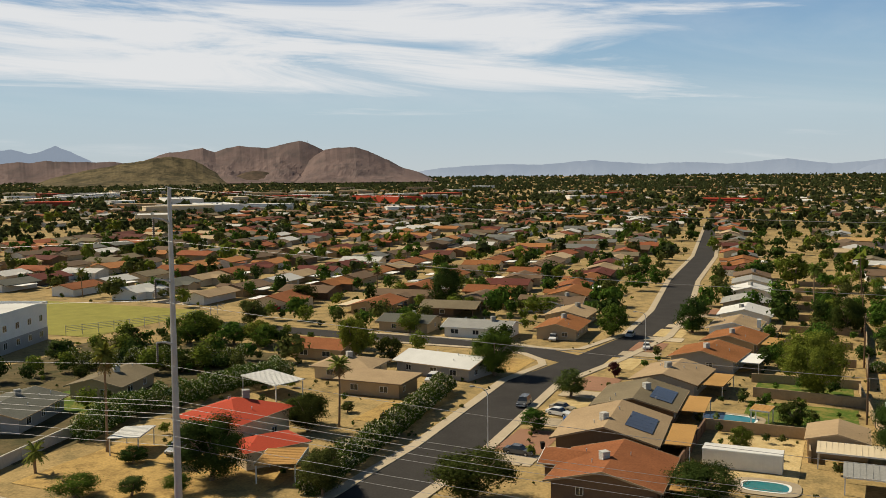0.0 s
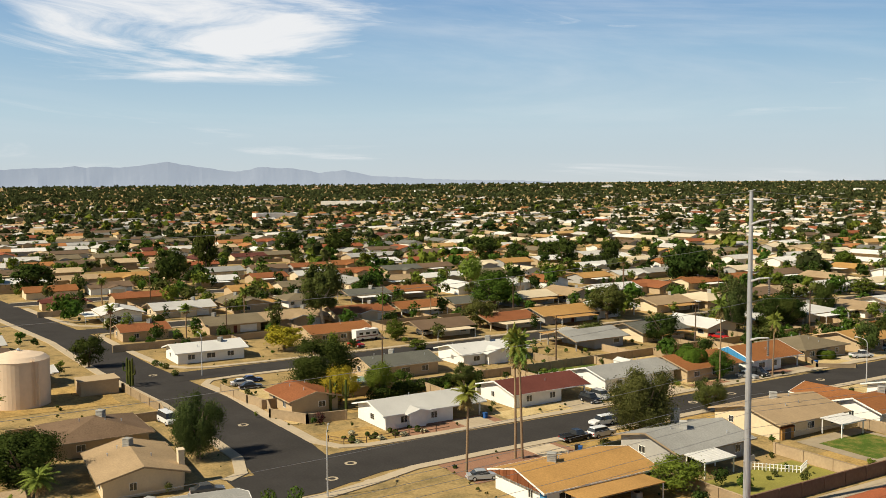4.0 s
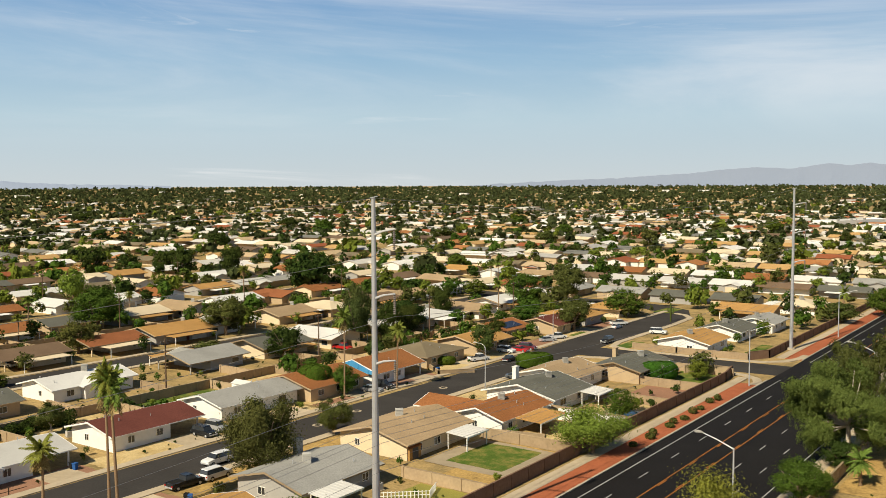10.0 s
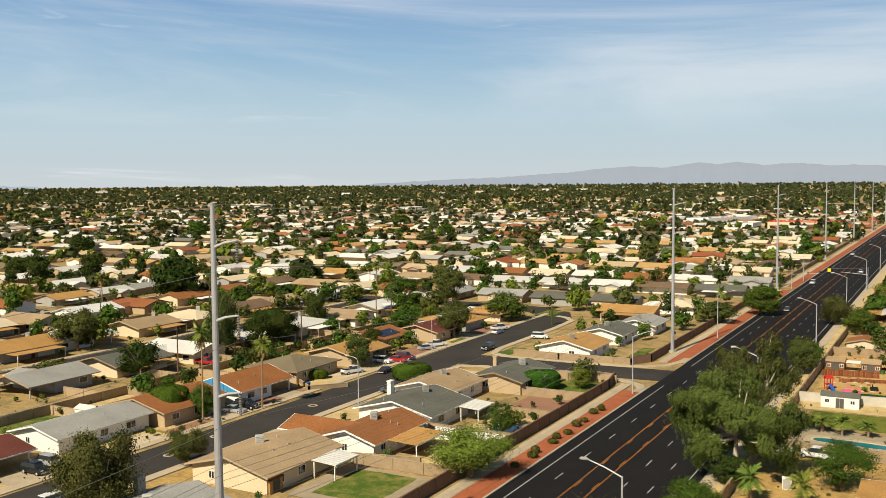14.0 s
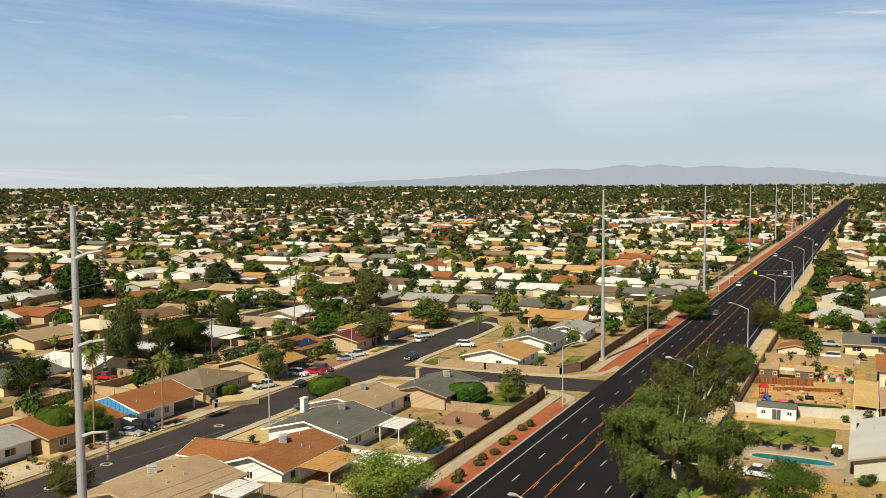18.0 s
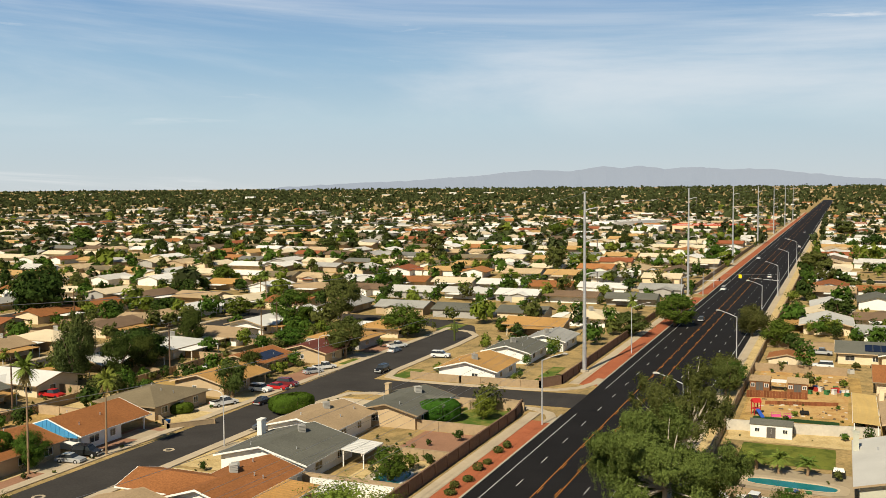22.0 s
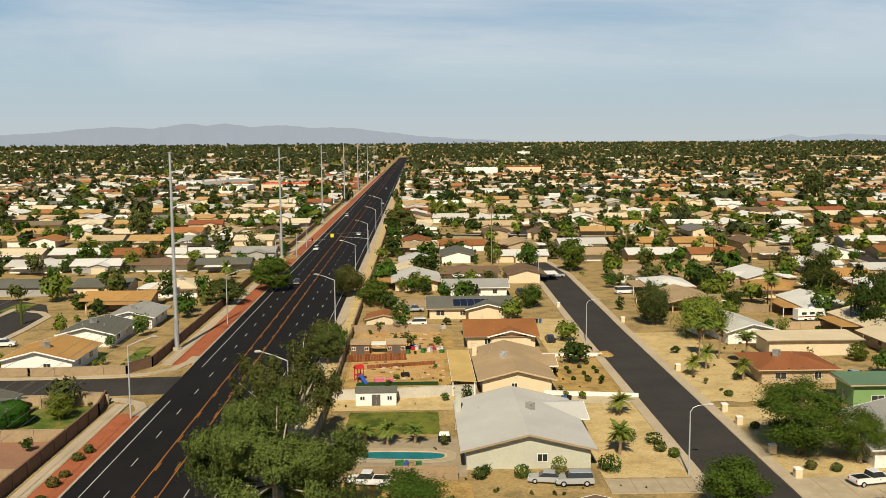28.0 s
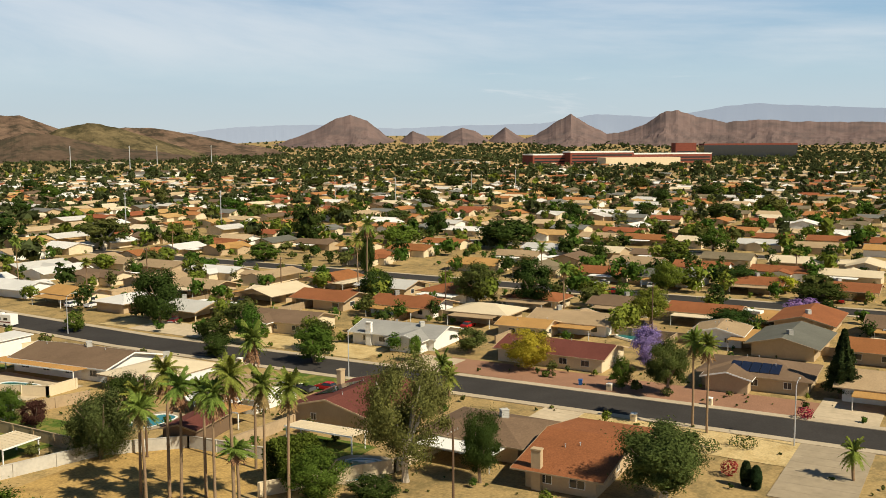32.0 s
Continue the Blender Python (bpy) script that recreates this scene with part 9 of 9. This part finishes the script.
flat_block(115, 1230, 40, 30, 9, M_WHITE, "large white retail store with flat roof")
flat_block(170, 1255, 44, 34, 10, M_CREAM, "large cream retail store with red sign band", 0, ROOF["rust"])
flat_block(-165, 980, 90, 26, 6, M_WHITE, "long white warehouse with flat roof", 70)
flat_block(-75, 900, 60, 26, 6, M_CREAM, "cream strip mall with red tile edge", 0, ROOF["redtile"])
flat_block(-120, 860, 40, 22, 6, M_WHITE, "white flat-roofed shop building", 90)
flat_block(45, 960, 36, 22, 6, M_WHITE, "white shop building beside the avenue", 90, ROOF["rust"])
flat_block(2063, 782, 437, 60, 20, M_BRICK, "long brick-red campus building with white flat roof", -42.8, M_WHITE)
flat_block(1985, 800, 150, 40, 25, M_BRICK, "red brick campus tower block with white top", -42.8, M_WHITE)
flat_block(1930, 690, 170, 40, 14, M_CREAM, "low sand-coloured wing of a brick campus", -42.8)
flat_block(1990, 900, 120, 30, 11, M_WHITE, "low white-roofed hall of a brick campus", -42.8)
flat_block(2946, 700, 273, 70, 38, M_GLASS, "dark glass office block with red end towers", -61.5, M_BRICK)
flat_block(2800, 850, 60, 60, 40, M_BRICK, "red brick office tower at the end of a glass block", -61.5)
flat_block(-1250, -700, 140, 40, 9, ROOF["redtile"], "long red-roofed retail centre", 60)
flat_block(-900, -760, 110, 40, 8, M_WHITE, "wide white flat-roofed warehouse", 50)
flat_block(-1100, -980, 160, 50, 9, M_WHITE, "wide white flat-roofed warehouse", 45)
flat_block(-640, -640, 60, 30, 7, M_CREAM, "cream flat-roofed retail building", 40)
flat_block(-1500, 740, 100, 40, 8, M_WHITE, "white apartment blocks far off", 60)
flat_block(-980, 390, 50, 26, 7, M_WHITE, "white flat-roofed school far off", 80)


def strip_mall(x, y, L, W, h, turn, wall, roof, label):
    """A large plain commercial building far across the suburb."""
    root = thing("commercial_building", pose(x, y, ground_rise(x, y), 0, 0, turn), label, "building", "commercial buildings")
    part("wall", Shape().box(-L / 2, -W / 2, 0, L / 2, W / 2, h), wall, root)
    part("roof", Shape().box(-L / 2 - 0.4, -W / 2 - 0.4, h, L / 2 + 0.4, W / 2 + 0.4, h + 1.0, 0.3), roof, root)
    part("awning", Shape().box(-L / 2 + 2, -W / 2 - 3, h * 0.55, L / 2 - 2, -W / 2, h * 0.55 + 0.6), roof, root)


summit_masts()
rm = random.Random(61)
for k in range(52):
    d, b = rm.uniform(1050, 2900), radians(rm.uniform(-141, -113) if k < 44 else rm.uniform(-113, -92))
    kind = rm.choice(("white", "white", "white", "cream", "red", "grey", "tan"))
    strip_mall(50 + d * math.sin(b), 10 + d * math.cos(b), rm.uniform(25, 85), rm.uniform(20, 40), rm.uniform(5, 9), math.degrees(-b) + rm.uniform(-25, 25),
               {"white": M_WHITE, "cream": M_CREAM, "red": M_BRICK, "grey": M_GREYWALL, "tan": M_BEIGE}[kind], ROOF[{"white": "white", "cream": "cream", "red": "redtile", "grey": "pale", "tan": "tan"}[kind]], "wide " + {"white": "white", "cream": "cream", "red": "brick-red", "grey": "grey", "tan": "tan"}[kind] + " flat-roofed commercial building far off")


for k in range(14):  # pale blocks along the rim of the plain
    d, b = rm.uniform(2700, 4300), radians(rm.uniform(-66, 8))
    x, y = 50 + d * math.sin(b), 10 + d * math.cos(b)
    root = thing("commercial_building", pose(x, y, ground_rise(x, y), 0, 0, math.degrees(-b) + rm.uniform(-20, 20)), "pale flat-roofed building at the far edge of the suburb", "building", "commercial buildings")
    L, W, h = rm.uniform(14, 48), rm.uniform(14, 30), rm.uniform(6, 10)
    part("wall", Shape().box(-L / 2, -W / 2, 0, L / 2, W / 2, h), M_WHITE if k % 3 else M_CREAM, root)
    part("roof", Shape().box(-L / 2 - 0.4, -W / 2 - 0.4, h, L / 2 + 0.4, W / 2 + 0.4, h + 1.0, 0.3), ROOF["white"], root)


def gable_panel(h, L, W, eave, pitch, end, material, label, drop=0.05):
    """Painted boards over the gable end of a house."""
    x = end * (L / 2 + 0.07)
    y, r = W / 2 - 0.7, eave + W / 2 * pitch - 0.3
    n = 14
    for k in range(n):
        ya, yb = -y + 2 * y * k / n, -y + 2 * y * (k + 1) / n - 0.06
        ha, hb = eave + (y - abs(ya)) * pitch * 1.05, eave + (y - abs(yb)) * pitch * 1.05
        xs = (x, x + end * 0.08)
        s = Shape().add([(xs[0], ya, eave - drop), (xs[0], yb, eave - drop), (xs[0], yb, hb), (xs[0], ya, ha), (xs[1], ya, eave - drop), (xs[1], yb, eave - drop), (xs[1], yb, hb), (xs[1], ya, ha)],
              [(0, 1, 2, 3), (7, 6, 5, 4), (0, 4, 5, 1), (3, 2, 6, 7), (1, 5, 6, 2), (0, 3, 7, 4)])
        part("gable_board", s, material, h, label)


gable_panel(BLUE_HOUSE, 17, 14.6, 2.75, 0.32, -1, M_BLUE, "bright blue painted gable boards", 0.35)


# ---- lawn behind the tan house, with its concrete edging
yard(-36.8, 105.0, -21.0, 121.0, M_DRIVE, "pale concrete apron round a lawn", 0.055)
yard(-34.0, 107.2, -23.4, 119.8, M_LAWN, "watered rectangular green lawn", 0.07)
for x0, y0, x1, y1 in ((-57, 216, -53, 227), (-26, 228, -22.8, 241), (-76, 226, -73, 234), (-76, 285, -70, 298)):
    yard(x0, y0, x1, y1, M_LAWN, "strip of green lawn beside a house", 0.06)
for y0, y1 in ((122.5, 133.5), (146.0, 156.0)):
    yard(-77.0, y0, -72.6, y1, M_PINKROCK, "red-brown gravel front yard beside the street", 0.06)
# ---- more yard things east of the avenue ----
yard(22, 205.8, 37, 208.4, surface("artificial_turf", (0.025, 0.06, 0.02), 0.95, 8.0, 0.2, 0.3), "strip of dark green artificial turf", 0.05)
yard(20, 210, 38.5, 256, surface("orange_dirt", (0.52, 0.34, 0.14), 0.95, 2.0, 0.25, 0.3, stain=0.16, other=(0.42, 0.24, 0.09), other_scale=0.3), "bare orange dirt backyard", 0.04)


def plank_fence(xa, ya, xb, yb, h, material, label):
    """A board fence: every plank a part."""
    root = thing("plank_fence", Matrix.Identity(4), label, "fence", "plank fences")
    d = math.hypot(xb - xa, yb - ya)
    n = max(2, int(d / 0.55))
    ux, uy = (xb - xa) / d, (yb - ya) / d
    r = random.Random(int(abs(xa * 9 + yb)))
    for k in range(n):
        u0, u1, top = d * k / n, d * (k + 1) / n - 0.03, h * r.uniform(0.94, 1.0)
        q = [(xa + ux * u0 - uy * 0.03, ya + uy * u0 + ux * 0.03), (xa + ux * u1 - uy * 0.03, ya + uy * u1 + ux * 0.03), (xa + ux * u1 + uy * 0.03, ya + uy * u1 - ux * 0.03), (xa + ux * u0 + uy * 0.03, ya + uy * u0 - ux * 0.03)]
        part("plank", Shape().add([(*p, 0) for p in q] + [(*p, top) for p in q], [(0, 3, 2, 1), (4, 5, 6, 7), (0, 1, 5, 4), (1, 2, 6, 5), (2, 3, 7, 6), (3, 0, 4, 7)]), material, root)


M_PATIO = surface("golden_metal_sheet", (0.50, 0.36, 0.145), 0.7, 2.0, 0.08, stain=0.1)
M_PLANK = surface("red_brown_planks", (0.20, 0.075, 0.035), 0.9, 4.0, 0.25, each=0.25)
plank_fence(23.4, 218.6, 36.6, 221.6, 0.8, M_PLANK, "low red-brown board fence across a dirt yard")
plank_fence(19.4, 224.2, 30.9, 225.6, 1.5, M_PLANK, "low red-brown board fence before the playhouses")
ramada(41.0, 210.4, 24.1, 4.2, 90, 2.55, M_PATIO, "long golden tan metal patio roof along a house")
ramada(154.6, 204.5, 23.0, 4.5, 95, 2.6, ROOF["gold"], "long golden tan patio roof along a house")
for x, y, h in ((65.2, 186.2, 2.6), (61.5, 168.5, 3.0), (28.7, 172.9, 2.6), (32.6, 173.3, 2.2), (25.3, 174.0, 2.0), (90, 226, 6.5), (93, 223, 6.8), (88, 215, 3.5), (92, 206, 3.2), (84, 210, 3.0)):
    palm(x, y, h)
for x, y, h, w, k in ((66.9, 171.5, 1.7, 2.6, "dark"), (58.1, 161.1, 2.0, 2.6, "dark"), (68.3, 165.5, 1.4, 1.6, "round"), (46.5, 158.6, 1.8, 2.2, "round"), (51.5, 159.4, 2.6, 2.2, "light"), (41.0, 158.5, 1.5, 2.0, "dark"), (41.5, 197.0, 2.4, 2.0, "dark")):
    shrub(x, y, h, w, k)
for k in range(9):
    shrub(61.5 + (k % 3) * 2.6, 208 + (k // 3) * 4.0 + (k % 2), 0.7, 0.8, "dark")
s = Shape().tube([(71.5, 228.0, 0.0), (71.6, 228.0, 0.5), (71.7, 228.1, 0.8)], [2.4, 1.2, 0.1], 14)
solid("dirt_pile", s, M_DIRT, "low pile of golden dirt at the kerb", "dirt pile")

GOLD_HOUSE = next(o for o in bpy.data.objects if o.name.startswith("house") and abs(o.matrix_world.translation.x + 38.6) < 0.1 and abs(o.matrix_world.translation.y - 60.2) < 0.1)
gable_panel(GOLD_HOUSE, 20.5, 13, 2.75, 0.25, -1, M_PLANK, "rust-brown vertical boards on the gable")
part("entry_panel", Shape().box(-9.52, -6.0, 0.1, -9.44, -4.6, 2.9), M_BLUE, GOLD_HOUSE, "blue painted entry panel")
# dark yards and lawns in the south
M_DARKYARD = surface("weedy_dark_soil", (0.13, 0.10, 0.05), 0.95, 2.0, 0.3, 0.4, stain=0.2, other=(0.07, 0.065, 0.03), other_scale=0.2)
yard(-112, -205, -28, -141.5, M_DARKYARD, "weedy dark soil round older houses", 0.02)
yard(-72, -172, -55, -152, M_LAWN, "dark green backyard lawn", 0.05)
yard(-118, -210, -106, -150, M_DARKYARD, "weedy strip behind the school hedge", 0.03)


def ac_unit(x, y, turn=0):
    root = thing("air_conditioner", pose(x, y, 0, 0, 0, turn), "grey metal air-conditioning unit on a slab", "air conditioner", "air-conditioning units")
    part("slab", Shape().box(-0.7, -0.7, 0, 0.7, 0.7, 0.1), M_DRIVE, root)
    part("casing", Shape().box(-0.55, -0.55, 0.1, 0.55, 0.55, 1.05, 0.02), M_COOLER, root)
    part("fan_grille", Shape().tube([(0, 0, 1.05), (0, 0, 1.12)], [0.42, 0.36], 12), M_RUBBER, root)
    return root


ac = ac_unit(108.5, 138.5, 20)
for x, y in ((-30.0, 64.0), (-33.5, 90.5), (40.5, 191.0), (-74.5, -52.5), (-97, -52.5), (58.5, 187.5), (92.0, 176.0), (-30.5, 141), (39.0, 256.5), (-95, 82)):
    copy_thing(ac, pose(x, y, 0, 0, 0, x * 3 % 90))


def wheelie_bin(x, y, color, turn=0):
    root = thing("wheelie_bin", pose(x, y, 0, 0, 0, turn), "tall plastic wheelie bin beside a house", "bin", "wheelie bins")
    part("body", Shape().add([(-0.25, -0.28, 0.05), (0.25, -0.28, 0.05), (0.25, 0.28, 0.05), (-0.25, 0.28, 0.05), (-0.32, -0.36, 1.0), (0.32, -0.36, 1.0), (0.32, 0.36, 1.0), (-0.32, 0.36, 1.0)], [(3, 2, 1, 0), (4, 5, 6, 7), (0, 1, 5, 4), (1, 2, 6, 5), (2, 3, 7, 6), (3, 0, 4, 7)]), color, root)
    part("lid", Shape().box(-0.35, -0.42, 1.0, 0.35, 0.38, 1.1, 0.05), color, root)
    return root


M_BINBLUE = surface("blue_bin_plastic", (0.03, 0.10, 0.30), 0.5, 2.0, 0.05)
b1, b2 = wheelie_bin(62.5, 262.0, M_BINBLUE), wheelie_bin(61.6, 262.0, M_RUBBER)
for k, (x, y) in enumerate(((-78, 71.5), (-77.2, 71.5), (-52, 72), (-51.2, 72), (-79, 120.5), (-50, 157), (58.4, 193.8), (57.5, 193.8), (-66, -71.5), (-82, -72.4), (-76.6, 163), (-75.8, 163), (183.4, 101), (199.6, 112))):
    copy_thing(b1 if k % 2 else b2, pose(x, y, 0, 0, 0, 15 * k))

# planting round the southern plots
for kind, x, y, h, w in (("mesq", -21.5, -123.0, 3.2, 7.5), ("olive", -24.5, -116.0, 2.8, 4.5), ("mesq", -27.5, -110.6, 3.2, 4.6), ("dark", -36.0, -126.0, 2.8, 5.0), ("willow", -36.5, -93.5, 6.0, 6.5), ("round", -65.0, -114.0, 5.5, 7.5),
                         ("round", -121.0, -183.0, 6.0, 9.0), ("light", -127.5, -166.5, 6.5, 9.0), ("light", -131.0, -142.0, 8.0, 7.5), ("dark", -115.5, -197.5, 4.5, 7.0), ("olive", -107.0, -192.0, 4.5, 7.0), ("dark", -79.0, -178.5, 3.0, 4.0), ("mesq", -52.0, -176.0, 5.0, 7.0), ("dark", -92.0, -162.0, 4.0, 6.0)):
    tree(kind, x, y, h, w)
palm(-27.0, -136.0, 3.4)
block_wall([(-22, -141.5), (-45, -146.0)], 1.8, M_GREYBLOCK, "pale grey concrete block yard wall")


ramada(38.6, 135.6, 8.5, 8.0, 0, 2.6, ROOF["gold"], "golden tan metal patio roof beside the avenue plots")
locker = thing("storage_locker", pose(24.8, 139.4, 0, 0, 0, 12), "white steel storage locker standing on bare dirt", "locker")
part("body", Shape().box(-0.6, -0.45, 0.05, 0.6, 0.45, 1.6), M_WHITE, locker)
part("lid", Shape().box(-0.66, -0.5, 1.6, 0.66, 0.5, 1.7, 0.05), M_WHITE, locker)
part("door", Shape().box(-0.5, -0.48, 0.15, 0.5, -0.44, 1.5), M_GREYWALL, locker)
car("suv", "white", 20.6, 157.6, 15, "parked among backyard clutter")
car("pickup", "white", 26.8, 156.8, 170, "parked among backyard clutter")
yard(19, 126, 40, 157.5, M_DIRT, "bare trodden dirt plot under a large eucalyptus")


def play_tower(x, y, turn):
    """A toddler's plastic climbing tower with a slide."""
    root = thing("play_slide", pose(x, y, 0, 0, 0, turn), "red and blue plastic slide tower in a dirt yard", "slide")
    red, blue = surface("red_plastic", (0.45, 0.03, 0.03), 0.5, 2.0, 0.05), surface("blue_plastic", (0.03, 0.09, 0.40), 0.5, 2.0, 0.05)
    for sx in (-0.6, 0.6):
        for sy in (-0.6, 0.6):
            part("post", Shape().box(sx - 0.06, sy - 0.06, 0, sx + 0.06, sy + 0.06, 2.4), red, root)
    part("platform", Shape().box(-0.66, -0.66, 1.1, 0.66, 0.66, 1.25), red, root)
    part("canopy", Shape().add([(-0.8, -0.8, 2.4), (0.8, -0.8, 2.4), (0.8, 0.8, 2.4), (-0.8, 0.8, 2.4), (0, -0.8, 3.1), (0, 0.8, 3.1)], [(0, 4, 5, 3), (1, 2, 5, 4), (0, 1, 4), (2, 3, 5), (3, 2, 1, 0)]), red, root)
    part("chute", Shape().slab([(0.66, -0.35, 1.25), (2.9, -0.35, 0.2), (2.9, 0.35, 0.2), (0.66, 0.35, 1.25)], 0.1), blue, root, "blue plastic chute")


play_tower(22.4, 209.6, -60)
rs = random.Random(41)
M_ODDS = palette("assorted_yard_goods", [(0.6, 0.6, 0.58), (0.4, 0.05, 0.04), (0.05, 0.1, 0.3), (0.12, 0.10, 0.08), (0.35, 0.25, 0.12), (0.05, 0.16, 0.06)])
for k in range(26):  # goods stored along the back of the dirt yards
    x, y = (rs.uniform(31, 39.5), rs.uniform(230.5, 236.5)) if k < 20 else (rs.uniform(22, 36), rs.uniform(160, 164))
    a, b, c = rs.uniform(0.5, 1.2), rs.uniform(0.4, 0.9), rs.uniform(0.4, 1.1)
    solid("storage_box", Shape().box(-a / 2, -b / 2, 0, a / 2, b / 2, c, 0.04).box(-a / 2 - 0.04, -b / 2 - 0.04, c, a / 2 + 0.04, b / 2 + 0.04, c + 0.07), M_ODDS, "plastic storage box standing in a backyard", "box", "stored boxes", m=pose(x, y, 0.05, 0, 0, rs.uniform(0, 90)))

M_PINK = surface("pink_plastic", (0.62, 0.10, 0.26), 0.5, 2.0, 0.05)
for x, y, a, b in ((26.0, 209.2, 1.7, 0.7), (28.0, 209.0, 1.3, 0.8)):
    toy = thing("toy_playhouse", pose(x, y, 0.04, 0, 0, x * 9 % 30), "low pink plastic toy on bare dirt", "toy", "plastic toys")
    part("tray", Shape().box(-a / 2, -b / 2, 0, a / 2, b / 2, 0.35, 0.06), M_PINK, toy)
    part("rail", Shape().tube([(-a / 2, 0, 0.35), (-a / 2, 0, 0.8), (a / 2, 0, 0.8), (a / 2, 0, 0.35)], [0.05] * 4, 6), M_PINK, toy)
cart = thing("toy_car", pose(30.8, 212.4, 0.04, 0, 0, 10), "small dark ride-on toy car in a dirt yard", "toy car")
part("body", Shape().box(-0.8, -0.5, 0.25, 0.8, 0.5, 0.7, 0.08), M_RUBBER, cart)
part("roll_bar", Shape().tube([(-0.3, -0.45, 0.7), (-0.3, -0.45, 1.2), (-0.3, 0.45, 1.2), (-0.3, 0.45, 0.7)], [0.05] * 4, 6), M_RUBBER, cart)
for sx in (-0.55, 0.55):
    for sy in (-0.52, 0.52):
        part("wheel", Shape().tube([(sx, sy - 0.09, 0.25), (sx, sy + 0.09, 0.25)], [0.25, 0.25], 10), M_RUBBER, cart)
grill = thing("barbecue", pose(36.9, 173.8, 0.06), "covered barbecue with pale lid on a patio", "barbecue")
part("cabinet", Shape().box(-0.9, -0.45, 0.05, 0.9, 0.45, 1.0), M_RUBBER, grill)
part("lid", Shape().box(-0.8, -0.42, 1.0, 0.8, 0.42, 1.45, 0.14), M_WHITE, grill)
tarp = thing("canvas_tarp", pose(25.1, 232.6, 0), "white canvas tarp stretched between two playhouses", "tarp")
part("canvas", Shape().box(-1.5, -1.6, 2.0, 1.5, 1.6, 2.06), M_WHITE, tarp)
for sx in (-1.4, 1.4):
    part("pole", Shape().tube([(sx, -1.5, 0), (sx, -1.5, 2.02)], [0.04, 0.04], 6), M_WOODPOLE, tarp)
rd = random.Random(77)
odds = Shape()
for k in range(120):  # scraps of wood and stones lying on the dirt
    x, y, a, b, c = rd.uniform(20.5, 38), rd.choice((rd.uniform(210, 224), rd.uniform(237, 252))), rd.uniform(0.1, 0.5), rd.uniform(0.08, 0.25), rd.uniform(0.05, 0.2)
    odds.box(x - a, y - b, 0.03, x + a, y + b, 0.05 + c, 0.03)
solid("scattered_debris", odds, palette("wood_and_stone_scraps", [(0.20, 0.12, 0.06), (0.5, 0.46, 0.38), (0.10, 0.08, 0.06), (0.36, 0.24, 0.12)], by="island"), "scraps of wood and stones on bare dirt", "debris", kind="stuff")
tree("mesq", 16.3, 231.0, 6.2, 6.6)

for k in range(16):  # desert planting in the fenced corner yard
    shrub(-78.8 + (k % 4) * 1.15 + 0.3 * (k % 3), 44.0 + (k // 4) * 4.2 + 0.8 * (k % 2), 0.5 + 0.15 * (k % 3), 0.8 + 0.2 * (k % 4), ("olive", "dark", "olive", "bloom")[k % 4])
